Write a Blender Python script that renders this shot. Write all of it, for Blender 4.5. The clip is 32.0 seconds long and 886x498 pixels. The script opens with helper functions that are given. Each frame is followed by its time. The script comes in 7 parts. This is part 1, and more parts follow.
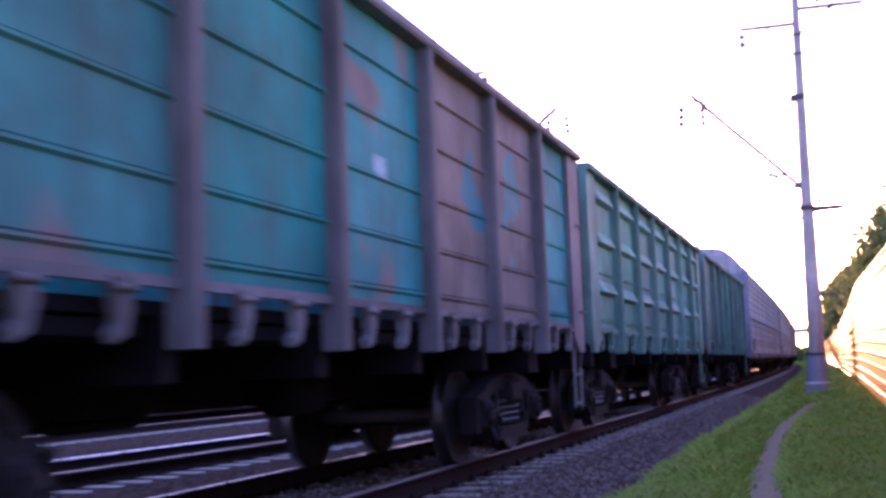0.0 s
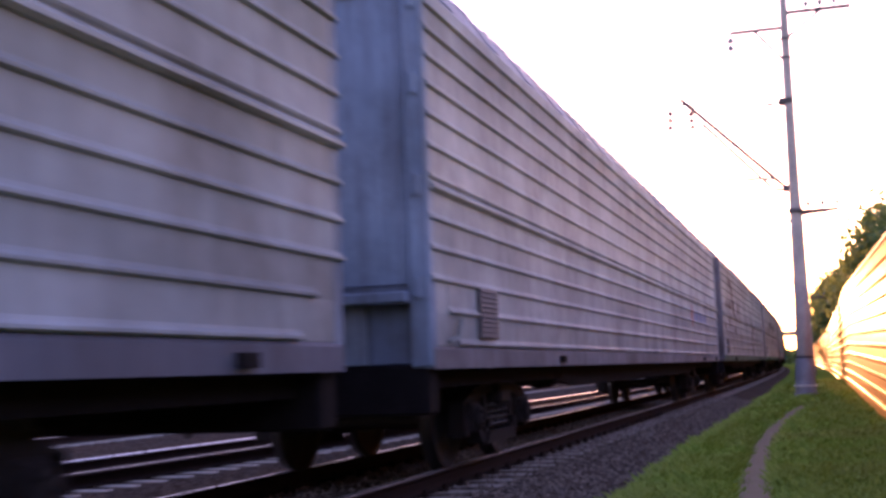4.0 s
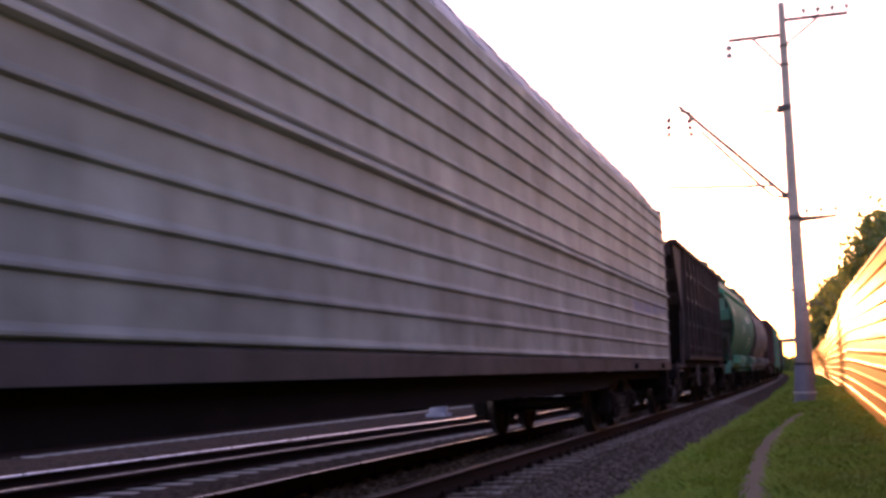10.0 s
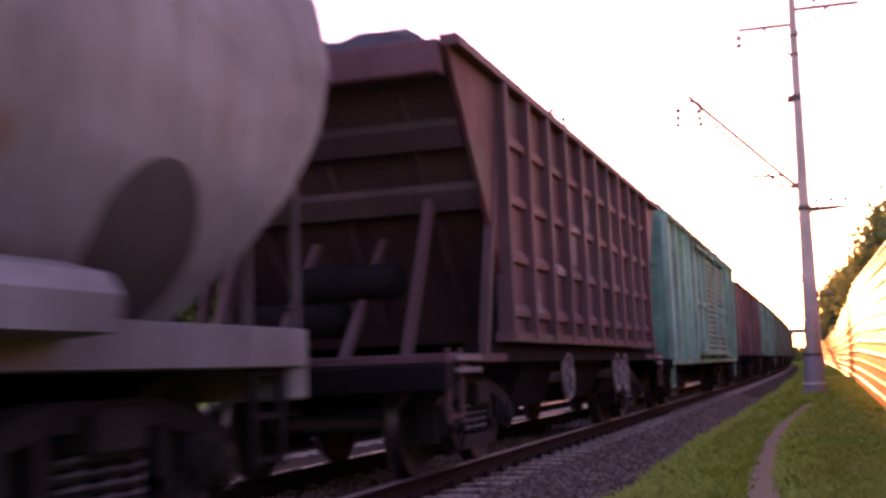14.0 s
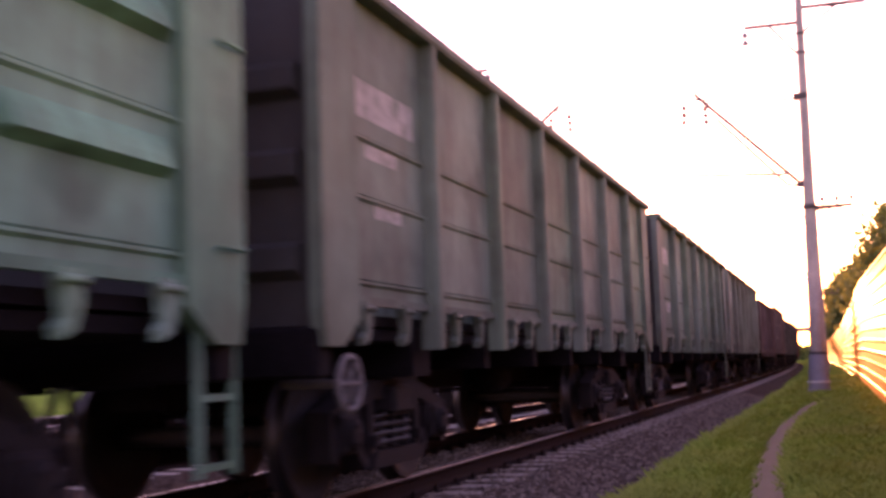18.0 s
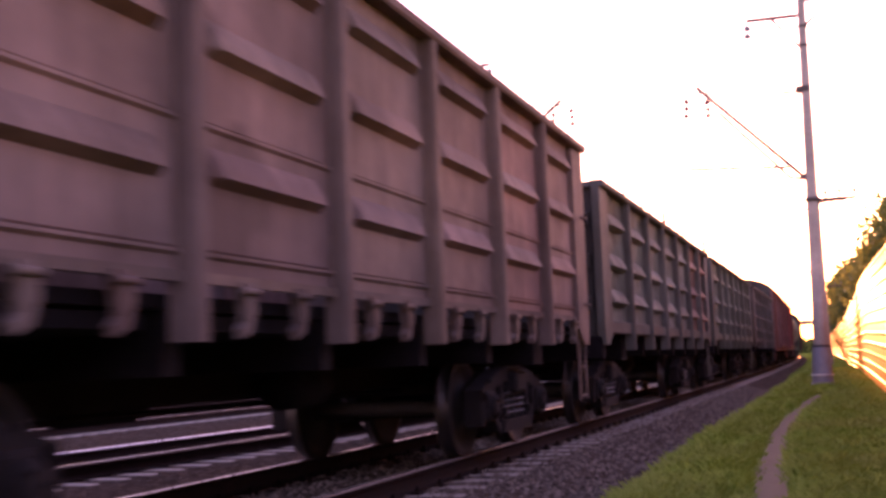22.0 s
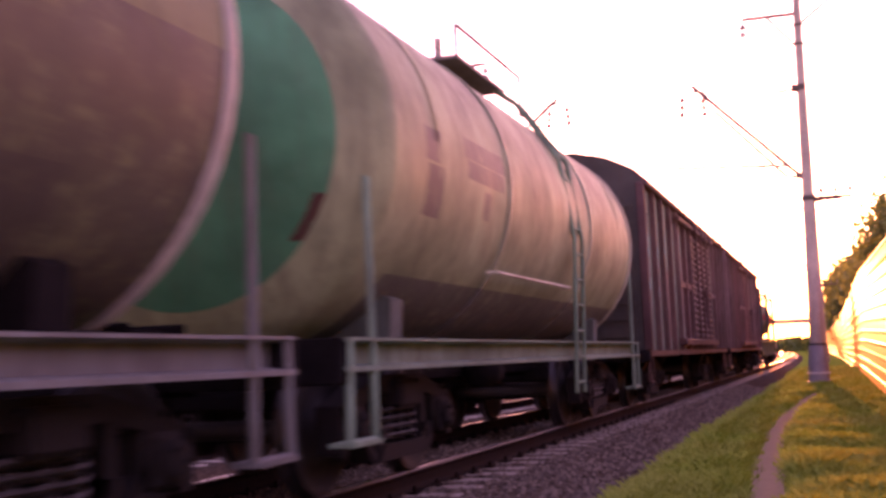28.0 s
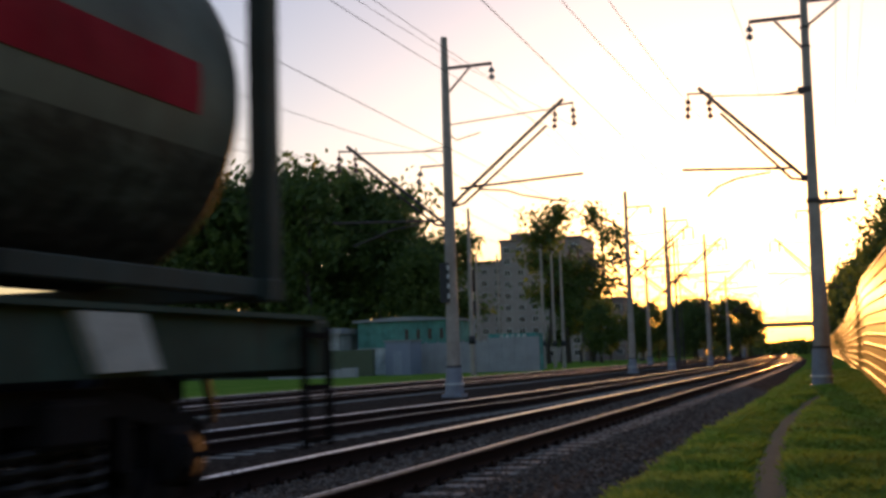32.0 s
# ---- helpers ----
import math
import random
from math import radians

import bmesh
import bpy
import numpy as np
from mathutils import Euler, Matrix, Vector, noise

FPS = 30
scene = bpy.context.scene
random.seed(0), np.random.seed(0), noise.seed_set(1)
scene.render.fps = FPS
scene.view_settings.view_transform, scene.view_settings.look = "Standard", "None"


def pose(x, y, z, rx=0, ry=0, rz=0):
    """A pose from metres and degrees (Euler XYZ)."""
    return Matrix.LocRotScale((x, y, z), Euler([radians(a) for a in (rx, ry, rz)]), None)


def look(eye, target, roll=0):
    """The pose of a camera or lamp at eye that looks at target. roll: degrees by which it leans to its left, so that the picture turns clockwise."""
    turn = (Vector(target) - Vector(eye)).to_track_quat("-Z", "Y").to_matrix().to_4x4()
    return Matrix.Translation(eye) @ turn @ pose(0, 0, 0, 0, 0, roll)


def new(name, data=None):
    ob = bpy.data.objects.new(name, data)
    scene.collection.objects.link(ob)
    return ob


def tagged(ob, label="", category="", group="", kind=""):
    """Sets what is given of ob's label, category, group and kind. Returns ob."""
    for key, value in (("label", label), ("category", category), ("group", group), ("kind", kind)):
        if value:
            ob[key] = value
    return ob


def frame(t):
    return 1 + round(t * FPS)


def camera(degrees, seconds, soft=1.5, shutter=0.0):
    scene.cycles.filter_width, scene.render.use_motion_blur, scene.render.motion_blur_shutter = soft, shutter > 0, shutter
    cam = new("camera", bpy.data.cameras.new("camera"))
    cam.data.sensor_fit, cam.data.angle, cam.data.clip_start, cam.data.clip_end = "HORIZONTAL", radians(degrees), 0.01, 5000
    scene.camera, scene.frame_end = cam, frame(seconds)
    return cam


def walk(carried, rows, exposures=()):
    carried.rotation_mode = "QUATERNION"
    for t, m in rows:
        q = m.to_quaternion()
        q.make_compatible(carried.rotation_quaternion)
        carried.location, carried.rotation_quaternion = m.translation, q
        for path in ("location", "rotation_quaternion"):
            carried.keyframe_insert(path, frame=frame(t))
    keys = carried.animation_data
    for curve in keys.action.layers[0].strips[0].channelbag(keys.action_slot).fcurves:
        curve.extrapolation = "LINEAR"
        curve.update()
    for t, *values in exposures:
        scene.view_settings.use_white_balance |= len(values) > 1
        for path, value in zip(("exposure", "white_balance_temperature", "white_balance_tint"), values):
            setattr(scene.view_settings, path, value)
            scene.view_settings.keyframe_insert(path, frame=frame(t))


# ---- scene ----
# Camera: hand-held on the spot beside the noise barrier, 0.92 m above the rail heads. Rows: seconds, yaw, pitch, roll.
cam = camera(42.2, 32.0, 3.2, 0.26)
EYE = (0.0, 0.0, 0.92)
STOPS = 2.2
LOOKS = (
    (0, 18.816, 6.001, 2.055),
    (0.5, 18.862, 5.793, 2.13),
    (1, 18.788, 5.819, 2.267),
    (1.5, 18.668, 5.92, 2.167),
    (2, 18.54, 5.988, 2.092),
    (2.5, 18.506, 6.116, 2.094),
    (3, 18.317, 6.17, 2.127),
    (3.5, 18.286, 6.146, 2.202),
    (5.5, 18.389, 6.288, 1.81),
    (6, 18.333, 6.402, 1.92),
    (6.5, 18.27, 6.43, 1.98),
    (7, 18.291, 6.444, 2.02),
    (7.5, 18.44, 6.619, 2.134),
    (8, 18.367, 6.801, 2.151),
    (8.5, 18.363, 6.746, 2.097),
    (9, 18.411, 6.658, 2.094),
    (9.5, 18.38, 6.62, 2.17),
    (10, 18.244, 6.492, 2.156),
    (10.5, 18.363, 6.332, 2.113),
    (11, 18.497, 6.195, 2.1),
    (11.5, 18.68, 6.125, 2.25),
    (12, 18.631, 6.042, 2.278),
    (12.5, 18.6, 6.035, 2.181),
    (13, 18.652, 6.017, 2.005),
    (13.5, 18.686, 5.933, 1.986),
    (14, 18.691, 6.048, 2.154),
    (14.5, 18.714, 6.075, 2.276),
    (15, 18.848, 6.155, 2.222),
    (15.5, 19.05, 6.205, 2.049),
    (17.5, 18.947, 5.991, 1.911),
    (18, 18.907, 5.892, 1.876),
    (18.5, 18.924, 5.818, 1.95),
    (19, 18.985, 5.862, 2.027),
    (19.5, 19.049, 5.93, 2.021),
    (20, 19.076, 5.967, 2.146),
    (20.5, 19.112, 5.918, 2.304),
    (21, 18.938, 5.814, 2.269),
    (21.5, 19.015, 5.642, 2.199),
    (22, 19.072, 5.641, 2.154),
    (22.5, 19.2, 5.809, 2.145),
    (23, 19.353, 5.895, 2.114),
    (23.5, 19.427, 5.973, 2.119),
    (24, 19.453, 5.949, 2.206),
    (24.5, 19.371, 5.881, 2.201),
    (26.5, 18.712, 5.705, 2.149),
    (27, 18.815, 5.838, 2.226),
    (27.5, 18.955, 5.713, 2.298),
    (28, 18.911, 5.608, 2.342),
    (28.5, 18.752, 5.619, 2.311),
    (29, 18.633, 5.577, 2.23),
    (29.5, 18.849, 5.704, 2.282),
    (30, 18.944, 5.862, 2.147),
    (30.5, 19.053, 5.835, 1.989),
    (31, 19.072, 5.728, 1.886),
    (31.5, 19.071, 5.623, 1.824),
    (32, 19.058, 5.56, 1.722),
)
walk(cam, [(t, pose(*EYE, 90 + pitch, roll, yaw)) for t, yaw, pitch, roll in LOOKS],
     exposures=((0.0, STOPS + 1.05, 5000, 76), (2.5, STOPS + 0.9, 5400, 74), (6.0, STOPS + 0.6, 6050, 66), (11.0, STOPS + 0.45, 6300, 72), (12.5, STOPS + 0.75, 6500, 94), (17.5, STOPS + 0.9, 7100, 102), (24.0, STOPS + 0.9, 7000, 100), (27.0, STOPS + 0.95, 7600, 116), (29.5, STOPS + 1.1, 7900, 136), (30.6, STOPS + 0.5, 7000, 104), (31.4, STOPS - 0.1, 6300, 78), (31.8, STOPS - 0.85, 5800, 36), (32.0, STOPS - 1.15, 5700, 22)))
# ---- light: low evening sun almost in line with the track, clear sky
SUN_AZ, SUN_EL = -2.8, 2.5          # degrees west of the track's line, and above the horizon
world = bpy.data.worlds.new("evening_sky")
world.use_nodes = True
scene.world = world
wn = world.node_tree
wn.nodes.clear()
sky = wn.nodes.new("ShaderNodeTexSky")
sky.sky_type = "NISHITA"
sky.sun_disc = False
sky.sun_elevation = radians(SUN_EL)
sky.sun_rotation = radians(SUN_AZ)
sky.air_density, sky.dust_density, sky.ozone_density = 1.0, 1.35, 1.5
back = wn.nodes.new("ShaderNodeBackground")
back.inputs["Strength"].default_value = 0.15
wout = wn.nodes.new("ShaderNodeOutputWorld")
# thin high veil of cloud that whitens the sky
veil = wn.nodes.new("ShaderNodeTexNoise")
veil.inputs["Scale"].default_value = 2.2
veil.inputs["Detail"].default_value = 6.0
place = wn.nodes.new("ShaderNodeTexCoord")
wn.links.new(place.outputs["Generated"], veil.inputs["Vector"])
amount = wn.nodes.new("ShaderNodeMapRange")
amount.inputs["From Min"].default_value, amount.inputs["From Max"].default_value = 0.35, 0.7
amount.inputs["To Min"].default_value, amount.inputs["To Max"].default_value = 0.0, 0.15
wn.links.new(veil.outputs["Fac"], amount.inputs["Value"])
grey = wn.nodes.new("ShaderNodeRGBToBW")
wn.links.new(sky.outputs[0], grey.inputs[0])
blend = wn.nodes.new("ShaderNodeMix")
blend.data_type = "RGBA"
wn.links.new(amount.outputs[0], blend.inputs["Factor"])
wn.links.new(sky.outputs[0], blend.inputs[6])
wn.links.new(grey.outputs[0], blend.inputs[7])
wn.links.new(blend.outputs[2], back.inputs["Color"])
wn.links.new(back.outputs[0], wout.inputs[0])
sun = new("sun", bpy.data.lights.new("sun", "SUN"))
sun.data.energy = 1.75
sun.data.angle = radians(0.6)
sun.data.color = (1.0, 0.42, 0.08)
sun.matrix_world = look((0, 0, 30), (-math.sin(radians(SUN_AZ)) * 100, -math.cos(radians(SUN_AZ)) * 100, 30 - 100 * math.tan(radians(SUN_EL))))
# ---- mesh kit
class Mesh:
    """Collects boxes, bars, plates and lathed shapes into one mesh."""

    def __init__(self):
        self.v, self.f, self.s, self.m = [], [], [], []
        self.slot = 0

    def add(self, verts, faces, smooth=False):
        n = len(self.v)
        self.v.extend(tuple(p) for p in verts)
        for face in faces:
            self.f.append(tuple(n + i for i in face))
            self.s.append(smooth)
            self.m.append(self.slot)
        return self

    def box(self, x0, x1, y0, y1, z0, z1, c=0.0):
        if c <= 0:
            vs = [(x, y, z) for x in (x0, x1) for y in (y0, y1) for z in (z0, z1)]
            return self.add(vs, [(0, 1, 3, 2), (4, 6, 7, 5), (0, 4, 5, 1), (2, 3, 7, 6), (0, 2, 6, 4), (1, 5, 7, 3)])
        bm = bmesh.new()
        bmesh.ops.create_cube(bm, size=1.0, matrix=Matrix.Translation(((x0 + x1) / 2, (y0 + y1) / 2, (z0 + z1) / 2)) @ Matrix.Diagonal((x1 - x0, y1 - y0, z1 - z0, 1)))
        bmesh.ops.bevel(bm, geom=list(bm.edges), offset=c, segments=1, affect="EDGES")
        return self.take(bm)

    def take(self, bm, smooth=False):
        bm.verts.index_update()
        self.add([v.co for v in bm.verts], [[v.index for v in f.verts] for f in bm.faces], smooth)
        bm.free()
        return self

    def prism(self, pts, axis, a, b):
        """A polygon, given in the other two axes in x, y, z order, drawn out along the axis from a to b."""
        n = len(pts)
        def put(p, k):
            return {"x": (k, p[0], p[1]), "y": (p[0], k, p[1]), "z": (p[0], p[1], k)}[axis]
        vs = [put(p, a) for p in pts] + [put(p, b) for p in pts]
        fs = [tuple(range(n))[::-1], tuple(range(n, 2 * n))] + [(i, (i + 1) % n, n + (i + 1) % n, n + i) for i in range(n)]
        area = sum(pts[i][0] * pts[(i + 1) % n][1] - pts[(i + 1) % n][0] * pts[i][1] for i in range(n))
        if (area < 0) != (axis == "y") != (b < a):
            fs = [f[::-1] for f in fs]
        return self.add(vs, fs)

    def tube(self, a, b, r, r2=None, n=8, caps=True):
        a, b = Vector(a), Vector(b)
        r2 = r if r2 is None else r2
        d = (b - a).normalized()
        u = d.orthogonal().normalized()
        w = d.cross(u)
        vs = [p + q * (u * math.cos(k * math.tau / n) + w * math.sin(k * math.tau / n)) for p, q in ((a, r), (b, r2)) for k in range(n)]
        self.add(vs, [(k, (k + 1) % n, n + (k + 1) % n, n + k) for k in range(n)], n > 5)
        if caps:
            self.add(vs, [tuple(range(n))[::-1], tuple(range(n, 2 * n))])
        return self

    def pipe(self, pts, r, n=6):
        for a, b in zip(pts, pts[1:]):
            self.tube(a, b, r, n=n)
        return self

    def lathe(self, profile, axis="x", at=(0, 0, 0), n=24, smooth=True):
        """A profile of (place along the axis, radius) turned round the axis."""
        vs = []
        for h, r in profile:
            for k in range(n):
                c, s = r * math.cos(k * math.tau / n), r * math.sin(k * math.tau / n)
                p = {"x": (h, c, s), "y": (s, h, c), "z": (c, s, h)}[axis]
                vs.append((p[0] + at[0], p[1] + at[1], p[2] + at[2]))
        fs = [(i * n + k, i * n + (k + 1) % n, (i + 1) * n + (k + 1) % n, (i + 1) * n + k) for i in range(len(profile) - 1) for k in range(n)]
        return self.add(vs, fs, smooth)

    def sheet(self, rows, smooth=False):
        """A skin through rows of points of one length."""
        w = len(rows[0])
        vs = [p for row in rows for p in row]
        return self.add(vs, [(i * w + k, i * w + k + 1, (i + 1) * w + k + 1, (i + 1) * w + k) for i in range(len(rows) - 1) for k in range(w - 1)], smooth)

    def data(self, name, *materials):
        me = bpy.data.meshes.new(name)
        me.from_pydata(self.v, [], self.f)
        me.polygons.foreach_set("use_smooth", self.s)
        for m in materials:
            me.materials.append(m)
        if len(materials) > 1:
            me.polygons.foreach_set("material_index", self.m)
        me.update()
        return me


def part(name, mesh, material, parent, label="", at=None):
    """Links a mesh (or ready mesh data) as one part under its thing."""
    me = mesh if isinstance(mesh, bpy.types.Mesh) else mesh.data(name, *(material if isinstance(material, tuple) else (material,)))
    ob = new(name, me)
    ob.parent = parent
    if at is not None:
        ob.matrix_local = at
    if label:
        ob["label"] = label
    return ob


def thing(name, label, category, mesh=None, material=None, at=None, group="", kind=""):
    ob = new(name, mesh.data(name, *(material if isinstance(material, tuple) else (material,))) if mesh else None)
    if at is not None:
        ob.matrix_basis = at
    return tagged(ob, label, category, group, kind)


# ---- materials
def nodes_of(name):
    m = bpy.data.materials.new(name)
    m.use_nodes = True
    t = m.node_tree
    return m, t, t.nodes["Principled BSDF"]


def node(t, kind, **inputs):
    n = t.nodes.new(kind)
    for k, v in inputs.items():
        n.inputs[k.replace("_", " ")].default_value = v
    return n


def ramp(t, fac, stops):
    r = t.nodes.new("ShaderNodeValToRGB")
    while len(r.color_ramp.elements) < len(stops):
        r.color_ramp.elements.new(0.5)
    for e, (p, c) in zip(r.color_ramp.elements, stops):
        e.position = p
        e.color = (c, c, c, 1) if isinstance(c, (int, float)) else (*c, 1)
    t.links.new(fac, r.inputs[0])
    return r.outputs[0]


def mix(t, fac, a, b):
    m = t.nodes.new("ShaderNodeMix")
    m.data_type = "RGBA"
    for sock, v in ((m.inputs["Factor"], fac), (m.inputs[6], a), (m.inputs[7], b)):
        if isinstance(v, bpy.types.NodeSocket):
            t.links.new(v, sock)
        elif isinstance(v, (int, float)):
            sock.default_value = v
        else:
            sock.default_value = (*v, 1)
    return m.outputs[2]


def coords(t, seed=0.0, scale=(1, 1, 1), kind="Object"):
    c = t.nodes.new("ShaderNodeTexCoord")
    m = t.nodes.new("ShaderNodeMapping")
    m.inputs["Location"].default_value = (seed * 3.7, seed * 7.3, seed * 1.9)
    m.inputs["Scale"].default_value = scale
    t.links.new(c.outputs[kind], m.inputs[0])
    return m.outputs[0]


def noise_of(t, co, scale, detail=4, rough=0.6, out="Fac"):
    n = node(t, "ShaderNodeTexNoise", Scale=scale, Detail=detail, Roughness=rough)
    t.links.new(co, n.inputs["Vector"])
    return n.outputs[out]


def bumped(t, bsdf, height, strength=0.3, distance=0.01):
    b = node(t, "ShaderNodeBump", Strength=strength, Distance=distance)
    t.links.new(height, b.inputs["Height"])
    t.links.new(b.outputs[0], bsdf.inputs["Normal"])


def paint(name, colour, seed=0.0, rust=0.25, dirt=0.5, rough=0.55, metal=0.0, rust_colour=(0.10, 0.042, 0.025), dirt_colour=(0.075, 0.055, 0.045), patch=None, patch_at=0.62, patch_scale=0.5, dent=0.55, gloss=0.1):
    """Weathered paint on steel: faded in clouds, streaked downwards, rusted through in patches."""
    m, t, b = nodes_of(name)
    co = coords(t, seed)
    fade = noise_of(t, co, 0.9, 5)
    light = tuple(min(1, c * 1.35 + 0.006) for c in colour)
    dark = tuple(c * 0.62 for c in colour)
    col = mix(t, ramp(t, fade, ((0.3, 0.0), (0.7, 1.0))), dark, light)
    if patch:
        p = noise_of(t, coords(t, seed + 5.1, (1, 1, 1.4)), patch_scale, 3, 0.5)
        col = mix(t, ramp(t, p, ((patch_at, 0.0), (patch_at + 0.03, 1.0))), col, patch)
    streak = noise_of(t, coords(t, seed + 2.3, (5.0, 5.0, 0.35)), 1.6, 5, 0.65)
    grime = noise_of(t, coords(t, seed + 8.0), 2.2, 6, 0.7)
    col = mix(t, ramp(t, streak, ((0.42, 0.0), (0.78, dirt))), col, dirt_colour)
    col = mix(t, ramp(t, grime, ((0.45, 0.0), (0.85, dirt))), col, dirt_colour)
    spots = noise_of(t, coords(t, seed + 11.0), 3.4, 8, 0.72)
    rf = ramp(t, spots, ((0.78 - 0.3 * rust, 0.0), (0.83 - 0.3 * rust, 1.0)))
    col = mix(t, rf, col, rust_colour)
    # each sheet has aged a little differently
    own = t.nodes.new("ShaderNodeObjectInfo").outputs["Random"]
    tone = t.nodes.new("ShaderNodeHueSaturation")
    for sock, lo, hi in (("Value", 0.82, 1.16), ("Saturation", 0.8, 1.15), ("Hue", 0.488, 0.512)):
        span = node(t, "ShaderNodeMapRange", To_Min=lo, To_Max=hi)
        mul = node(t, "ShaderNodeMath")
        mul.operation = "FRACT"
        grow = node(t, "ShaderNodeMath")
        grow.operation = "MULTIPLY"
        grow.inputs[1].default_value = {"Value": 1.0, "Saturation": 7.31, "Hue": 13.7}[sock]
        t.links.new(own, grow.inputs[0])
        t.links.new(grow.outputs[0], mul.inputs[0])
        t.links.new(mul.outputs[0], span.inputs["Value"])
        t.links.new(span.outputs[0], tone.inputs[sock])
    t.links.new(col, tone.inputs["Color"])
    col = tone.outputs[0]
    t.links.new(col, b.inputs["Base Color"])
    fine = noise_of(t, co, 40, 3)
    t.links.new(ramp(t, mix(t, 0.5, spots, fine), ((0.3, rough), (0.7, min(1.0, rough + 0.3)))), b.inputs["Roughness"])
    b.inputs["Metallic"].default_value = metal
    b.inputs["Specular IOR Level"].default_value = gloss
    bumped(t, b, mix(t, 0.6, fine, spots), 0.25, 0.006)
    # dents and waves of old sheet steel
    wave = node(t, "ShaderNodeBump", Strength=min(1.0, dent), Distance=0.09 * dent)
    t.links.new(noise_of(t, coords(t, seed + 1.3), 1.7, 2, 0.5), wave.inputs["Height"])
    t.links.new(wave.outputs[0], b.inputs["Normal"].links[0].from_node.inputs["Normal"])
    return m


def plain(name, colour, rough=0.6, metal=0.0, seed=0.0, vary=0.25, scale=6.0, bump=0.2, gloss=0.5):
    m, t, b = nodes_of(name)
    co = coords(t, seed)
    a = noise_of(t, co, scale, 5)
    c = noise_of(t, co, scale * 9, 3)
    f = mix(t, 0.4, a, c)
    t.links.new(mix(t, ramp(t, f, ((0.3, 0.0), (0.7, 1.0))), tuple(v * (1 - vary) for v in colour), tuple(min(1, v * (1 + vary)) for v in colour)), b.inputs["Base Color"])
    t.links.new(ramp(t, f, ((0.3, max(0.05, rough - 0.1)), (0.7, min(1, rough + 0.1)))), b.inputs["Roughness"])
    b.inputs["Metallic"].default_value = metal
    b.inputs["Specular IOR Level"].default_value = gloss
    if bump:
        bumped(t, b, f, bump, 0.01)
    return m
# ---- ground, ballast, tracks
RAIL_X, TRACK_2, TRACK_3, TRACK_4 = -4.38, -8.2, -16.6, -21.2   # middle lines of the four tracks
T2_Z = -0.08


def bend(y):
    """How far the line has swung to the west at y: straight at first, then a long gentle curve."""
    return -1.4e-4 * max(0.0, min(y, 420.0) - 40.0) ** 2


def bend_turn(y):
    return math.degrees(2.8e-4 * max(0.0, min(y, 420.0) - 40.0))


def mat_grass_ground():
    m, t, b = nodes_of("grass_soil")
    co = coords(t, 0.3)
    a, c = noise_of(t, co, 0.35, 5), noise_of(t, co, 9, 5)
    col = mix(t, ramp(t, a, ((0.35, 0.0), (0.65, 1.0))), (0.115, 0.235, 0.028), (0.215, 0.315, 0.052))
    col = mix(t, ramp(t, c, ((0.4, 0.0), (0.8, 0.7))), col, (0.09, 0.15, 0.035))
    t.links.new(col, b.inputs["Base Color"])
    b.inputs["Roughness"].default_value = 0.95
    b.inputs["Specular IOR Level"].default_value = 0.0
    bumped(t, b, c, 0.6, 0.04)
    return m


def mat_stones(name, low, high):
    m, t, b = nodes_of(name)
    co = coords(t, 1.7)
    v = node(t, "ShaderNodeTexVoronoi", Scale=17.0)
    t.links.new(co, v.inputs["Vector"])
    big = noise_of(t, co, 0.5, 4)
    col = mix(t, ramp(t, v.outputs["Color"], ((0.2, 0.0), (0.8, 1.0))), low, high)
    col = mix(t, ramp(t, big, ((0.4, 0.0), (0.75, 0.5))), col, (0.10, 0.065, 0.05))
    t.links.new(col, b.inputs["Base Color"])
    b.inputs["Roughness"].default_value = 0.9
    b.inputs["Specular IOR Level"].default_value = 0.0
    bumped(t, b, v.outputs["Distance"], 1.0, 0.05)
    return m


def mat_dirt():
    m, t, b = nodes_of("trodden_soil")
    co = coords(t, 2.2)
    a, c = noise_of(t, co, 1.6, 5), noise_of(t, co, 30, 4)
    col = mix(t, a, (0.25, 0.205, 0.13), (0.38, 0.32, 0.215))
    t.links.new(mix(t, ramp(t, c, ((0.4, 0.0), (0.9, 0.6))), col, (0.19, 0.155, 0.105)), b.inputs["Base Color"])
    b.inputs["Roughness"].default_value = 0.95
    b.inputs["Specular IOR Level"].default_value = 0.0
    bumped(t, b, c, 0.2, 0.004)
    return m


GRASS, DIRT = mat_grass_ground(), mat_dirt()
STONES = mat_stones("crushed_granite", (0.042, 0.034, 0.028), (0.185, 0.152, 0.122))
DARK_STONES = mat_stones("dark_ballast", (0.028, 0.022, 0.018), (0.105, 0.083, 0.068))
CONCRETE = plain("concrete", (0.33, 0.32, 0.31), 0.85, seed=3, scale=2.5)
SLEEPER_CONCRETE = plain("sleeper_concrete", (0.36, 0.325, 0.285), 0.85, seed=4, scale=3.0, vary=0.35, gloss=0.02)
RAIL_RUST = plain("rusty_rail_side", (0.028, 0.018, 0.016), 0.85, 0.0, seed=5, scale=5, gloss=0.05)
RAIL_DULL = plain("dull_rail_head", (0.13, 0.115, 0.11), 0.55, 0.5, seed=9, scale=14)
RAIL_SHINE = plain("polished_rail_head", (0.55, 0.54, 0.55), 0.3, 1.0, seed=6, scale=14, vary=0.15, bump=0)
GALV = plain("galvanised_steel", (0.42, 0.43, 0.45), 0.45, 0.7, seed=7)


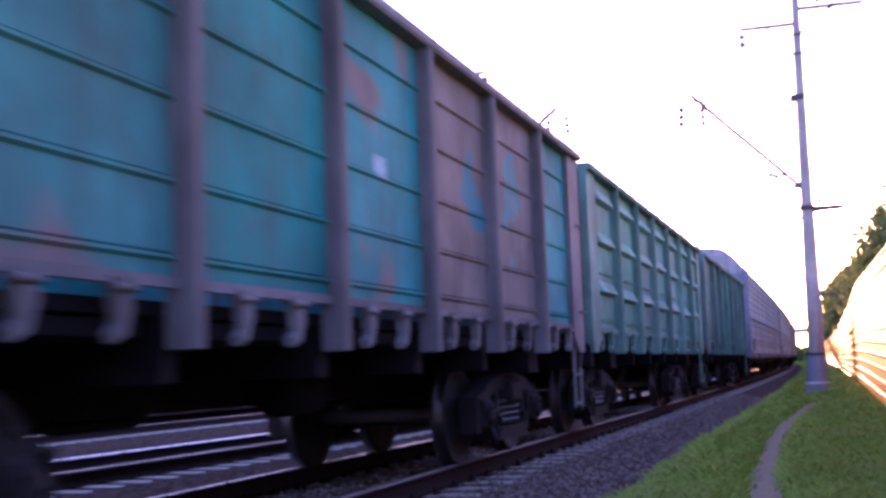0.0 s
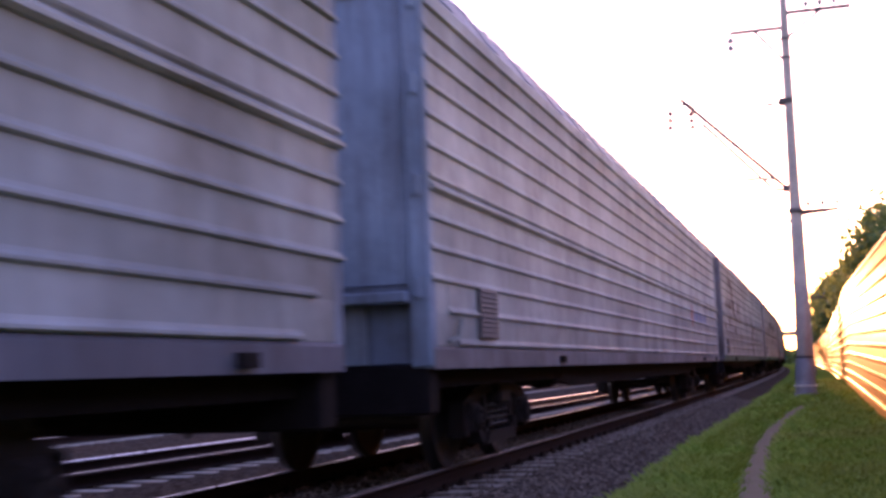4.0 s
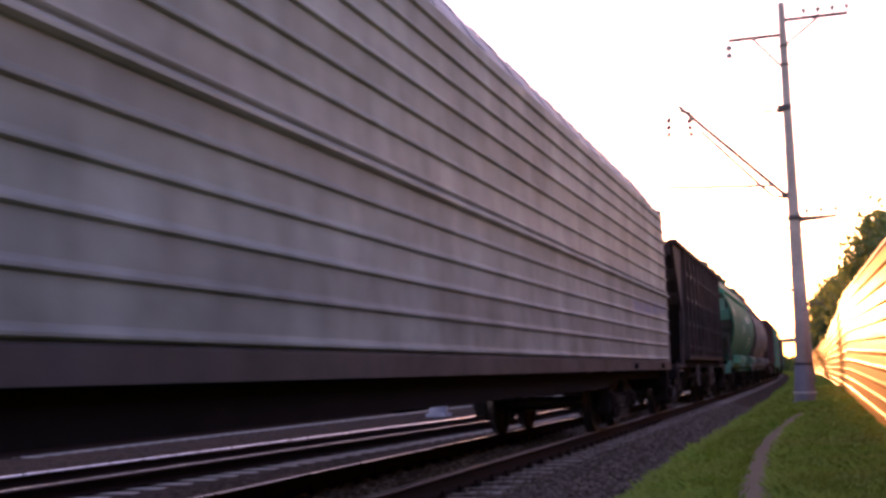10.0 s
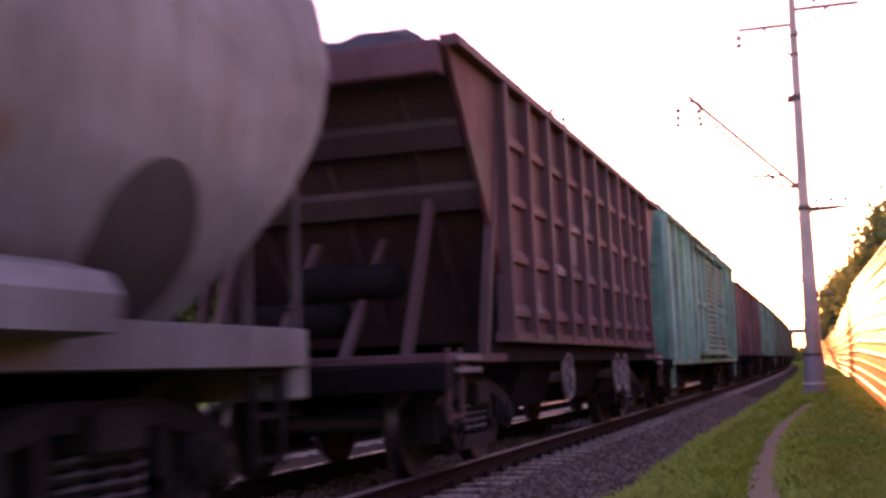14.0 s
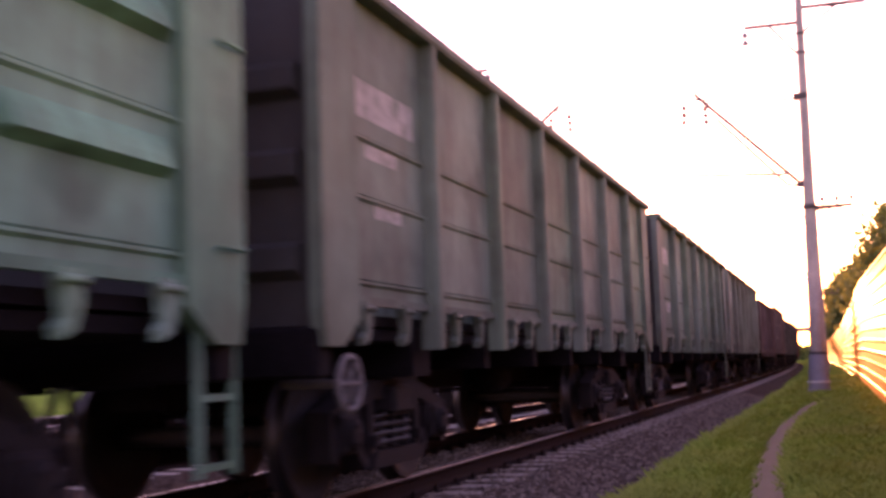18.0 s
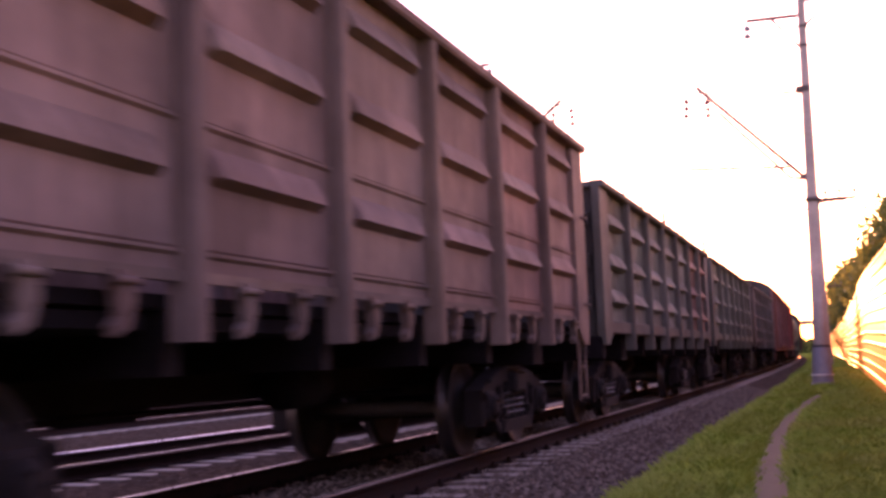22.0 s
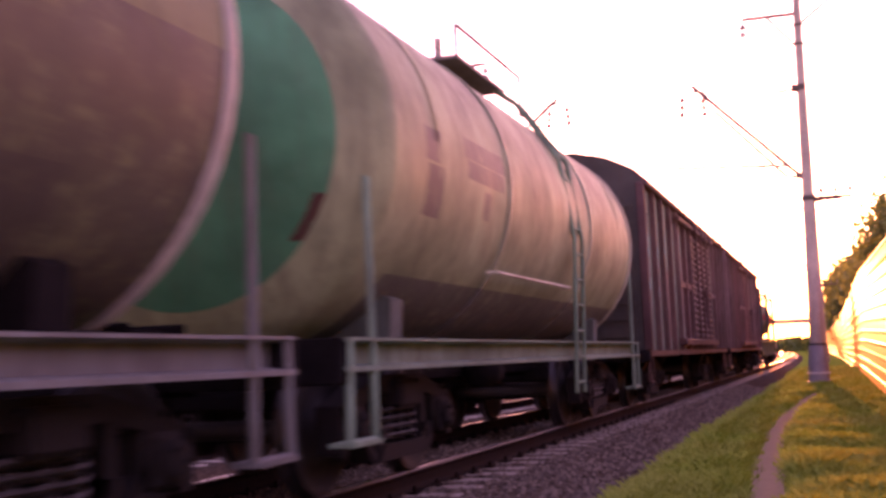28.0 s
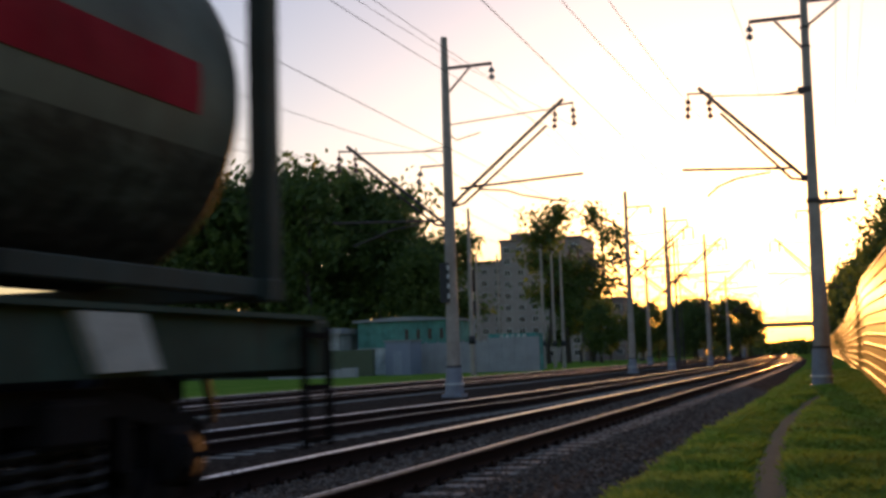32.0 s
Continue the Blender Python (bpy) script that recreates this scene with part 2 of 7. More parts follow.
def strip(x_list, z_list, y0, y1, steps):
    """A long strip along the track with the given cross profile."""
    me = Mesh()
    ys = [y0 + (y1 - y0) * (k / steps) ** 1.6 for k in range(steps + 1)] if y0 < 0 else [y0 + (y1 - y0) * k / steps for k in range(steps + 1)]
    me.sheet([[(x + bend(y), y, z) for x, z in zip(x_list, z_list)] for y in ys][::-1], True)
    return me


def verge_z(x, y):
    """Height of the grassy verge, which drops to the ballast at its edge."""
    return -0.22 + 0.03 * noise.noise(Vector((x * 0.4, y * 0.14, 0))) + (0.0 if x > -1.65 else 0.45 * (x + 1.65))


def ground():
    me = Mesh()
    xs = [-4000, -800, -200, -60, -40, -30, -24.6, -24.0, -12.0, -3.0, -2.25, -1.9, -1.6, -1.0, -0.4, 0.2, 0.8, 1.4, 3, 8, 30, 200, 800, 4000]
    ys = [-800, -100, -20, -8] + [-4 + 1.5 * k for k in range(30)] + [46, 60, 75, 90, 110, 130, 150, 180, 210, 250, 300, 350, 420, 700, 1800, 4000]
    rows = []
    for y in ys[::-1]:
        row = []
        for x in xs:
            z = -0.22
            if -24.3 < x < -2.3:
                z = -0.75
            elif -2.3 <= x < 1.2 and abs(y) < 60:
                z = verge_z(x, y)
            if abs(x) > 100:
                z = -0.5
            row.append((x + (bend(y) if -70 < x < -1.5 else 0.0), y, z))
        rows.append(row)
    me.sheet(rows, True)
    thing("ground", "grassy verge and rough ground beside the railway", "ground", me, GRASS, kind="structure")
    # ballast beds
    b0 = strip([-11.4, -11.25, -10.9, -6.8, -6.45], [-0.75, -0.36, -0.276, -0.275, -0.32], -30, 500, 60)
    thing("ballast", "dark ballast under the second track", "ballast", b0, DARK_STONES, kind="structure")
    b1 = strip([-6.45, -6.05, -5.75, -2.92, -2.45, -1.6], [-0.33, -0.29, -0.196, -0.196, -0.34, -0.46], -30, 500, 60)
    thing("ballast", "grey crushed granite ballast under the near track", "ballast", b1, STONES, kind="structure")
    b2 = strip([-24.4, -23.6, -14.6, -12.2, -11.6, -9.9, -9.2], [-0.7, -0.36, -0.34, -0.42, -0.55, -0.6, -0.6], -30, 500, 60)
    thing("ballast", "brownish ballast and cess between the far tracks", "ballast", b2, DARK_STONES, kind="structure")
    # trodden path winding through the verge
    mid = [(5.7, -0.55), (9.2, -0.58), (11.4, -0.70), (13.3, -0.78), (16.2, -0.84), (19, -0.86), (22.9, -0.80), (26.7, -0.68), (29.5, -0.58), (32.4, -0.5)]
    rows = []
    for k in range(46):
        y = 4 + 0.6 * k
        x = np.interp(y, [p[0] for p in mid], [p[1] for p in mid])
        w = 0.115 + 0.025 * math.sin(y * 1.3) + 0.02 * noise.noise(Vector((y * 0.8, 3, 0)))
        w *= max(0.05, min(1.0, (31.2 - y) / 5))
        z = verge_z(x, y)
        rows.append([(x - w - 0.05, y, z - 0.02), (x - w, y, z + 0.012), (x, y, z + 0.006), (x + w, y, z + 0.012), (x + w + 0.05, y, z - 0.02)])
    path = Mesh().sheet(rows[::-1], True)
    thing("footpath", "narrow trodden dirt footpath winding through the grass", "footpath", path, DIRT, kind="structure")


def spread(y):
    """Shifts the near stretch of the second track sideways to fit the camera's view."""
    return -0.05 * max(0.0, 30.0 - y) * min(1.0, max(0.0, 30.0 - y) / 6.0)


def rail_mesh(y0, y1, gauge, drift):
    """A flat-bottomed rail along the line: head, web and foot; the half towards the other rail is worn bright."""
    half = [(0.075, -0.18), (0.075, -0.168), (0.02, -0.155), (0.009, -0.13), (0.009, -0.055), (0.034, -0.043), (0.037, -0.014), (0.026, 0.0)]
    prof = [(-x, z) for x, z in half] + [(0.004 * gauge, 0.0)] + [(x, z) for x, z in half[::-1]]
    ys = [y0] + [2.0 * k for k in range(20)] + [40.0 + 12.0 * k for k in range(int((y1 - 40) / 12) + 1)]
    n = len(prof)
    me = Mesh()
    vs = [(x + bend(y) + drift(y), y, z) for y in ys for x, z in prof]
    for r in range(len(ys) - 1):
        me.add(vs[r * n:(r + 2) * n], [(i, (i + 1) % n, n + (i + 1) % n, n + i) for i in range(n)])
    for i in range(len(me.f)):
        (xa, za), (xb, zb) = prof[i % n], prof[(i + 1) % n]
        if min(za, zb) > -0.02:
            me.m[i] = 1 if (xa + xb) * gauge > 0.009 else 2
    return me.data("rail", RAIL_RUST, RAIL_SHINE, RAIL_DULL)


def sleeper_mesh():
    me = Mesh()
    rows = []
    for x, w, h in ((-1.34, 0.12, 0.0), (-1.3, 0.14, 0.015), (-0.85, 0.14, 0.015), (-0.6, 0.13, 0.0), (0, 0.11, -0.04), (0.6, 0.13, 0.0), (0.85, 0.14, 0.015), (1.3, 0.14, 0.015), (1.34, 0.12, 0.0)):
        top = -0.2 + h
        rows.append([(x, -w, top - 0.2), (x, -w * 0.7, top - 0.012), (x, -w * 0.6, top), (x, w * 0.6, top), (x, w * 0.7, top - 0.012), (x, w, top - 0.2)])
    me.sheet(rows)
    me.add(rows[0], [(0, 1, 2, 3, 4, 5)])
    me.add(rows[-1], [(5, 4, 3, 2, 1, 0)])
    return me.data("sleeper", SLEEPER_CONCRETE)


def clip_mesh():
    me = Mesh()
    for s in (-1, 1):
        me.box(s * 0.115 - 0.04, s * 0.115 + 0.04, -0.055, 0.055, -0.195, -0.165)
        me.tube((s * 0.115, 0, -0.17), (s * 0.115, 0, -0.115), 0.014, n=6)
        me.tube((s * 0.115, 0, -0.155), (s * 0.115, 0, -0.138), 0.026, n=6)
    return me.data("rail_fastening", RAIL_RUST)


def track(name, label, x, z, y0, y1, first, last, drift=lambda y: 0.0):
    tr = thing(name, label, "track", at=pose(x, 0, z), kind="structure")
    sl, clip = sleeper_mesh(), clip_mesh()
    for s in (-1, 1):
        part("rail", rail_mesh(y0, y1, -s, drift), None, tr, "rail with bright worn head" if s > 0 else "", pose(s * 0.795, 0, 0))
    k = 0
    y = first
    while y < last:
        ob = part("sleeper", sl, None, tr, at=pose(bend(y) + drift(y), y + 0.02 * math.sin(k * 12.9), 0, 0, 0, 1.2 * math.sin(k * 7.7) + bend_turn(y)))
        if y < 26 and x > -6:
            for s in (-1, 1):
                part("rail_fastening", clip, None, ob, at=pose(s * 0.795, 0, 0))
        y += 0.56
        k += 1
    if last < 300:
        far = Mesh()
        while y < 260:
            far.box(-1.34 + bend(y), 1.34 + bend(y), -0.12 + y, 0.12 + y, -0.4, -0.195)
            y += 0.56
        tagged(part("sleepers", far, SLEEPER_CONCRETE, tr), kind="stuff")


ground()
track("track_1", "near railway track on concrete sleepers", RAIL_X, 0, -30, 420, 2.0, 95)
track("track_2", "second railway track on concrete sleepers", TRACK_2, T2_Z, -30, 420, 8.0, 80, spread)
track("track_3", "far railway track with rusty rails", TRACK_3, -0.14, -30, 420, 20.0, 70)
track("track_4", "farthest railway track with rusty rails", TRACK_4, -0.14, -30, 420, 30.0, 70)
# ---- noise barrier along the verge
def mat_barrier():
    m, t, b = nodes_of("barrier_sun_glow")
    co = coords(t, 9.1)
    a = noise_of(t, co, 0.7, 4)
    c = noise_of(t, coords(t, 4.0, (6, 0.4, 6)), 2.0, 5)
    # Base colour carries the orange of the low sun, as does the specular tint.
    t.links.new(mix(t, mix(t, 0.5, a, c), (0.66, 0.30, 0.045), (0.86, 0.47, 0.09)), b.inputs["Base Color"])
    t.links.new(ramp(t, c, ((0.3, 0.46), (0.7, 0.6))), b.inputs["Roughness"])
    b.inputs["Specular IOR Level"].default_value = 0.003
    b.inputs["Specular Tint"].default_value = (1.0, 0.62, 0.16, 1.0)
    bumped(t, b, a, 0.15, 0.01)
    return m


BARRIER = mat_barrier()
BARRIER_POST = plain("barrier_post_steel", (0.22, 0.20, 0.19), 0.5, 0.6, seed=12)


def barrier_x(y):
    return 1.02 - 0.00336 * y + 0.45 * bend(y)


def barrier_top(y):
    return float(np.interp(y, [0, 17.7, 41.5, 60, 160, 320], [2.08, 2.6, 3.31, 3.34, 3.4, 3.4]))


def barrier():
    fence = thing("noise_barrier", "tall noise barrier of smooth metal courses along the verge, orange sun glow in their colour", "noise barrier")
    bay, n = 3.0, 11
    y = -9.0
    while y < 290:
        x0, x1 = barrier_x(y), barrier_x(y + bay)
        top0, top1 = barrier_top(y), barrier_top(y + bay)
        for k in range(n):
            me = Mesh()
            rows = []
            for yy, x, top in ((y + 0.012, x0, top0), (y + bay - 0.012, x1, top1)):
                h = (top + 0.25) / n
                z = -0.25 + h * k
                lip = 0.03 if k < 4 else 0.012
                rows.append([(x + 0.02, yy, z + 0.004), (x - 0.03 - lip, yy, z + h * 0.03), (x - 0.03 - lip, yy, z + h * 0.14), (x - 0.03, yy, z + h * 0.22), (x - 0.03, yy, z + h * 0.84), (x + 0.02, yy, z + h * 0.87), (x + 0.02, yy, z + h * 0.99), (x + 0.06, yy, z + h * 0.99), (x + 0.06, yy, z + 0.004), (x, yy, z + 0.004)])
            me.sheet(rows[::-1])
            me.add(rows[0], [tuple(range(9))])
            me.add(rows[1], [tuple(range(9))[::-1]])
            part("panel", me, BARRIER, fence)
        part("post", Mesh().box(x0 + 0.062, x0 + 0.16, y - 0.06, y + 0.06, -0.6, top0 + 0.04), BARRIER_POST, fence)
        cap = Mesh()
        cap.sheet([[(x + a, yy, top + b) for a, b in ((-0.05, -0.02), (-0.05, 0.03), (0.08, 0.03), (0.08, -0.02), (-0.05, -0.02))] for yy, x, top in ((y, x0, top0), (y + bay, x1, top1))][::-1])
        part("coping", cap, BARRIER_POST, fence)
        y += bay


barrier()
# ---- overhead line: poles, brackets, wires
POLE_CONCRETE = plain("pole_concrete", (0.40, 0.345, 0.30), 0.8, seed=21, scale=1.5, vary=0.3)
POLE_BLUE = plain("blue_grey_base_paint", (0.27, 0.285, 0.34), 0.6, seed=22, scale=3.0)
POLE_MARK = plain("black_marking_paint", (0.03, 0.03, 0.032), 0.6, seed=23)
WHITE_MARK = plain("white_marking_paint", (0.75, 0.74, 0.72), 0.55, seed=24)
LINE_STEEL = plain("dull_line_steel", (0.09, 0.075, 0.07), 0.8, 0.1, seed=25)
PORCELAIN = plain("brown_porcelain", (0.10, 0.035, 0.025), 0.25, seed=26, bump=0)
GLASS_DISC = plain("grey_glass_insulator", (0.16, 0.18, 0.18), 0.2, seed=27, bump=0)
WIRE = plain("weathered_copper_wire", (0.045, 0.036, 0.032), 0.75, 0.1, seed=28, bump=0)


def insulator(a, b, r=0.105, n=3):
    """A string of insulator discs between two points."""
    a, b = Vector(a), Vector(b)
    me = Mesh().tube(a, b, 0.022, n=6)
    for k in range(n):
        p = a.lerp(b, (k + 0.7) / (n + 0.6))
        q = a.lerp(b, (k + 1.25) / (n + 0.6))
        me.tube(p, q, r * 0.6, r, n=10)
    return me


def pole_shaft(height, r0, r1, base):
    me = Mesh()
    n = 16
    prof = [(base, r0)] + [(base + (height - base) * k / 6, r0 + (r1 - r0) * k / 6) for k in range(1, 7)]
    me.lathe(prof, "z", n=n)
    me.add([(r1 * math.cos(k * math.tau / n), r1 * math.sin(k * math.tau / n), height) for k in range(n)], [tuple(range(n))])
    return me


def bracket_pair(pole, s, foot, tip, lower, steady):
    """An inclined twin-tube cantilever with tie, insulators and a steady arm; s is the side to which it reaches."""
    fx, fz = foot
    tx, tz = tip
    part("pivot", Mesh().box(s * fx - 0.12, s * fx + 0.12, -0.1, 0.1, fz - 0.1, fz + 0.1, 0.02), LINE_STEEL, pole)
    part("cantilever_tube", Mesh().pipe([(s * fx, 0, fz), (s * (tx + 0.3), 0, tz + 0.3)], 0.062, 8), LINE_STEEL, pole)
    if lower:
        part("cantilever_tube", Mesh().pipe([(s * fx, 0, fz - 0.05), (s * (fx + 0.4), 0.1, fz + 0.02), (s * (tx - 0.35), 0.12, tz - 0.55)], 0.048, 8), LINE_STEEL, pole)
    part("tie_rod", Mesh().tube((s * 0.12, 0, fz + (tz - fz) * 0.93), (s * tx, 0, tz), 0.024, n=5), LINE_STEEL, pole)
    part("insulator", insulator((s * tx, 0, tz), (s * (tx - 0.05), 0, tz - 0.75)), PORCELAIN, pole)
    part("insulator", insulator((s * (tx + 0.62), 0, tz + 0.1), (s * (tx + 0.66), 0, tz - 0.72)), PORCELAIN, pole)
    part("yoke", Mesh().pipe([(s * (tx - 0.1), 0, tz + 0.08), (s * (tx + 0.66), 0, tz + 0.14)], 0.035), LINE_STEEL, pole)
    if steady:
        z = steady
        part("registration_tube", Mesh().pipe([(s * (fx + 0.3), 0, z), (s * (tx + 0.9), 0, z + 0.18)], 0.046, 8), LINE_STEEL, pole)
        part("insulator", insulator((s * (fx + 0.75), 0, z + 0.02), (s * (fx + 1.2), 0, z + 0.05), 0.07, 3), PORCELAIN, pole)
        part("steady_arm", Mesh().pipe([(s * (fx + 1.0), 0, z - 0.08), (s * (fx + 2.0), 0, z - 0.2), (s * (fx + 2.6), 0, z - 0.42), (s * (tx + 0.15), 0, z - 0.72)], 0.034), LINE_STEEL, pole)


def crossarm(pole, s, z, reach, strut_z, hang=True, pins=0):
    part("crossarm", Mesh().box(min(s * 0.1, s * reach), max(s * 0.1, s * reach), -0.05, 0.05, z - 0.05, z + 0.05), LINE_STEEL, pole)
    part("arm_strut", Mesh().tube((s * 0.1, 0, strut_z), (s * reach * 0.55, 0, z - 0.03), 0.04, n=6), LINE_STEEL, pole)
    if hang:
        part("insulator", insulator((s * reach, 0, z), (s * reach, 0, z - 0.62), 0.125, 2), GLASS_DISC, pole)
    for k in range(pins):
        x = s * (reach - 0.03 - k * 0.42)
        part("insulator", insulator((x, 0, z), (x, 0, z + 0.34), 0.085, 1), GLASS_DISC, pole)


def foundation(pole, w, z0, z1):
    me = Mesh().prism([(-w, -w), (w, -w), (w, w), (-w, w)], "z", z0, z0 + 0.12)
    me.lathe([(z0 + 0.1, w * 0.92), (z1 * 0.4, w * 0.86), (z1, w * 0.72)], "z", n=20)
    part("foundation", me, POLE_BLUE, pole, "blue-grey painted concrete foot")
    part("flange", Mesh().lathe([(z1 * 0.13 - 0.02, w * 1.02), (z1 * 0.13 + 0.02, w * 1.02), (z1 * 0.13 + 0.02, w * 0.8)], "z", n=20), WHITE_MARK, pole)
    part("mark_band", Mesh().lathe([(z1 - 0.03, w * 0.75), (z1 + 0.04, w * 0.745)], "z", n=20), POLE_MARK, pole, "black painted band")


def near_pole(at, label):
    p = thing("catenary_pole", label, "catenary pole", at=at, group="catenary poles")
    part("shaft", pole_shaft(12.22, 0.23, 0.105, -0.1), POLE_CONCRETE, p, "tapered concrete shaft")
    foundation(p, 0.34, -0.24, 0.98)
    crossarm(p, -1, 11.2, 1.65, 10.2)
    crossarm(p, 1, 11.66, 1.95, 10.9, False, 4)
    part("clamp", Mesh().box(-0.3, 0.1, -0.16, 0.16, 8.78, 8.96, 0.02), LINE_STEEL, p)
    part("stay_rod", Mesh().tube((-0.3, 0, 8.85), (-1.0, 0, 8.8), 0.03, n=5), LINE_STEEL, p)
    bracket_pair(p, -1, (0.2, 6.15), (3.0, 8.95), True, 6.48)
    crossarm(p, 1, 5.42, 1.25, 5.3, False, 4)
    part("clamp", Mesh().lathe([(5.36, 0.2), (5.36, 0.21), (5.5, 0.21), (5.5, 0.18)], "z", n=16), LINE_STEEL, p)
    for z in (10.2, 10.8):
        part("clamp", Mesh().lathe([(z, 0.12), (z, 0.15), (z + 0.06, 0.15), (z + 0.06, 0.12)], "z", n=12), LINE_STEEL, p)
    return p


def double_pole(at, label, detail=True):
    p = thing("catenary_pole", label, "catenary pole", at=at, group="catenary poles")
    part("shaft", pole_shaft(12.55, 0.25, 0.12, -0.2), POLE_CONCRETE, p, "tapered concrete shaft")
    foundation(p, 0.36, -0.36, 0.7)
    crossarm(p, 1, 11.4, 1.75, 10.5)
    bracket_pair(p, 1, (0.15, 6.45), (4.0, 9.55), True, 7.0)
    bracket_pair(p, -1, (0.15, 5.75), (3.6, 8.6), True, 5.9 if detail else None)
    part("crossarm", Mesh().pipe([(0.1, 0, 9.0), (0.35, 0, 8.75), (1.25, 0, 8.95)], 0.022), LINE_STEEL, p)
    part("crossarm", Mesh().pipe([(-0.1, 0, 8.55), (-1.0, 0, 8.45)], 0.02), LINE_STEEL, p)
    part("insulator", insulator((-1.0, 0, 7.9), (-1.15, 0, 7.2), 0.125, 2), GLASS_DISC, p)
    part("crossarm", Mesh().box(-1.05, -0.1, -0.03, 0.03, 7.86, 7.92), LINE_STEEL, p)
    if detail:
        part("sign_plate", Mesh().box(-0.34, 0.02, -0.29, -0.26, 2.95, 4.35, 0.008), POLE_MARK, p, "black plate with white bars")
        for z in (3.1, 3.45, 3.8, 4.1):
            part("sign_bar", Mesh().box(-0.05, 0.03, -0.305, -0.292, z, z + 0.16), WHITE_MARK, p)
    return p


near_pole(pose(-0.58, 36.5, 0, 0, 0.6, 0), "tall concrete overhead-line pole on a blue-grey foot in the grass")
double_pole(pose(-12.9, 38.5, 0), "concrete overhead-line pole with brackets over the tracks on both sides")
near_pole(pose(-0.9, 88.7, 0), "concrete overhead-line pole farther along the verge")
for x, y in ((-13.9, 81.1), (-12.6, 91.4), (-12.1, 114.9), (-20.0, 128.0), (-16.0, 179.2)):
    double_pole(pose(x, y, 0), "distant concrete overhead-line pole beside the tracks", False)
for x, y in ((-26.2, 82.7), (-37.2, 119.8), (-35.2, 121.1), (-29.4, 117.7), (-30.0, 124.9), (-28.3, 122.0)):
    p = thing("line_post", "slender grey concrete post by the far sidings", "post", at=pose(x, y, -0.3), group="posts by the sidings")
    part("shaft", pole_shaft(12.7, 0.2, 0.11, -0.2), POLE_CONCRETE, p)
    part("clamp", Mesh().lathe([(2.4, 0.2), (2.4, 0.26), (3.0, 0.26), (3.0, 0.2)], "z", n=12), POLE_MARK, p)


def lattice_mast(at):
    p = thing("lattice_mast", "steel lattice mast beside the distant tracks", "mast", at=at, group="lattice masts")
    for sx in (-1, 1):
        for sy in (-1, 1):
            part("chord", Mesh().tube((sx * 0.35, sy * 0.25, -0.4), (sx * 0.16, sy * 0.12, 12.2), 0.045, n=5), LINE_STEEL, p)
    for k in range(14):
        z = 0.3 + k * 0.84
        w = 0.35 - 0.19 * z / 12.2
        s = 1 if k % 2 else -1
        part("lacing", Mesh().tube((-s * w, -0.2, z), (s * w, -0.2, z + 0.8), 0.02, n=4), LINE_STEEL, p)


lattice_mast(pose(-14.5, 108.7, 0))
lattice_mast(pose(-15.2, 117.2, 0))


def signal_mast():
    p = thing("signal_mast", "slim colour-light signal mast with dark lamps", "signal", at=pose(-26.4, 83.9, -0.3))
    part("mast", Mesh().tube((0, 0, -0.2), (0, 0, 8.3), 0.09, n=10), GALV, p)
    for z, h in ((6.4, 1.7), (4.6, 1.1)):
        head = part("signal_head", Mesh().box(-0.28, 0.28, -0.3, -0.1, z, z + h, 0.03), POLE_MARK, p)
        for k in range(3 if h > 1.5 else 2):
            part("hood", Mesh().tube((0, -0.3, z + 0.28 + 0.5 * k), (0, -0.55, z + 0.26 + 0.5 * k), 0.13, n=10, caps=False), POLE_MARK, head)
    part("ladder", Mesh().pipe([(0.22, 0.1, 0), (0.22, 0.1, 8)], 0.02).pipe([(0.5, 0.1, 0), (0.5, 0.1, 8)], 0.02), GALV, p)


signal_mast()


def wire(name, label, pts, r, sag):
    """A wire through its supports, sagging between them."""
    line = []
    for a, b in zip(pts, pts[1:]):
        for k in range(14):
            u = k / 14
            p = Vector(a).lerp(Vector(b), u)
            line.append((p.x, p.y, p.z - 4 * sag * u * (1 - u)))
    line.append(tuple(pts[-1]))
    me = Mesh()
    for a, b in zip(line, line[1:]):
        me.tube(a, b, r, n=5, caps=False)
    thing(name, label, "wire", me, WIRE, kind="structure")


SPANS = (-13.0, 36.5, 88.7, 141.0, 193.5, 246.0)
for x, z, r, sag, nm, lb in ((-4.3, 5.8, 0.007, 0.05, "contact_wire", "contact wire over the near track"), (-4.3, 8.1, 0.008, 1.0, "messenger_wire", "messenger wire over the near track"), (-3.62, 8.15, 0.007, 0.9, "feeder_wire", "feeder wire hung from the near brackets"),
                             (-2.23, 10.6, 0.007, 0.8, "feeder_wire", "upper feeder wire on the near poles"), (1.3, 11.85, 0.006, 0.7, "power_wire", "power wire on pin insulators"), (0.9, 11.85, 0.006, 0.72, "power_wire", "power wire on pin insulators"), (0.5, 11.85, 0.006, 0.7, "power_wire", "power wire on pin insulators")):
    wire(nm, lb, [(x + bend(y), y, z) for y in SPANS], r, sag)
SPANS_2 = (-11.0, 38.5, 91.4, 141.0, 193.5, 246.0)
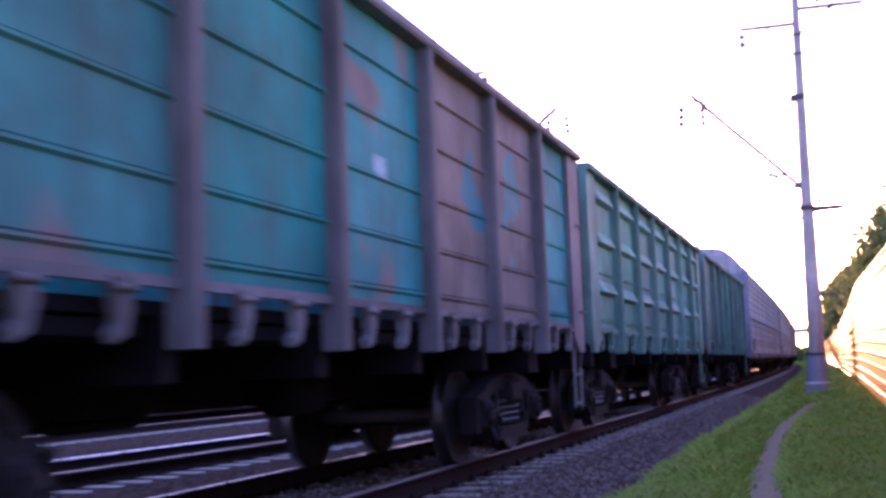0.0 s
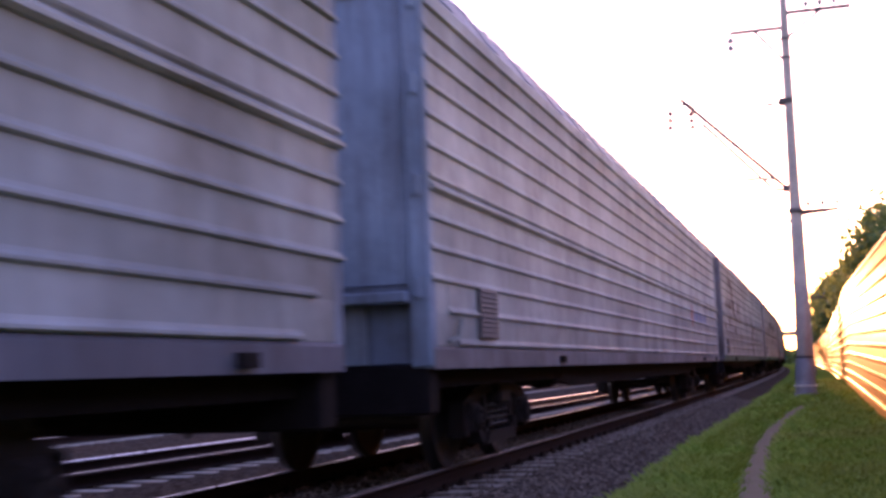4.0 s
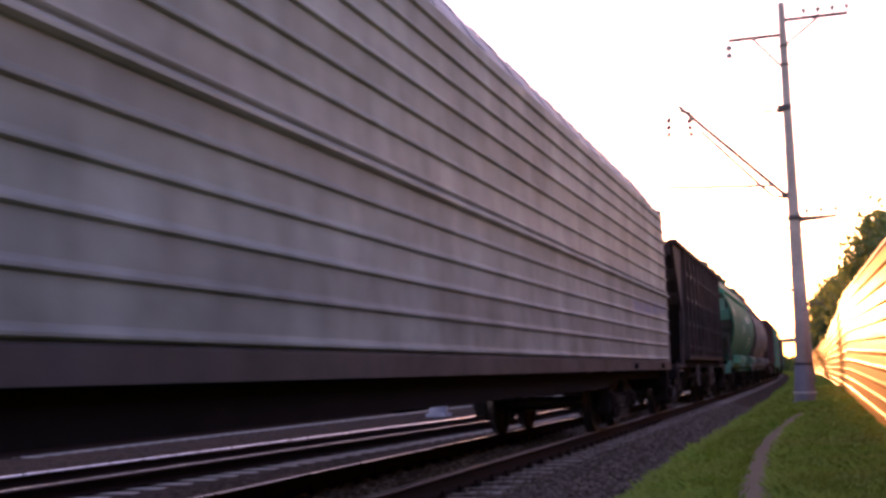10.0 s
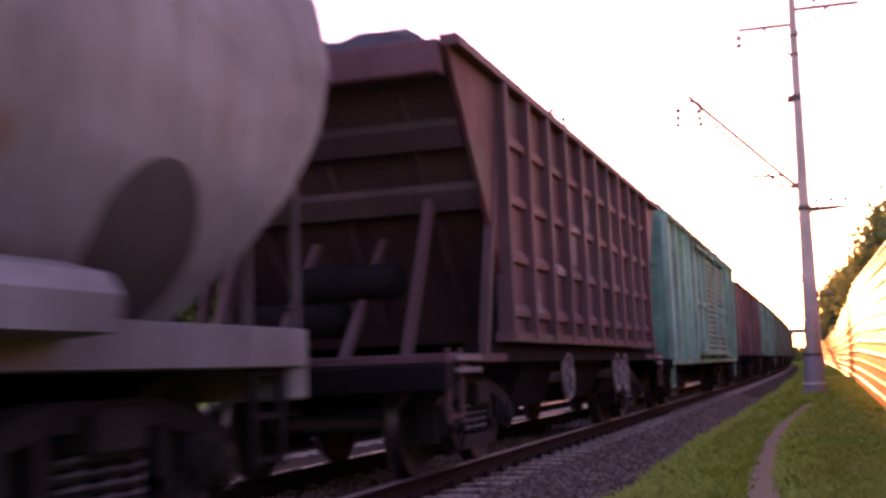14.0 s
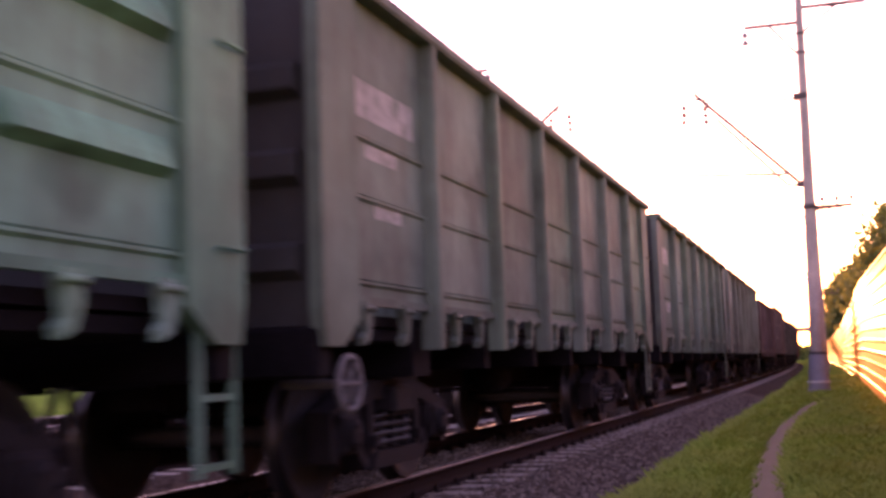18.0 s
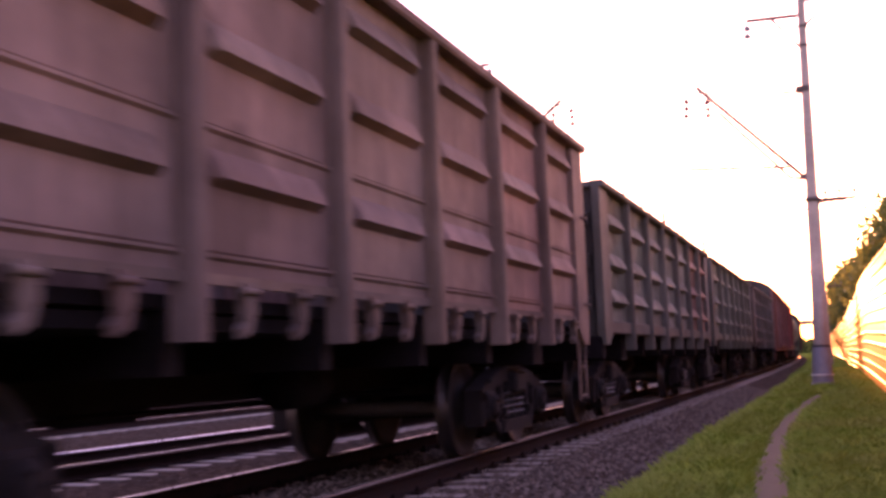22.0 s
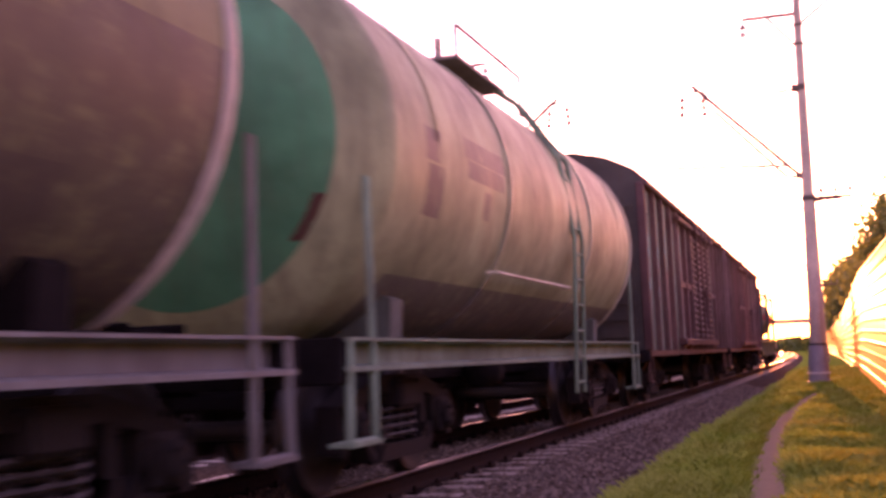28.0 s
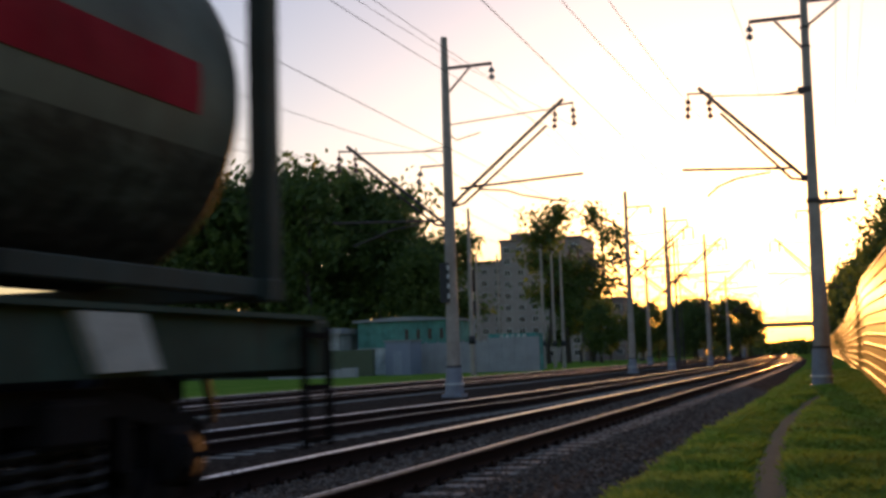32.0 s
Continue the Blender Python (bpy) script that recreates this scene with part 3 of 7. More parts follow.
for x, z, r, sag, nm, lb in ((-8.2, 5.8, 0.007, 0.05, "contact_wire", "contact wire over the second track"), (-8.9, 8.75, 0.008, 0.9, "messenger_wire", "messenger wire over the second track"), (-8.26, 8.85, 0.007, 0.9, "feeder_wire", "feeder wire hung from the middle poles"),
                             (-11.15, 10.75, 0.007, 0.8, "feeder_wire", "upper feeder wire on the middle poles"), (-14.05, 7.2, 0.007, 0.7, "feeder_wire", "lower feeder wire on the middle poles"), (-16.6, 5.8, 0.007, 0.05, "contact_wire", "contact wire over the far track"), (-16.6, 7.85, 0.008, 0.9, "messenger_wire", "messenger wire over the far track"),
                             (-13.9, 8.45, 0.008, 0.9, "earth_wire", "earth wire along the middle poles")):
    wire(nm, lb, [(x + bend(y), y, z) for y in SPANS_2], r, sag)


# ---- trees
BARK = plain("bark", (0.07, 0.055, 0.045), 0.9, seed=31)


def mat_leaf(name, a, b):
    m, t, bs = nodes_of(name)
    g = t.nodes.new("ShaderNodeNewGeometry")
    col = mix(t, g.outputs["Random Per Island"], a, b)
    n = noise_of(t, coords(t, 1.0), 0.6, 3)
    col = mix(t, ramp(t, n, ((0.4, 0.0), (0.7, 0.6))), col, tuple(c * 0.6 for c in a))
    t.links.new(col, bs.inputs["Base Color"])
    bs.inputs["Roughness"].default_value = 0.6
    tr = node(t, "ShaderNodeBsdfTranslucent")
    t.links.new(col, tr.inputs["Color"])
    ms = node(t, "ShaderNodeMixShader")
    ms.inputs[0].default_value = 0.5
    t.links.new(bs.outputs[0], ms.inputs[1])
    t.links.new(tr.outputs[0], ms.inputs[2])
    t.links.new(ms.outputs[0], t.nodes["Material Output"].inputs["Surface"])
    return m


LEAF = mat_leaf("leaves", (0.09, 0.145, 0.034), (0.19, 0.25, 0.06))


def tree_meshes(seed, height, spread, leaves, leaf=0.3, low=0.25):
    rnd = random.Random(seed)
    trunk = Mesh()
    p, r = Vector((0, 0, -0.3)), height * 0.018
    tips = []
    for k in range(7):
        q = p + Vector((rnd.uniform(-0.03, 0.03) * height, rnd.uniform(-0.03, 0.03) * height, height * 0.125))
        trunk.tube(p, q, r, r * 0.84, n=8, caps=False)
        p, r = q, r * 0.84
        if p.z > low * height:
            for _ in range(3):
                a = rnd.uniform(0, math.tau)
                reach = spread * rnd.uniform(0.45, 1.0) * (1.15 - 0.75 * abs(p.z / height - 0.5) * 1.6)
                e = p + Vector((math.cos(a) * reach, math.sin(a) * reach, height * rnd.uniform(0.04, 0.16)))
                mid = p.lerp(e, 0.5) + Vector((0, 0, height * 0.015))
                trunk.tube(p, mid, r * 0.5, r * 0.3, n=5, caps=False)
                trunk.tube(mid, e, r * 0.3, r * 0.08, n=5, caps=False)
                tips += [e, mid, mid.lerp(e, 0.5)]
    tips.append(p)
    crown = Mesh()
    for _ in range(leaves):
        c = rnd.choice(tips)
        rr = spread * 0.36
        o = Vector((rnd.gauss(0, rr), rnd.gauss(0, rr), rnd.gauss(0, rr * 0.8)))
        c = c + o * 0.75
        s = leaf * rnd.uniform(0.6, 1.4)
        u = Vector((rnd.uniform(-1, 1), rnd.uniform(-1, 1), rnd.uniform(-1, 1))).normalized()
        w = u.orthogonal().normalized()
        v = u.cross(w)
        crown.add([c - w * s, c - v * s * 0.5, c + w * s, c + v * s * 0.55], [(0, 1, 2, 3)])
    return trunk.data("trunk", BARK), crown.data("crown", LEAF)


KINDS = [tree_meshes(41, 17, 4.2, 3600, 0.36), tree_meshes(42, 17, 3.4, 3000, 0.34, 0.2), tree_meshes(43, 17, 5.0, 4200, 0.38, 0.15), tree_meshes(44, 17, 2.8, 1500, 0.3, 0.35)]


def tree(k, x, y, z, h, turn, label, group):
    t = thing("tree", label, "tree", at=pose(x, y, z, 0, 0, turn), group=group)
    t.scale = (h / 17,) * 3
    part("trunk", KINDS[k][0], None, t)
    part("crown", KINDS[k][1], None, t)


rnd = random.Random(7)
# behind the barrier
for i in range(26):
    y = 56 + i * 10.5 + rnd.uniform(-3, 3)
    h = np.interp(y, [60, 100, 170, 350], [10.0, 12.0, 15.5, 22]) * rnd.uniform(0.85, 1.05)
    tree(i % 3, 4.2 + 0.004 * y + rnd.uniform(0, 2.2), y, -0.4, h, rnd.uniform(0, 360), "leafy tree behind the noise barrier, lit from behind", "trees behind the barrier")
for i in range(14):
    y = 196 + i * 11 + rnd.uniform(-3, 3)
    tree(i % 3, 2.6 + rnd.uniform(-0.6, 1.2) - 0.004 * (y - 196), y, -0.4, np.interp(y, [190, 350], [13.5, 18]) * rnd.uniform(0.85, 1.1), rnd.uniform(0, 360), "distant leafy tree beyond the end of the barrier", "trees beyond the barrier")
# wood beyond the far sidings
for i in range(20):
    x = -88 + i * 2.35 + rnd.uniform(-1.2, 1.2)
    y = 122 + rnd.uniform(-6, 13)
    h = np.interp(x, [-88, -62, -55, -50, -46, -40], [26, 23.5, 22, 21, 15, 13]) * rnd.uniform(0.9, 1.06)
    tree((i * 2) % 3, x, y, -0.4, h, rnd.uniform(0, 360), "dense dark broad-leaved tree at the edge of the wood", "wood beyond the sidings")
for x, y, h, k in ((-46.0, 126.8, 15, 1), (-42.5, 125.8, 15.5, 0)):
    tree(k, x, y, -0.4, h, rnd.uniform(0, 360), "dark tree behind the concrete fence", "trees behind the fence")
for x, y, h, k in ((-51.5, 209.7, 28.5, 3), (-47.5, 208.8, 29.5, 3), (-43.5, 211.6, 29.0, 3), (-50, 213.5, 19, 1), (-45, 207.8, 17, 0)):
    tree(k, x, y, -0.4, h, rnd.uniform(0, 360), "tall thin-crowned tree in front of the flats", "trees by the flats")
for i in range(16):
    x = -40 + i * 1.7 + rnd.uniform(-0.6, 0.6)
    y = 195.5 + rnd.uniform(-8, 17)
    tree(i % 3, x, y, -0.4, rnd.uniform(8.0, 10.5), rnd.uniform(0, 360), "low rounded tree beside the distant line", "trees beside the distant line")


def far_wood():
    """A belt of far trees round the horizon, joined."""
    me = Mesh()
    r2 = random.Random(9)
    for k in range(15000):
        a = r2.uniform(-0.42, 0.2) if k < 9000 else r2.uniform(-3.1, 3.1)
        d = r2.uniform(330, 420)
        top = 7.5 + 3 * noise.noise(Vector((a * 40, 0, 0))) + 2 * noise.noise(Vector((a * 140, 4, 0)))
        if -0.06 < a < 0.03:
            top *= 0.45
        c = Vector((math.sin(a) * d, math.cos(a) * d, r2.uniform(-0.5, max(1.0, top))))
        s = r2.uniform(0.7, 1.6)
        u = Vector((r2.uniform(-1, 1), r2.uniform(-1, 1), r2.uniform(-1, 1))).normalized()
        w = u.orthogonal().normalized()
        v = u.cross(w)
        me.add([c - w * s, c - v * s * 0.7, c + w * s, c + v * s * 0.7], [(0, 1, 2, 3)])
    thing("far_wood", "hazy belt of trees round the horizon", "woodland", me, LEAF, kind="stuff")


far_wood()
# ---- the train: running gear shared by all wagons
SPEED = 15.25
TRAIN, WHEELS = [], []      # (thing, place along the track of its middle at the start), and all wheelsets
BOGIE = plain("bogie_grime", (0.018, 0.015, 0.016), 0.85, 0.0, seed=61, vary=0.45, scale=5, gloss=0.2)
WHEEL = plain("wheel_steel", (0.024, 0.021, 0.022), 0.75, 0.1, seed=62, vary=0.4)
TREAD = plain("bright_wheel_tread", (0.07, 0.064, 0.066), 0.45, 1.0, seed=63, bump=0)
SPRING = plain("spring_steel", (0.13, 0.115, 0.11), 0.5, 0.5, seed=64, vary=0.4)
FRAME = plain("underframe_black", (0.011, 0.009, 0.010), 0.95, 0.0, seed=65, vary=0.5, scale=3, gloss=0.08)
HOSE = plain("black_rubber", (0.02, 0.02, 0.02), 0.7, seed=66)
BARE = plain("worn_bare_steel", (0.42, 0.40, 0.38), 0.35, 0.9, seed=67)
WHITE_PAINT = plain("faded_white_paint", (0.6, 0.6, 0.57), 0.6, seed=68)


def gear_meshes():
    out = {}
    me = Mesh()
    me.tube((-1.16, 0, 0), (1.16, 0, 0), 0.075, n=12)
    for s in (-1, 1):
        me.lathe([(s * 0.725, 0.10), (s * 0.725, 0.14), (s * 0.765, 0.30), (s * 0.735, 0.40), (s * 0.715, 0.43), (s * 0.715, 0.503), (s * 0.745, 0.503)], "x", n=28)
        me.slot = 1
        me.lathe([(s * 0.745, 0.503), (s * 0.762, 0.478), (s * 0.845, 0.472)], "x", n=28)
        me.slot = 0
        me.lathe([(s * 0.845, 0.472), (s * 0.845, 0.41), (s * 0.80, 0.385), (s * 0.80, 0.17), (s * 0.87, 0.13), (s * 0.87, 0.09)], "x", n=28)
    out["wheelset"] = me.data("wheelset", WHEEL, TREAD)
    # cast side frame, in the plane x = 0.10 thick, facing outwards
    me = Mesh()
    x0, x1 = -0.09, 0.09
    me.prism([(-1.17, 0.52), (-1.17, 0.64), (-0.78, 0.76), (-0.42, 0.84), (0.42, 0.84), (0.78, 0.76), (1.17, 0.64), (1.17, 0.52), (0.82, 0.62), (0.46, 0.70), (-0.46, 0.70), (-0.82, 0.62)], "x", x0, x1)
    me.prism([(-0.55, 0.20), (0.55, 0.20), (0.46, 0.32), (-0.46, 0.32)], "x", x0 - 0.03, x1 + 0.03)
    for s in (-1, 1):
        q = [(s * 0.44, 0.70), (s * 0.44, 0.22), (s * 0.525, 0.22), (s * 0.525, 0.70)]
        me.prism(q if s < 0 else q[::-1], "x", x0, x1)
        q = [(s * 0.48, 0.20), (s * 0.60, 0.20), (s * 0.79, 0.38), (s * 0.79, 0.50)]
        me.prism(q if s < 0 else q[::-1], "x", x0, x1)
        q = [(s * 1.20, 0.64), (s * 1.20, 0.30), (s * 1.07, 0.30), (s * 1.07, 0.62)]
        me.prism(q if s < 0 else q[::-1], "x", x0, x1)
        q = [(s * 0.72, 0.63), (s * 0.72, 0.34), (s * 0.79, 0.36), (s * 0.79, 0.66)]
        me.prism(q if s < 0 else q[::-1], "x", x0, x1)
        me.prism([(s * 0.93 - 0.02, 0.70), (s * 0.93 + 0.02, 0.70), (s * 0.93 + 0.02, 0.74), (s * 0.93 - 0.02, 0.74)], "x", x1, x1 + 0.02)
    out["side_frame"] = me.data("side_frame", BOGIE)
    me = Mesh()
    turns = []
    for k in range(27):
        a = k * math.tau / 6
        turns.append([((0.09 + 0.02 * math.cos(q)) * math.cos(a), (0.09 + 0.02 * math.cos(q)) * math.sin(a), 0.32 + 0.28 * k / 26 + 0.02 * math.sin(q)) for q in (j * math.tau / 5 for j in range(6))])
    out["spring"] = me.sheet(turns, True).data("spring", SPRING)
    me = Mesh().box(-0.12, 0.12, -0.15, 0.15, -0.14, 0.15, 0.03).lathe([(0.12, 0.12), (0.16, 0.115), (0.17, 0.05), (0.17, 0.0)], "x", n=14)
    for k in range(3):
        me.tube((0.15, 0.07 * math.cos(k * 2.1), 0.07 * math.sin(k * 2.1)), (0.19, 0.07 * math.cos(k * 2.1), 0.07 * math.sin(k * 2.1)), 0.016, n=6)
    out["axle_box"] = me.data("axle_box", BOGIE)
    me = Mesh().box(-1.2, 1.2, -0.22, 0.22, 0.58, 0.80, 0.03).lathe([(0.80, 0.2), (0.90, 0.2), (0.90, 0.0)], "z", n=16)
    me.box(-1.15, 1.15, -0.50, -0.44, 0.36, 0.44).box(-1.15, 1.15, 0.44, 0.50, 0.36, 0.44)
    out["bogie"] = me.data("bogie", BOGIE)
    me = Mesh().box(-0.08, 0.08, -0.06, 0.05, -0.16, 0.16, 0.02).prism([(-0.10, -0.17), (0.02, -0.17), (0.16, -0.06), (0.18, 0.08), (0.06, 0.17), (-0.10, 0.17)], "x", -0.05, 0.05)
    out["brake_shoe"] = me.data("brake_shoe", BOGIE)
    # knuckle coupler pointing to +y
    me = Mesh().box(-0.09, 0.09, -0.9, 0.12, -0.1, 0.1, 0.02)
    me.prism([(-0.22, 0.1), (0.2, 0.1), (0.24, 0.34), (0.12, 0.52), (0.05, 0.36), (-0.08, 0.34), (-0.14, 0.52), (-0.26, 0.48)], "z", -0.16, 0.16)
    me.box(-0.3, 0.3, -0.16, -0.1, -0.2, 0.2, 0.02)
    out["coupler"] = me.data("coupler", FRAME)
    out["brake_hose"] = Mesh().pipe([(0.32, 0.0, -0.08), (0.32, 0.12, -0.12), (0.3, 0.25, -0.36), (0.22, 0.38, -0.44)], 0.03, 7).data("brake_hose", HOSE)
    return out


GEAR = gear_meshes()


def add_bogie(wagon, y):
    b = part("bogie", GEAR["bogie"], None, wagon, at=pose(0, y, 0))
    for s in (-1, 1):
        part("side_frame", GEAR["side_frame"], None, b, at=pose(s * 1.02, 0, 0, 0, 0, 0 if s > 0 else 180))
        for dy in (-0.24, 0.0, 0.24):
            part("spring", GEAR["spring"], None, b, at=pose(s * 1.03, dy, 0))
        for e in (-1, 1):
            part("axle_box", GEAR["axle_box"], None, b, at=pose(s * 1.03, e * 0.93, 0.475, 0, 0, 0 if s > 0 else 180))
            part("brake_shoe", GEAR["brake_shoe"], None, b, at=pose(s * 0.79, e * 0.40, 0.46, 0, 0, 0 if e > 0 else 180))
    for e in (-1, 1):
        w = part("wheelset", GEAR["wheelset"], None, b)
        w.matrix_parent_inverse = Matrix.Translation((0, e * 0.93, 0.475))
        WHEELS.append(w)


def add_ends(wagon, half):
    for e in (-1, 1):
        turn = 0 if e > 0 else 180
        part("coupler", GEAR["coupler"], None, wagon, at=pose(0, e * (half + 0.12), 1.04, 0, 0, turn))
        part("brake_hose", GEAR["brake_hose"], None, wagon, at=pose(0, e * half, 1.0, 0, 0, turn))


def add_brakes(wagon, y=0.6, x=0.45):
    part("brake_cylinder", Mesh().lathe([(y - 0.35, 0.0), (y - 0.35, 0.17), (y + 0.25, 0.17), (y + 0.3, 0.08), (y + 0.3, 0.0)], "y", (x, 0, 0.78), 14), FRAME, wagon)
    part("air_reservoir", Mesh().lathe([(y - 1.9, 0.0), (y - 1.85, 0.14), (y - 1.75, 0.18), (y - 0.9, 0.18), (y - 0.8, 0.14), (y - 0.75, 0.0)], "y", (-x, 0, 0.76), 14), FRAME, wagon)
    part("brake_rod", Mesh().pipe([(0.1, y - 3.2, 0.66), (0.1, y + 3.0, 0.66)], 0.022).pipe([(0.36, y + 0.3, 0.76), (0.1, y + 0.6, 0.66)], 0.02), FRAME, wagon)


def wagon_of(name, label, middle, half, bogie_y, kind="wagon"):
    w = thing(name, label, kind, group="goods train")
    TRAIN.append((w, middle))
    add_bogie(w, -bogie_y)
    add_bogie(w, bogie_y)
    add_ends(w, half)
    add_brakes(w)
    return w


def ladder(wagon, y, s, z0, z1, x, steps, material, w=0.34):
    for e in (0, w):
        part("ladder_side", Mesh().box(min(s * x, s * (x + 0.03)), max(s * x, s * (x + 0.03)), y + e - 0.025, y + e + 0.025, z0, z1), material, wagon)
    for k in range(steps):
        z = z0 + 0.03 + (z1 - z0 - 0.1) * k / max(1, steps - 1)
        part("rung", Mesh().box(min(s * x, s * (x + 0.025)), max(s * x, s * (x + 0.025)), y + 0.026, y + w - 0.026, z, z + 0.035), material, wagon)


def slab_x(me, s, outer, inner, y0, y1):
    """A closed strip along y whose outer face follows the profile (x, z) on side s."""
    pts = [(s * x, z) for x, z in outer] + [(s * inner, outer[-1][1]), (s * inner, outer[0][1])]
    if s < 0:
        pts = pts[::-1]
    return me.prism(pts, "y", y0, y1)


def dented(me, s, x, inner, y0, y1, z0, z1, deep, seed):
    """A sheet pushed out of shape from outside, with a flat back."""
    ny, nz = 14, 14
    rows = []
    for j in range(nz + 1):
        z = z0 + (z1 - z0) * j / nz
        row = []
        for i in range(ny + 1):
            y = y0 + (y1 - y0) * i / ny
            edge = min(1.0, 5 * min(i, ny - i) / ny, 5 * min(j, nz - j) / nz)
            push = max(0.0, 0.5 + 1.1 * noise.noise(Vector((y * 1.9 + seed, z * 1.7, seed * 3.1))) + 0.4 * noise.noise(Vector((y * 4.3, z * 4.1 + seed, 7.0))))
            row.append((s * (x - deep * edge * push), y, z))
        rows.append(row)
    me.sheet(rows if s < 0 else [r[::-1] for r in rows], True)
    back = [[(s * inner, y, z) for y in (y0, y1)] for z in (z0, z1)]
    return me.sheet(back if s > 0 else [r[::-1] for r in back])


def ring_x(me, x, y, z, big, small, n=20):
    """A round bar bent to a ring in the plane across x."""
    rows = []
    for k in range(n + 1):
        a = k * math.tau / n
        rows.append([(x + small * math.sin(q), y + (big + small * math.cos(q)) * math.cos(a), z + (big + small * math.cos(q)) * math.sin(a)) for q in (j * math.tau / 6 for j in range(7))])
    return me.sheet(rows, True)


def bump_rib(me, s, x, y0, y1, z0, z1, out, e=0.1, ny=8, nz=5):
    """A pressed rib: a long rounded bulge that runs out at its ends."""
    rows = []
    for j in range(nz + 1):
        v = j / nz
        row = []
        for i in range(ny + 1):
            end = min(i, ny - i)
            y = (y0 + e * end / 2 if i <= 2 else y1 - e * end / 2) if end <= 2 else y0 + e + (y1 - y0 - 2 * e) * (i - 2) / (ny - 4)
            rise = (v / 0.2 if v < 0.2 else (1 - v) / 0.8 * (0.75 + 0.5 * v)) * math.sin(math.pi / 2 * min(1.0, end / 2))
            row.append((s * (x - 0.03 + (out + 0.03) * rise), y, z0 + (z1 - z0) * v))
        rows.append(row)
    return me.sheet(rows if s < 0 else [r[::-1] for r in rows])


def painted(name, colour, seed, marks=(), mark_colour=(0.5, 0.52, 0.5), discs=(), disc_colour=(0.2, 0.25, 0.2), wear=0.44, flakes=(), **kw):
    """Weathered wagon paint with worn painted marks: bars (y, z, half width, half height) and discs (y, z, radius). Low
    tank bars are painted shade.
    """
    m = paint(name, colour, seed, **kw)
    t = m.node_tree
    b = t.nodes["Principled BSDF"]
    col = b.inputs["Base Color"].links[0].from_socket
    xyz = t.nodes.new("ShaderNodeSeparateXYZ")
    c = t.nodes.new("ShaderNodeTexCoord")
    t.links.new(c.outputs["Object"], xyz.inputs[0])

    def math_node(op, a, v, third=None):
        n = t.nodes.new("ShaderNodeMath")
        n.operation = op
        for k, q in enumerate((a, v, third)):
            if isinstance(q, bpy.types.NodeSocket):
                t.links.new(q, n.inputs[k])
            elif q is not None:
                n.inputs[k].default_value = q
        return n.outputs[0]

    worn = ramp(t, noise_of(t, coords(t, seed + 3.0), 7, 6, 0.7), ((wear - 0.12, 0.0), (wear + 0.12, 0.85)))
    for y, z, hw, hh in marks:
        mask = math_node("MULTIPLY", math_node("COMPARE", xyz.outputs[1], y, hw), math_node("COMPARE", xyz.outputs[2], z, hh))
        col = mix(t, math_node("MULTIPLY", mask, worn), col, mark_colour)
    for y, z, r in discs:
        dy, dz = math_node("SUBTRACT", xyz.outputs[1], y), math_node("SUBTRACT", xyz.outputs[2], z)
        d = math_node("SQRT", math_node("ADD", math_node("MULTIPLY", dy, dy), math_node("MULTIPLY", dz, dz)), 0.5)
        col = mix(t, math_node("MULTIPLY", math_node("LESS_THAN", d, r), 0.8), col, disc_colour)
    if flakes:
        edge = math_node("MULTIPLY", math_node("SUBTRACT", noise_of(t, coords(t, seed + 6.0, (1, 1, 1.6)), 5.0, 6, 0.7), 0.5), 2.6)
    for y, z, wide, high in flakes:
        dy = math_node("MULTIPLY", math_node("SUBTRACT", xyz.outputs[1], y), 1 / wide)
        dz = math_node("MULTIPLY", math_node("SUBTRACT", xyz.outputs[2], z), 1 / high)
        d = math_node("ADD", math_node("MAXIMUM", math_node("ABSOLUTE", dy, 0.0), math_node("ABSOLUTE", dz, 0.0)), edge)
        col = mix(t, math_node("LESS_THAN", d, 1.0), col, disc_colour)
    t.links.new(col, b.inputs["Base Color"])
    return m


# ---- open-top gondola wagons
POSTS = (-6.35, -4.39, -2.63, -0.877, 0.877, 2.63, 4.39, 6.35)


GREY_WHEEL = paint("hand_wheel_paint", (0.2, 0.19, 0.19), 33, 0.3, 0.4)
# Dark colour stands in for the shade between the wagons.
SHADED_END = paint("shaded_end_paint", (0.055, 0.058, 0.055), 7.7, 0.3, 0.6)


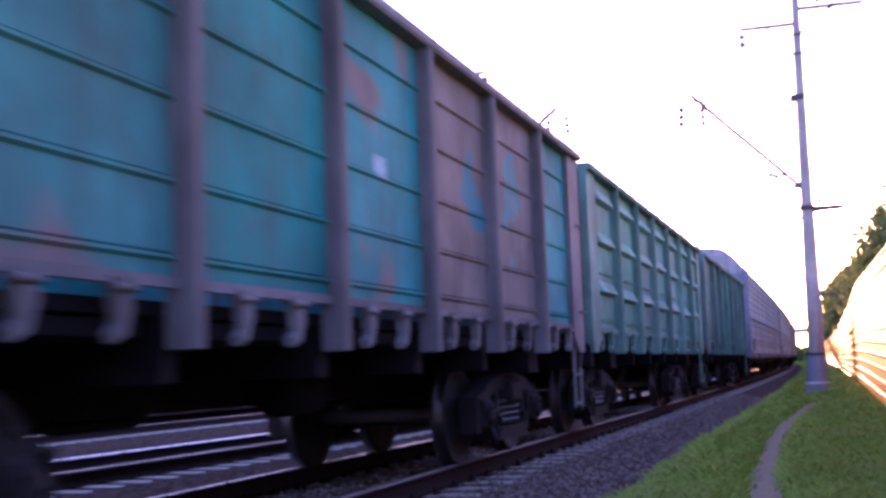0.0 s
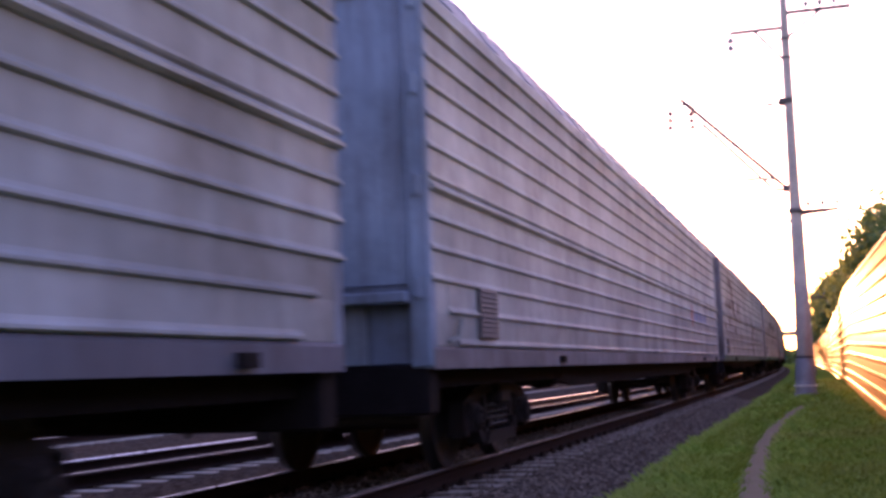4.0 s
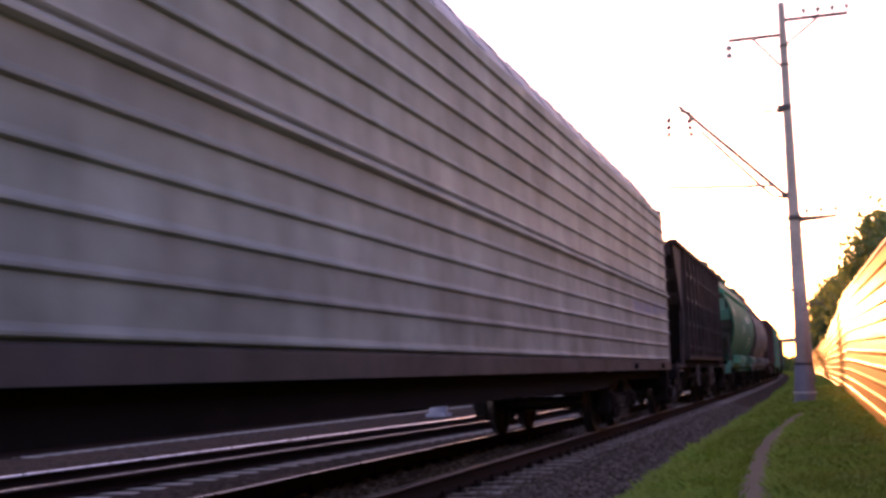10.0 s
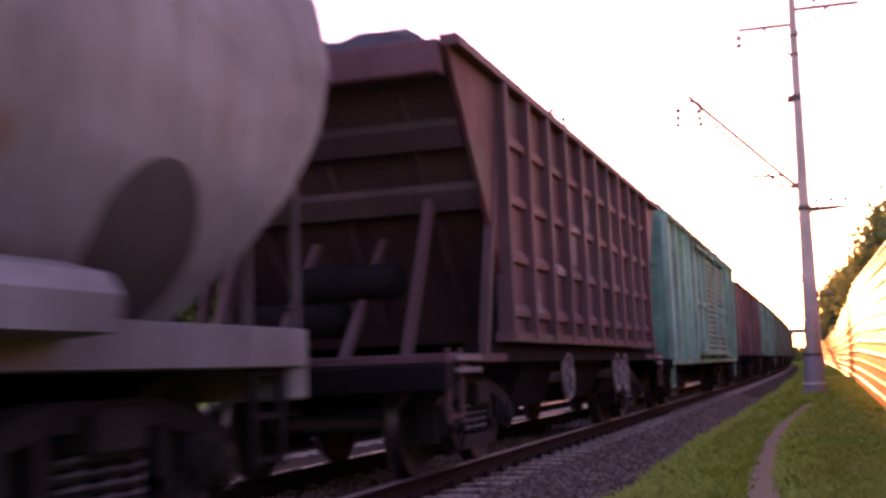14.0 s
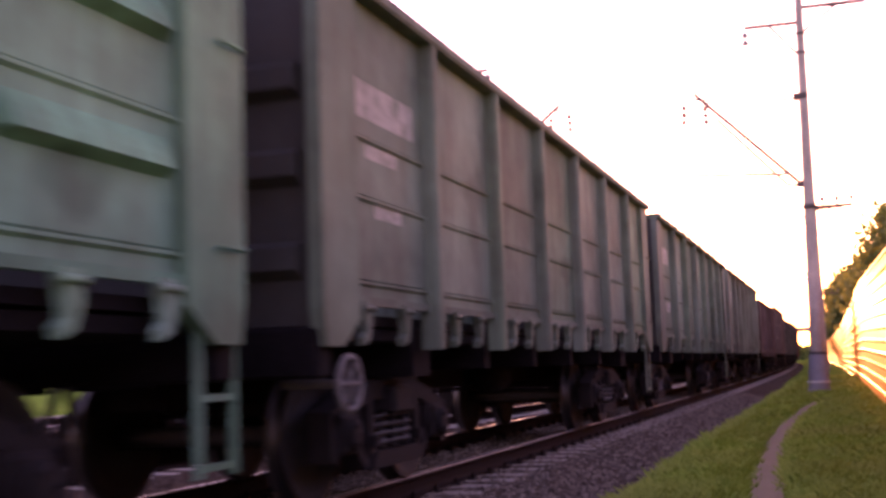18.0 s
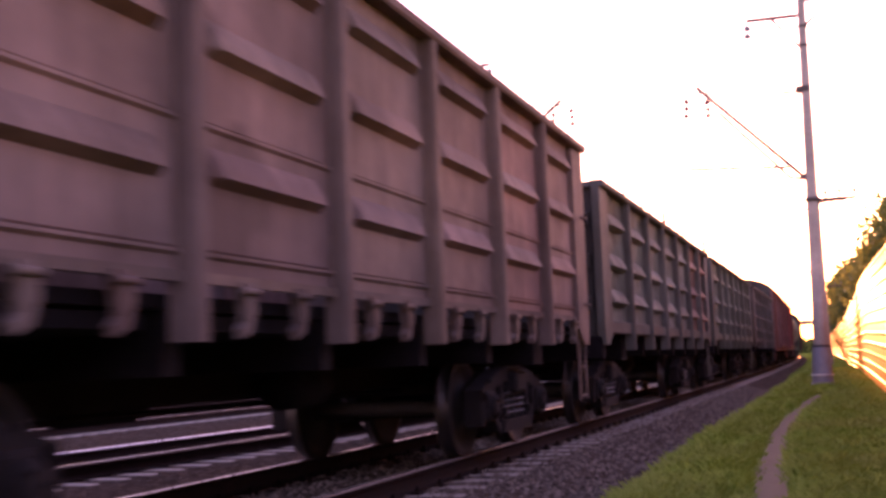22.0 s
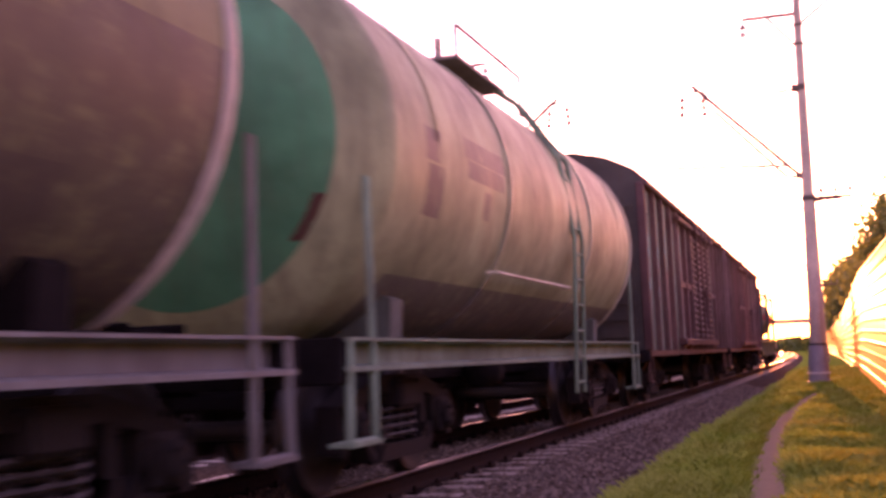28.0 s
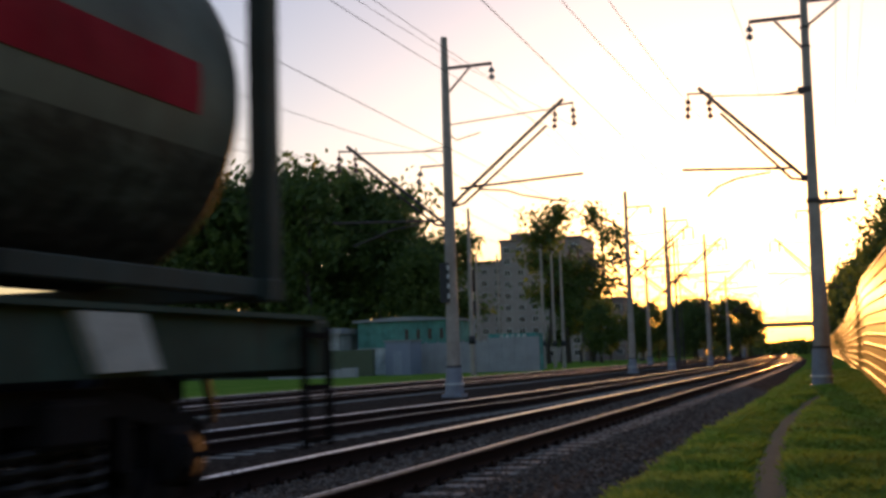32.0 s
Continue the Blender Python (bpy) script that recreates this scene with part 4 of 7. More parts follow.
def gondola(label, middle, body, post, style="plank", lower="hook", seams=(1.5, 1.87, 2.28, 2.7, 3.1), bays=None, brake_wheel=False):
    half = 6.43
    w = wagon_of("gondola_wagon", label, middle, half, 4.33)
    bays = bays or {}
    top_z = 3.24 if lower == "sill" else 3.5
    sill_z = 1.40 if style == "rib" else 1.275
    zb = 1.36 if lower == "hook" else sill_z
    for s in (-1, 1):
        for k in range(7):
            y0, y1 = POSTS[k] + 0.075, POSTS[k + 1] - 0.075
            me = Mesh()
            prof = [(1.44, zb)]
            for z in (seams if style == "plank" else ((1.86,) if lower == "sill" else (seams[0], 2.15))):
                prof += [(1.44, z - 0.03), (1.462, z - 0.014), (1.462, z + 0.004), (1.425, z + 0.006), (1.44, z + 0.02)]
            prof += [(1.44, top_z - 0.08)]
            if lower == "sill" and style == "rib":
                dented(me, s, 1.44, 1.38, y0, y1, zb, top_z - 0.08, 0.075, middle * 0.37 + k * 1.7)
            else:
                slab_x(me, s, prof, 1.38, y0, y1)
            sheet = part("panel", me, bays.get((s, k), body), w)
            if style == "rib":
                for z in ((1.73, 2.22, 2.78) if lower == "sill" else (1.94, 2.62, 3.2)):
                    sag = 0.015 * math.sin(k * 3.1 + z * 7)
                    rib = bump_rib(Mesh(), s, 1.44, y0 + (0.45 if k == 0 else 0.12), y1 - (0.45 if k == 6 else 0.12), z - 0.12 + sag, z + 0.13 + sag, 0.105, 0.075)
                    part("rib", rib, bays.get((s, k), body), sheet)
            if lower == "hook":
                part("lock_bar", Mesh().box(min(s * 1.42, s * 1.47), max(s * 1.42, s * 1.47), y0, y1, 1.345, 1.40), post, w)
                for dy in (0.3, 0.7):
                    yy = y0 + (y1 - y0) * dy + 0.02 * math.sin(k * 5 + dy * 30)
                    hk = Mesh().prism([(yy - 0.07, 1.37), (yy + 0.07, 1.37), (yy + 0.08, 1.24), (yy + 0.03, 1.12), (yy - 0.06, 1.08), (yy - 0.07, 1.13), (yy - 0.015, 1.17), (yy - 0.03, 1.26)], "x", min(s * 1.42, s * 1.485), max(s * 1.42, s * 1.485))
                    hk.tube((s * 1.49, yy - 0.09, 1.325), (s * 1.49, yy + 0.09, 1.325), 0.022, n=6)
                    part("hatch_lock", hk, post, w)
        for k, y in enumerate(POSTS):
            me = Mesh()
            corner = k in (0, 7)
            wd = 0.15 if corner else 0.075
            if corner:
                e = -1 if k == 0 else 1
                pts = [(y - e * 0.47, 1.25), (y - e * 0.2, 1.07), (y + e * 0.05, 1.07), (y + e * 0.09, 1.3), (y + e * 0.09, top_z - 0.06), (y - e * 0.47, top_z - 0.06)]
                me.prism(pts if e > 0 else pts[::-1], "x", min(s * 1.40, s * 1.50), max(s * 1.40, s * 1.50))
            else:
                # hat-section post
                pts = [(s * 1.40, y - wd), (s * 1.52, y - wd * 0.8), (s * 1.55, y - wd * 0.55), (s * 1.55, y + wd * 0.55), (s * 1.52, y + wd * 0.8), (s * 1.40, y + wd)]
                me.prism(pts if s > 0 else pts[::-1], "z", 1.06 if lower == "hook" else sill_z - (0.40 if style == "rib" else 0.355), top_z - 0.07)
            part("post", me, post, w)
        top = Mesh()
        slab_x(top, s, [(1.55, top_z - 0.08), (1.565, top_z - 0.06), (1.565, top_z), (1.54, top_z + 0.015)], 1.37, -half, half)
        part("top_rail", top, post, w)
        if lower == "sill":
            sill = Mesh()
            slab_x(sill, s, [(1.50, 1.235 if style == "rib" else 1.08), (1.50, sill_z - 0.015), (1.47, sill_z)], 1.40, -half + 0.15, half - 0.15)
            part("side_sill", sill, post, w)
        ladder(w, half - 0.36 if s > 0 else -half + 0.02, s, 0.42, 1.2, 1.42, 3, post)
        for z in (1.55, 2.6):
            rail = Mesh().pipe([(s * 1.48, half - 0.24, z), (s * 1.54, half - 0.24, z), (s * 1.54, half - 0.06, z), (s * 1.48, half - 0.06, z)], 0.012, 5)
            part("handrail", rail, post, w)
    if brake_wheel:
        wheel = ring_x(Mesh(), 1.46, -6.0, 0.84, 0.17, 0.024)
        for k in range(3):
            a = k * math.pi / 3
            wheel.tube((1.46, -6.0 - 0.17 * math.cos(a), 0.84 - 0.17 * math.sin(a)), (1.46, -6.0 + 0.17 * math.cos(a), 0.84 + 0.17 * math.sin(a)), 0.014, n=5)
        part("hand_wheel", wheel.tube((1.0, -6.0, 0.84), (1.48, -6.0, 0.84), 0.03, n=8), GREY_WHEEL, w, "pale spoked hand brake wheel")
    for e in (-1, 1):
        wall = Mesh().box(-1.38, 1.38, min(e * 6.29, e * 6.35), max(e * 6.29, e * 6.35), 1.2, top_z - 0.08)
        for z in (1.62, 2.2, 2.75):
            wall.prism([(e * 6.35, z - 0.14), (e * 6.44, z - 0.08), (e * 6.44, z + 0.06), (e * 6.35, z + 0.10)][::e], "x", -1.32, 1.32)
        part("end_wall", wall, SHADED_END, w, "end wall with shade in its dark colour")
        part("end_rail", Mesh().box(-1.37, 1.37, min(e * 6.23, e * 6.43), max(e * 6.23, e * 6.43), top_z - 0.076, top_z, 0.01), post, w)
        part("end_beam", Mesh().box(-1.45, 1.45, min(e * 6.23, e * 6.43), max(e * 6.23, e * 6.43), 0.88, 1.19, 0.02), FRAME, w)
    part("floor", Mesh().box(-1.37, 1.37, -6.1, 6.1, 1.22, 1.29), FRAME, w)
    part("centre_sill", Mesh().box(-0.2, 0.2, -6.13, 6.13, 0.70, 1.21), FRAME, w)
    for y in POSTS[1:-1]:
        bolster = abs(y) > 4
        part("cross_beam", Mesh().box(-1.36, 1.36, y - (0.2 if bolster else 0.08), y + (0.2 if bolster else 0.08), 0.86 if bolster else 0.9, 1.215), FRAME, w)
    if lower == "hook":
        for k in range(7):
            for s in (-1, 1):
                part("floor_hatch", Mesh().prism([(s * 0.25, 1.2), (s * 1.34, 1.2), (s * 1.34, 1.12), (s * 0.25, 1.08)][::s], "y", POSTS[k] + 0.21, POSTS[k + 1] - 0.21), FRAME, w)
    return w


def gondolas():
    teal = painted("teal_wagon_paint", (0.024, 0.225, 0.212), 1.2, ((2.1, 2.95, 0.25, 0.2), (-3.4, 2.9, 0.2, 0.18), (0.0, 2.35, 0.12, 0.08)), (0.35, 0.5, 0.55), rust=0.2, dirt=0.45, patch=(0.19, 0.16, 0.145), patch_at=0.66, patch_scale=0.35)
    brown = painted("brown_primer_paint", (0.20, 0.17, 0.155), 1.4, rust=0.35, dirt=0.4, patch=(0.05, 0.22, 0.26), patch_at=0.62, patch_scale=0.8)
    greyp = paint("grey_brown_post", (0.15, 0.14, 0.145), 1.6, 0.3, 0.5)
    gondola("open gondola wagon in teal paint with brown repainted panels", 7.42, teal, greyp, "plank", "hook", bays={(1, 4): brown, (1, 5): brown})
    mint = painted("grey_green_wagon_paint", (0.10, 0.29, 0.225), 2.2, rust=0.15, dirt=0.4)
    mintp = paint("grey_green_post", (0.09, 0.23, 0.18), 2.5, 0.25, 0.5)
    gondola("open gondola wagon in pale grey-green paint with pressed ribs", 20.85, mint, mintp, "rib", "hook")
    dk = painted("dark_green_wagon_paint", (0.06, 0.185, 0.145), 3.1, ((-0.1, 2.33, 0.55, 0.05), (0.05, 2.2, 0.45, 0.03), (0.2, 2.12, 0.4, 0.03), (3.05, 2.72, 0.05, 0.17), (3.2, 2.86, 0.13, 0.03), (3.55, 2.72, 0.04, 0.17), (3.85, 2.72, 0.04, 0.17), (3.7, 2.72, 0.16, 0.03), (4.2, 2.72, 0.05, 0.17), (4.9, 2.75, 0.25, 0.08)), (0.42, 0.5, 0.48), rust=0.15, dirt=0.4, wear=0.42)
    dkp = paint("dark_green_post", (0.08, 0.19, 0.16), 3.3, 0.3, 0.5)
    gondola("open gondola wagon in dark green paint with worn white lettering", 34.84, dk, dkp, "plank", "hook", (1.5, 1.9, 2.35, 2.85))
    rows = (
        ("rusty maroon open gondola wagon with a dusty body", (0.20, 0.10, 0.085), (0.17, 0.10, 0.09), "plank", "hook", ()),
        ("open gondola wagon in light green paint with pressed ribs", (0.115, 0.33, 0.225), (0.12, 0.30, 0.21), "rib", "hook", ()),
        ("weathered dull green-grey open gondola wagon with plain side panels", (0.12, 0.20, 0.14), (0.11, 0.165, 0.122), "plank", "hook", ((-5.2, 2.75, 0.55, 0.13), (-5.3, 2.4, 0.3, 0.05), (-5.2, 2.0, 0.25, 0.05))),
        ("weathered grey-green open gondola wagon with white stencilled bars", (0.13, 0.22, 0.155), (0.12, 0.18, 0.135), "plank", "hook", ((-5.2, 2.85, 0.45, 0.15), (-5.0, 1.95, 0.3, 0.05), (-5.0, 1.85, 0.2, 0.04), (3.6, 2.5, 0.15, 0.3))),
        ("dusty grey open gondola wagon with teal paint showing through", (0.155, 0.23, 0.172), (0.135, 0.175, 0.138), "plank", "hook", ((-5.2, 2.7, 0.4, 0.2), (-1.6, 2.1, 0.5, 0.12))),
        ("faded maroon open gondola wagon with a deep side sill", (0.15, 0.075, 0.065), (0.12, 0.07, 0.062), "plank", "sill", ((-3.7, 2.6, 0.5, 0.1),)),
        ("dull maroon open gondola wagon with pressed ribs", (0.205, 0.13, 0.108), (0.15, 0.105, 0.09), "rib", "hook", ((-5.2, 2.75, 0.25, 0.18),)),
        ("grey open gondola wagon with dented ribbed panels and two reddish panels", (0.105, 0.12, 0.10), (0.085, 0.088, 0.078), "rib", "sill", ()),
        ("grey-green open gondola wagon with dented ribbed panels", (0.095, 0.118, 0.092), (0.08, 0.092, 0.077), "rib", "sill", ()),
        ("dark grey-maroon open gondola wagon with dented ribbed panels", (0.115, 0.105, 0.092), (0.09, 0.085, 0.076), "rib", "sill", ()),
    )
    middles = (258.9, 273.35, 287.2, 301.2, 315.1, 329.2, 342.9, 356.8, 370.54, 384.65)
    # Dull red panels; part of the red is lens flare put into the colour.
    red = paint("reddish_flare_panel", (0.15, 0.068, 0.055), 9.4, 0.25, 0.45)
    for k, (label, c, cp, style, low, marks) in enumerate(rows):
        body = painted("gondola_paint", c, 4.0 + k * 1.3, marks, (0.38, 0.38, 0.35), rust=0.22, dirt=0.5, patch=(0.06, 0.24, 0.2) if k == 4 else tuple(v * 0.7 for v in c), patch_at=0.64 if k == 4 else 0.63, patch_scale=0.5, dent=1.0 if k >= 7 else 0.6)
        pm = paint("gondola_post_paint", cp, 4.5 + k * 1.3, 0.35, 0.5)
        gondola(label, middles[k], body, pm, style, low, (1.5, 1.87, 2.28, 2.7, 3.1) if k in (0, 4, 5) else (1.5, 2.07, 2.48), {(1, 6): red, (1, 5): red} if k == 7 else None, k == 2)


# ---- long covered car-carrier vans
def carrier(label, start, side, band, roof, endm, vent=1.5):
    half = 12.65
    w = wagon_of("car_carrier_wagon", label, start, half, 9.3)
    xs = 1.55
    levels = (1.13, 1.385, 1.63, 1.87, 2.11, 2.34, 2.68, 2.93, 3.17, 3.40, 3.62, 3.83)
    for s in (-1, 1):
        for k, z in enumerate(levels):
            z1 = levels[k + 1] if k + 1 < len(levels) else 3.98
            me = Mesh()
            belt = k == 5
            inset = 0.62 if k == 0 else (0.4 if k == 1 else 0.0)
            d = 0.055 if belt else 0.03
            rise = 0.07 if belt else 0.045
            prof = [(xs, z), (xs + d * 0.4, z + 0.002), (xs + d, z + rise * 0.25), (xs + d, z + rise * 0.6), (xs + d * 0.3, z + rise), (xs, z + rise + 0.02)]
            if belt:
                prof += [(xs + 0.02, z + 0.1), (xs + 0.032, z + 0.112), (xs + 0.028, z + 0.135), (xs, z + 0.15)]
            prof += [(xs, z1)]
            if inset:
                slab_x(me, s, prof, 1.50, -half + inset, half - inset)
                slab_x(me, s, [(xs - 0.004, z), (xs - 0.004, z1)], 1.50, -half, -half + inset)
                slab_x(me, s, [(xs - 0.004, z), (xs - 0.004, z1)], 1.50, half - inset, half)
            else:
                slab_x(me, s, prof, 1.50, -half, half)
            part("side_strake", me, side, w)
        bd = Mesh()
        slab_x(bd, s, [(1.56, 0.95), (1.56, 1.10), (1.545, 1.128)], 1.48, -half, half)
        part("side_sill", bd, band, w)
        for y in (-half + vent,):
            grille = Mesh().box(min(s * 1.548, s * 1.572), max(s * 1.548, s * 1.572), y - 0.29, y + 0.29, 1.2, 1.66)
            for j in range(10):
                z = 1.215 + 0.0435 * j
                grille.prism([(s * 1.572, z), (s * 1.592, z), (s * 1.58, z + 0.036), (s * 1.572, z + 0.036)][::s], "y", y - 0.28, y + 0.28)
            part("vent_grille", grille, VENT_GREY, w, "dark grey vent grille")
        latch = Mesh()
        for y in (-half + 4.5, half - 4.5, half - 1.3):
            latch.box(min(s * 1.56, s * 1.60), max(s * 1.56, s * 1.60), y - 0.1, y + 0.1, 0.98, 1.06)
        part("jacking_pad", latch, FRAME, w)
        fold = Mesh()
        fold.pipe([(s * 1.57, -half + 0.35, 1.16), (s * 1.6, -half + 0.5, 1.2), (s * 1.6, -half + 0.58, 1.34)], 0.02, 5)
        part("handrail", fold, side, w)
    # arched roof
    arch = [(1.55, 3.98), (1.45, 4.09), (1.26, 4.38), (1.06, 4.63), (0.76, 4.89), (0, 4.98)]
    full = [(-x, z) for x, z in arch] + [(x, z) for x, z in arch[-2::-1]]
    rf = Mesh()
    rf.prism(full[::-1], "y", -half + 0.02, half - 0.02)
    for k in range(17):
        y = -half + 0.8 + k * (2 * half - 1.6) / 16
        for a, b in zip(full, full[1:]):
            rf.tube((a[0] * 1.005, y, a[1] + 0.012), (b[0] * 1.005, y, b[1] + 0.012), 0.009, n=5, caps=False)
    part("roof", rf, roof, w)
    for e in (-1, 1):
        wall = Mesh()
        wall.box(-1.5, 1.5, min(e * (half - 0.14), e * (half - 0.08)), max(e * (half - 0.14), e * (half - 0.08)), 1.0, 4.1)
        part("end_wall", wall, endm, w, "blue-grey end wall")
        for x in (-0.75, 0.75):
            part("end_door", Mesh().box(x - 0.66, x + 0.66, min(e * (half - 0.078), e * (half - 0.05)), max(e * (half - 0.078), e * (half - 0.05)), 1.62, 4.05), endm, w)
            part("end_leg", Mesh().box(x * 1.213 - 0.09, x * 1.213 + 0.09, min(e * (half - 0.05), e * half), max(e * (half - 0.05), e * half), 1.0, 1.456), endm, w)
        part("end_step", Mesh().box(-1.4, 1.4, min(e * (half - 0.08), e * (half + 0.18)), max(e * (half - 0.08), e * (half + 0.18)), 1.46, 1.55, 0.015), endm, w)
        for x in (-1.46, 1.46):
            post = Mesh().box(x - 0.09, x + 0.09, min(e * (half - 0.12), e * (half + 0.03)), max(e * (half - 0.12), e * (half + 0.03)), 0.96, 4.1, 0.02)
            for z in (1.5, 2.3, 3.1, 3.8):
                post.tube((x, e * (half + 0.03), z), (x, e * (half + 0.03), z + 0.16), 0.04, n=8)
            part("corner_post", post, endm, w)
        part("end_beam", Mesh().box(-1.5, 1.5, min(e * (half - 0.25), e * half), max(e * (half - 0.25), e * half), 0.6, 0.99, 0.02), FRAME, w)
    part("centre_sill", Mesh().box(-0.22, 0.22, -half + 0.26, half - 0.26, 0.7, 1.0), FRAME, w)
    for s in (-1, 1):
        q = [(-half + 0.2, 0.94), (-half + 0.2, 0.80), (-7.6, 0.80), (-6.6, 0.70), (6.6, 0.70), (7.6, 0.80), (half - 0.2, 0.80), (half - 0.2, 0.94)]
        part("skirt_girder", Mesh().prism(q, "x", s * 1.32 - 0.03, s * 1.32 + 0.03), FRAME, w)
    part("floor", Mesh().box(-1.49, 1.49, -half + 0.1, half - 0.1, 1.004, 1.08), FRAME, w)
    return w


VENT_GREY = plain("vent_grey_paint", (0.09, 0.085, 0.09), 0.8, seed=70)


# flaked-off paint on two of the vans: place along it, height, half width, half height
FLAKES = {2: (
    (-10.97, 2.73, 0.33, 0.1), (-9.3, 2.78, 0.42, 0.12), (-10.08, 2.73, 0.29, 0.05), (-8.56, 3.16, 0.2, 0.24), (-7.9, 3.25, 0.23, 0.14),
    (-7.86, 2.85, 0.56, 0.14), (-7.63, 2.58, 0.34, 0.2), (-9.23, 3.49, 0.21, 0.12), (-8.67, 3.49, 0.32, 0.11), (-9.84, 2.22, 0.18, 0.15),
    (-10.09, 1.88, 0.11, 0.06), (-7.14, 1.98, 0.36, 0.11), (-5.54, 2.82, 0.27, 0.21), (-6.42, 3.27, 0.18, 0.13), (-11.78, 2.12, 0.14, 0.08),
    (-11.5, 2.0, 0.2, 0.08), (2.59, 1.96, 0.37, 0.1), (1.4, 1.64, 0.17, 0.05), (2.53, 2.46, 0.24, 0.07), (2.94, 1.47, 0.25, 0.13),
    (3.62, 1.24, 0.23, 0.1), (3.87, 1.71, 0.18, 0.11), (3.86, 2.21, 0.28, 0.15), (3.35, 2.25, 0.18, 0.08), (1.98, 2.44, 0.18, 0.05),
), 3: (
    (-5.83, 2.66, 0.33, 0.09), (-3.44, 2.63, 0.42, 0.14), (-2.96, 3.04, 0.59, 0.15), (0.33, 2.15, 0.46, 0.25), (-0.33, 2.93, 0.34, 0.25),
    (-1.62, 3.07, 0.43, 0.17), (-9.86, 1.87, 0.12, 0.05), (-3.9, 2.77, 0.29, 0.11), (1.68, 2.87, 0.33, 0.25), (2.25, 1.17, 0.71, 0.08),
    (-5.1, 2.54, 0.24, 0.06), (4.12, 3.05, 0.41, 0.24), (-6.9, 2.64, 0.21, 0.05),
)}


def carriers():
    roof = paint("carrier_roof_paint", (0.34, 0.35, 0.37), 20, 0.1, 0.4, 0.4)
    rust_red = (0.034, 0.006, 0.006)
    looks = (
        ("long pale-grey ribbed car-carrier van with a grey sill", (0.265, 0.295, 0.305), (0.14, 0.15, 0.19), dict(rust=0.02, dirt=0.25), ((-2.0, 2.0, 1.2, 0.1),), (0.25, 0.27, 0.31), ()),
        ("long pale-grey ribbed car-carrier van with faded painted lettering", (0.30, 0.325, 0.33), (0.17, 0.18, 0.215), dict(rust=0.03, dirt=0.25), ((6.95, 2.02, 0.5, 0.1), (8.05, 2.02, 0.45, 0.1), (8.95, 2.02, 0.3, 0.1)), (0.13, 0.19, 0.36), ((6.05, 2.02, 0.26),)),
        ("long off-white ribbed car-carrier van with red-brown rust patches", (0.31, 0.33, 0.315), (0.06, 0.17, 0.12), dict(rust=0.1, dirt=0.3), ((-9.6, 1.55, 0.35, 0.1),), (0.2, 0.2, 0.2), ()),
        ("long off-white ribbed car-carrier van with dark flaking paint patches", (0.29, 0.31, 0.295), (0.05, 0.17, 0.11), dict(rust=0.12, dirt=0.32, patch=(0.20, 0.15, 0.14), patch_at=0.70, patch_scale=0.8), ((2.1, 2.92, 0.35, 0.13), (2.95, 2.92, 0.35, 0.13), (3.75, 2.92, 0.3, 0.13), (4.7, 2.92, 0.45, 0.13), (-6.2, 2.72, 0.3, 0.09), (-3.8, 2.92, 0.25, 0.14), (-3.3, 2.82, 0.2, 0.1), (-2.6, 2.58, 0.2, 0.06)), (0.085, 0.09, 0.09), ()),
        ("long pale-grey ribbed car-carrier van with blue faded bars", (0.235, 0.265, 0.255), (0.042, 0.042, 0.048), dict(rust=0.05, dirt=0.28), ((8.8, 1.98, 0.5, 0.11), (9.9, 2.02, 0.45, 0.1), (10.9, 2.06, 0.4, 0.1), (11.9, 2.08, 0.35, 0.08)), (0.13, 0.155, 0.24), ()),
    )
    starts = (54.95, 82.0, 109.0, 135.9, 162.7)
    for k, (label, c, bandc, kw, marks, mc, discs) in enumerate(looks):
        side = painted("carrier_side_paint", c, 21.0 + 1.7 * k, marks, mc, discs, (0.30, 0.13, 0.12) if k == 1 else rust_red if k == 2 else (0.026, 0.022, 0.025), rough=0.5, wear=0.36, flakes=FLAKES.get(k, ()), **kw)
        band = paint("carrier_sill_paint", bandc, 22.0 + 1.7 * k, 0.1, 0.4)
        endm = paint("carrier_end_paint", (0.20, 0.25, 0.33) if k < 2 else (0.20, 0.195, 0.22), 22.6 + k, 0.2, 0.5)
        carrier(label, starts[k], side, band, roof, endm, 1.85 if k == 3 else 1.5)


gondolas()
carriers()
# ---- ribbed open-bottom hoppers
COAL = plain("coal", (0.018, 0.016, 0.016), 0.75, seed=71, vary=0.6, scale=9, bump=0.9)


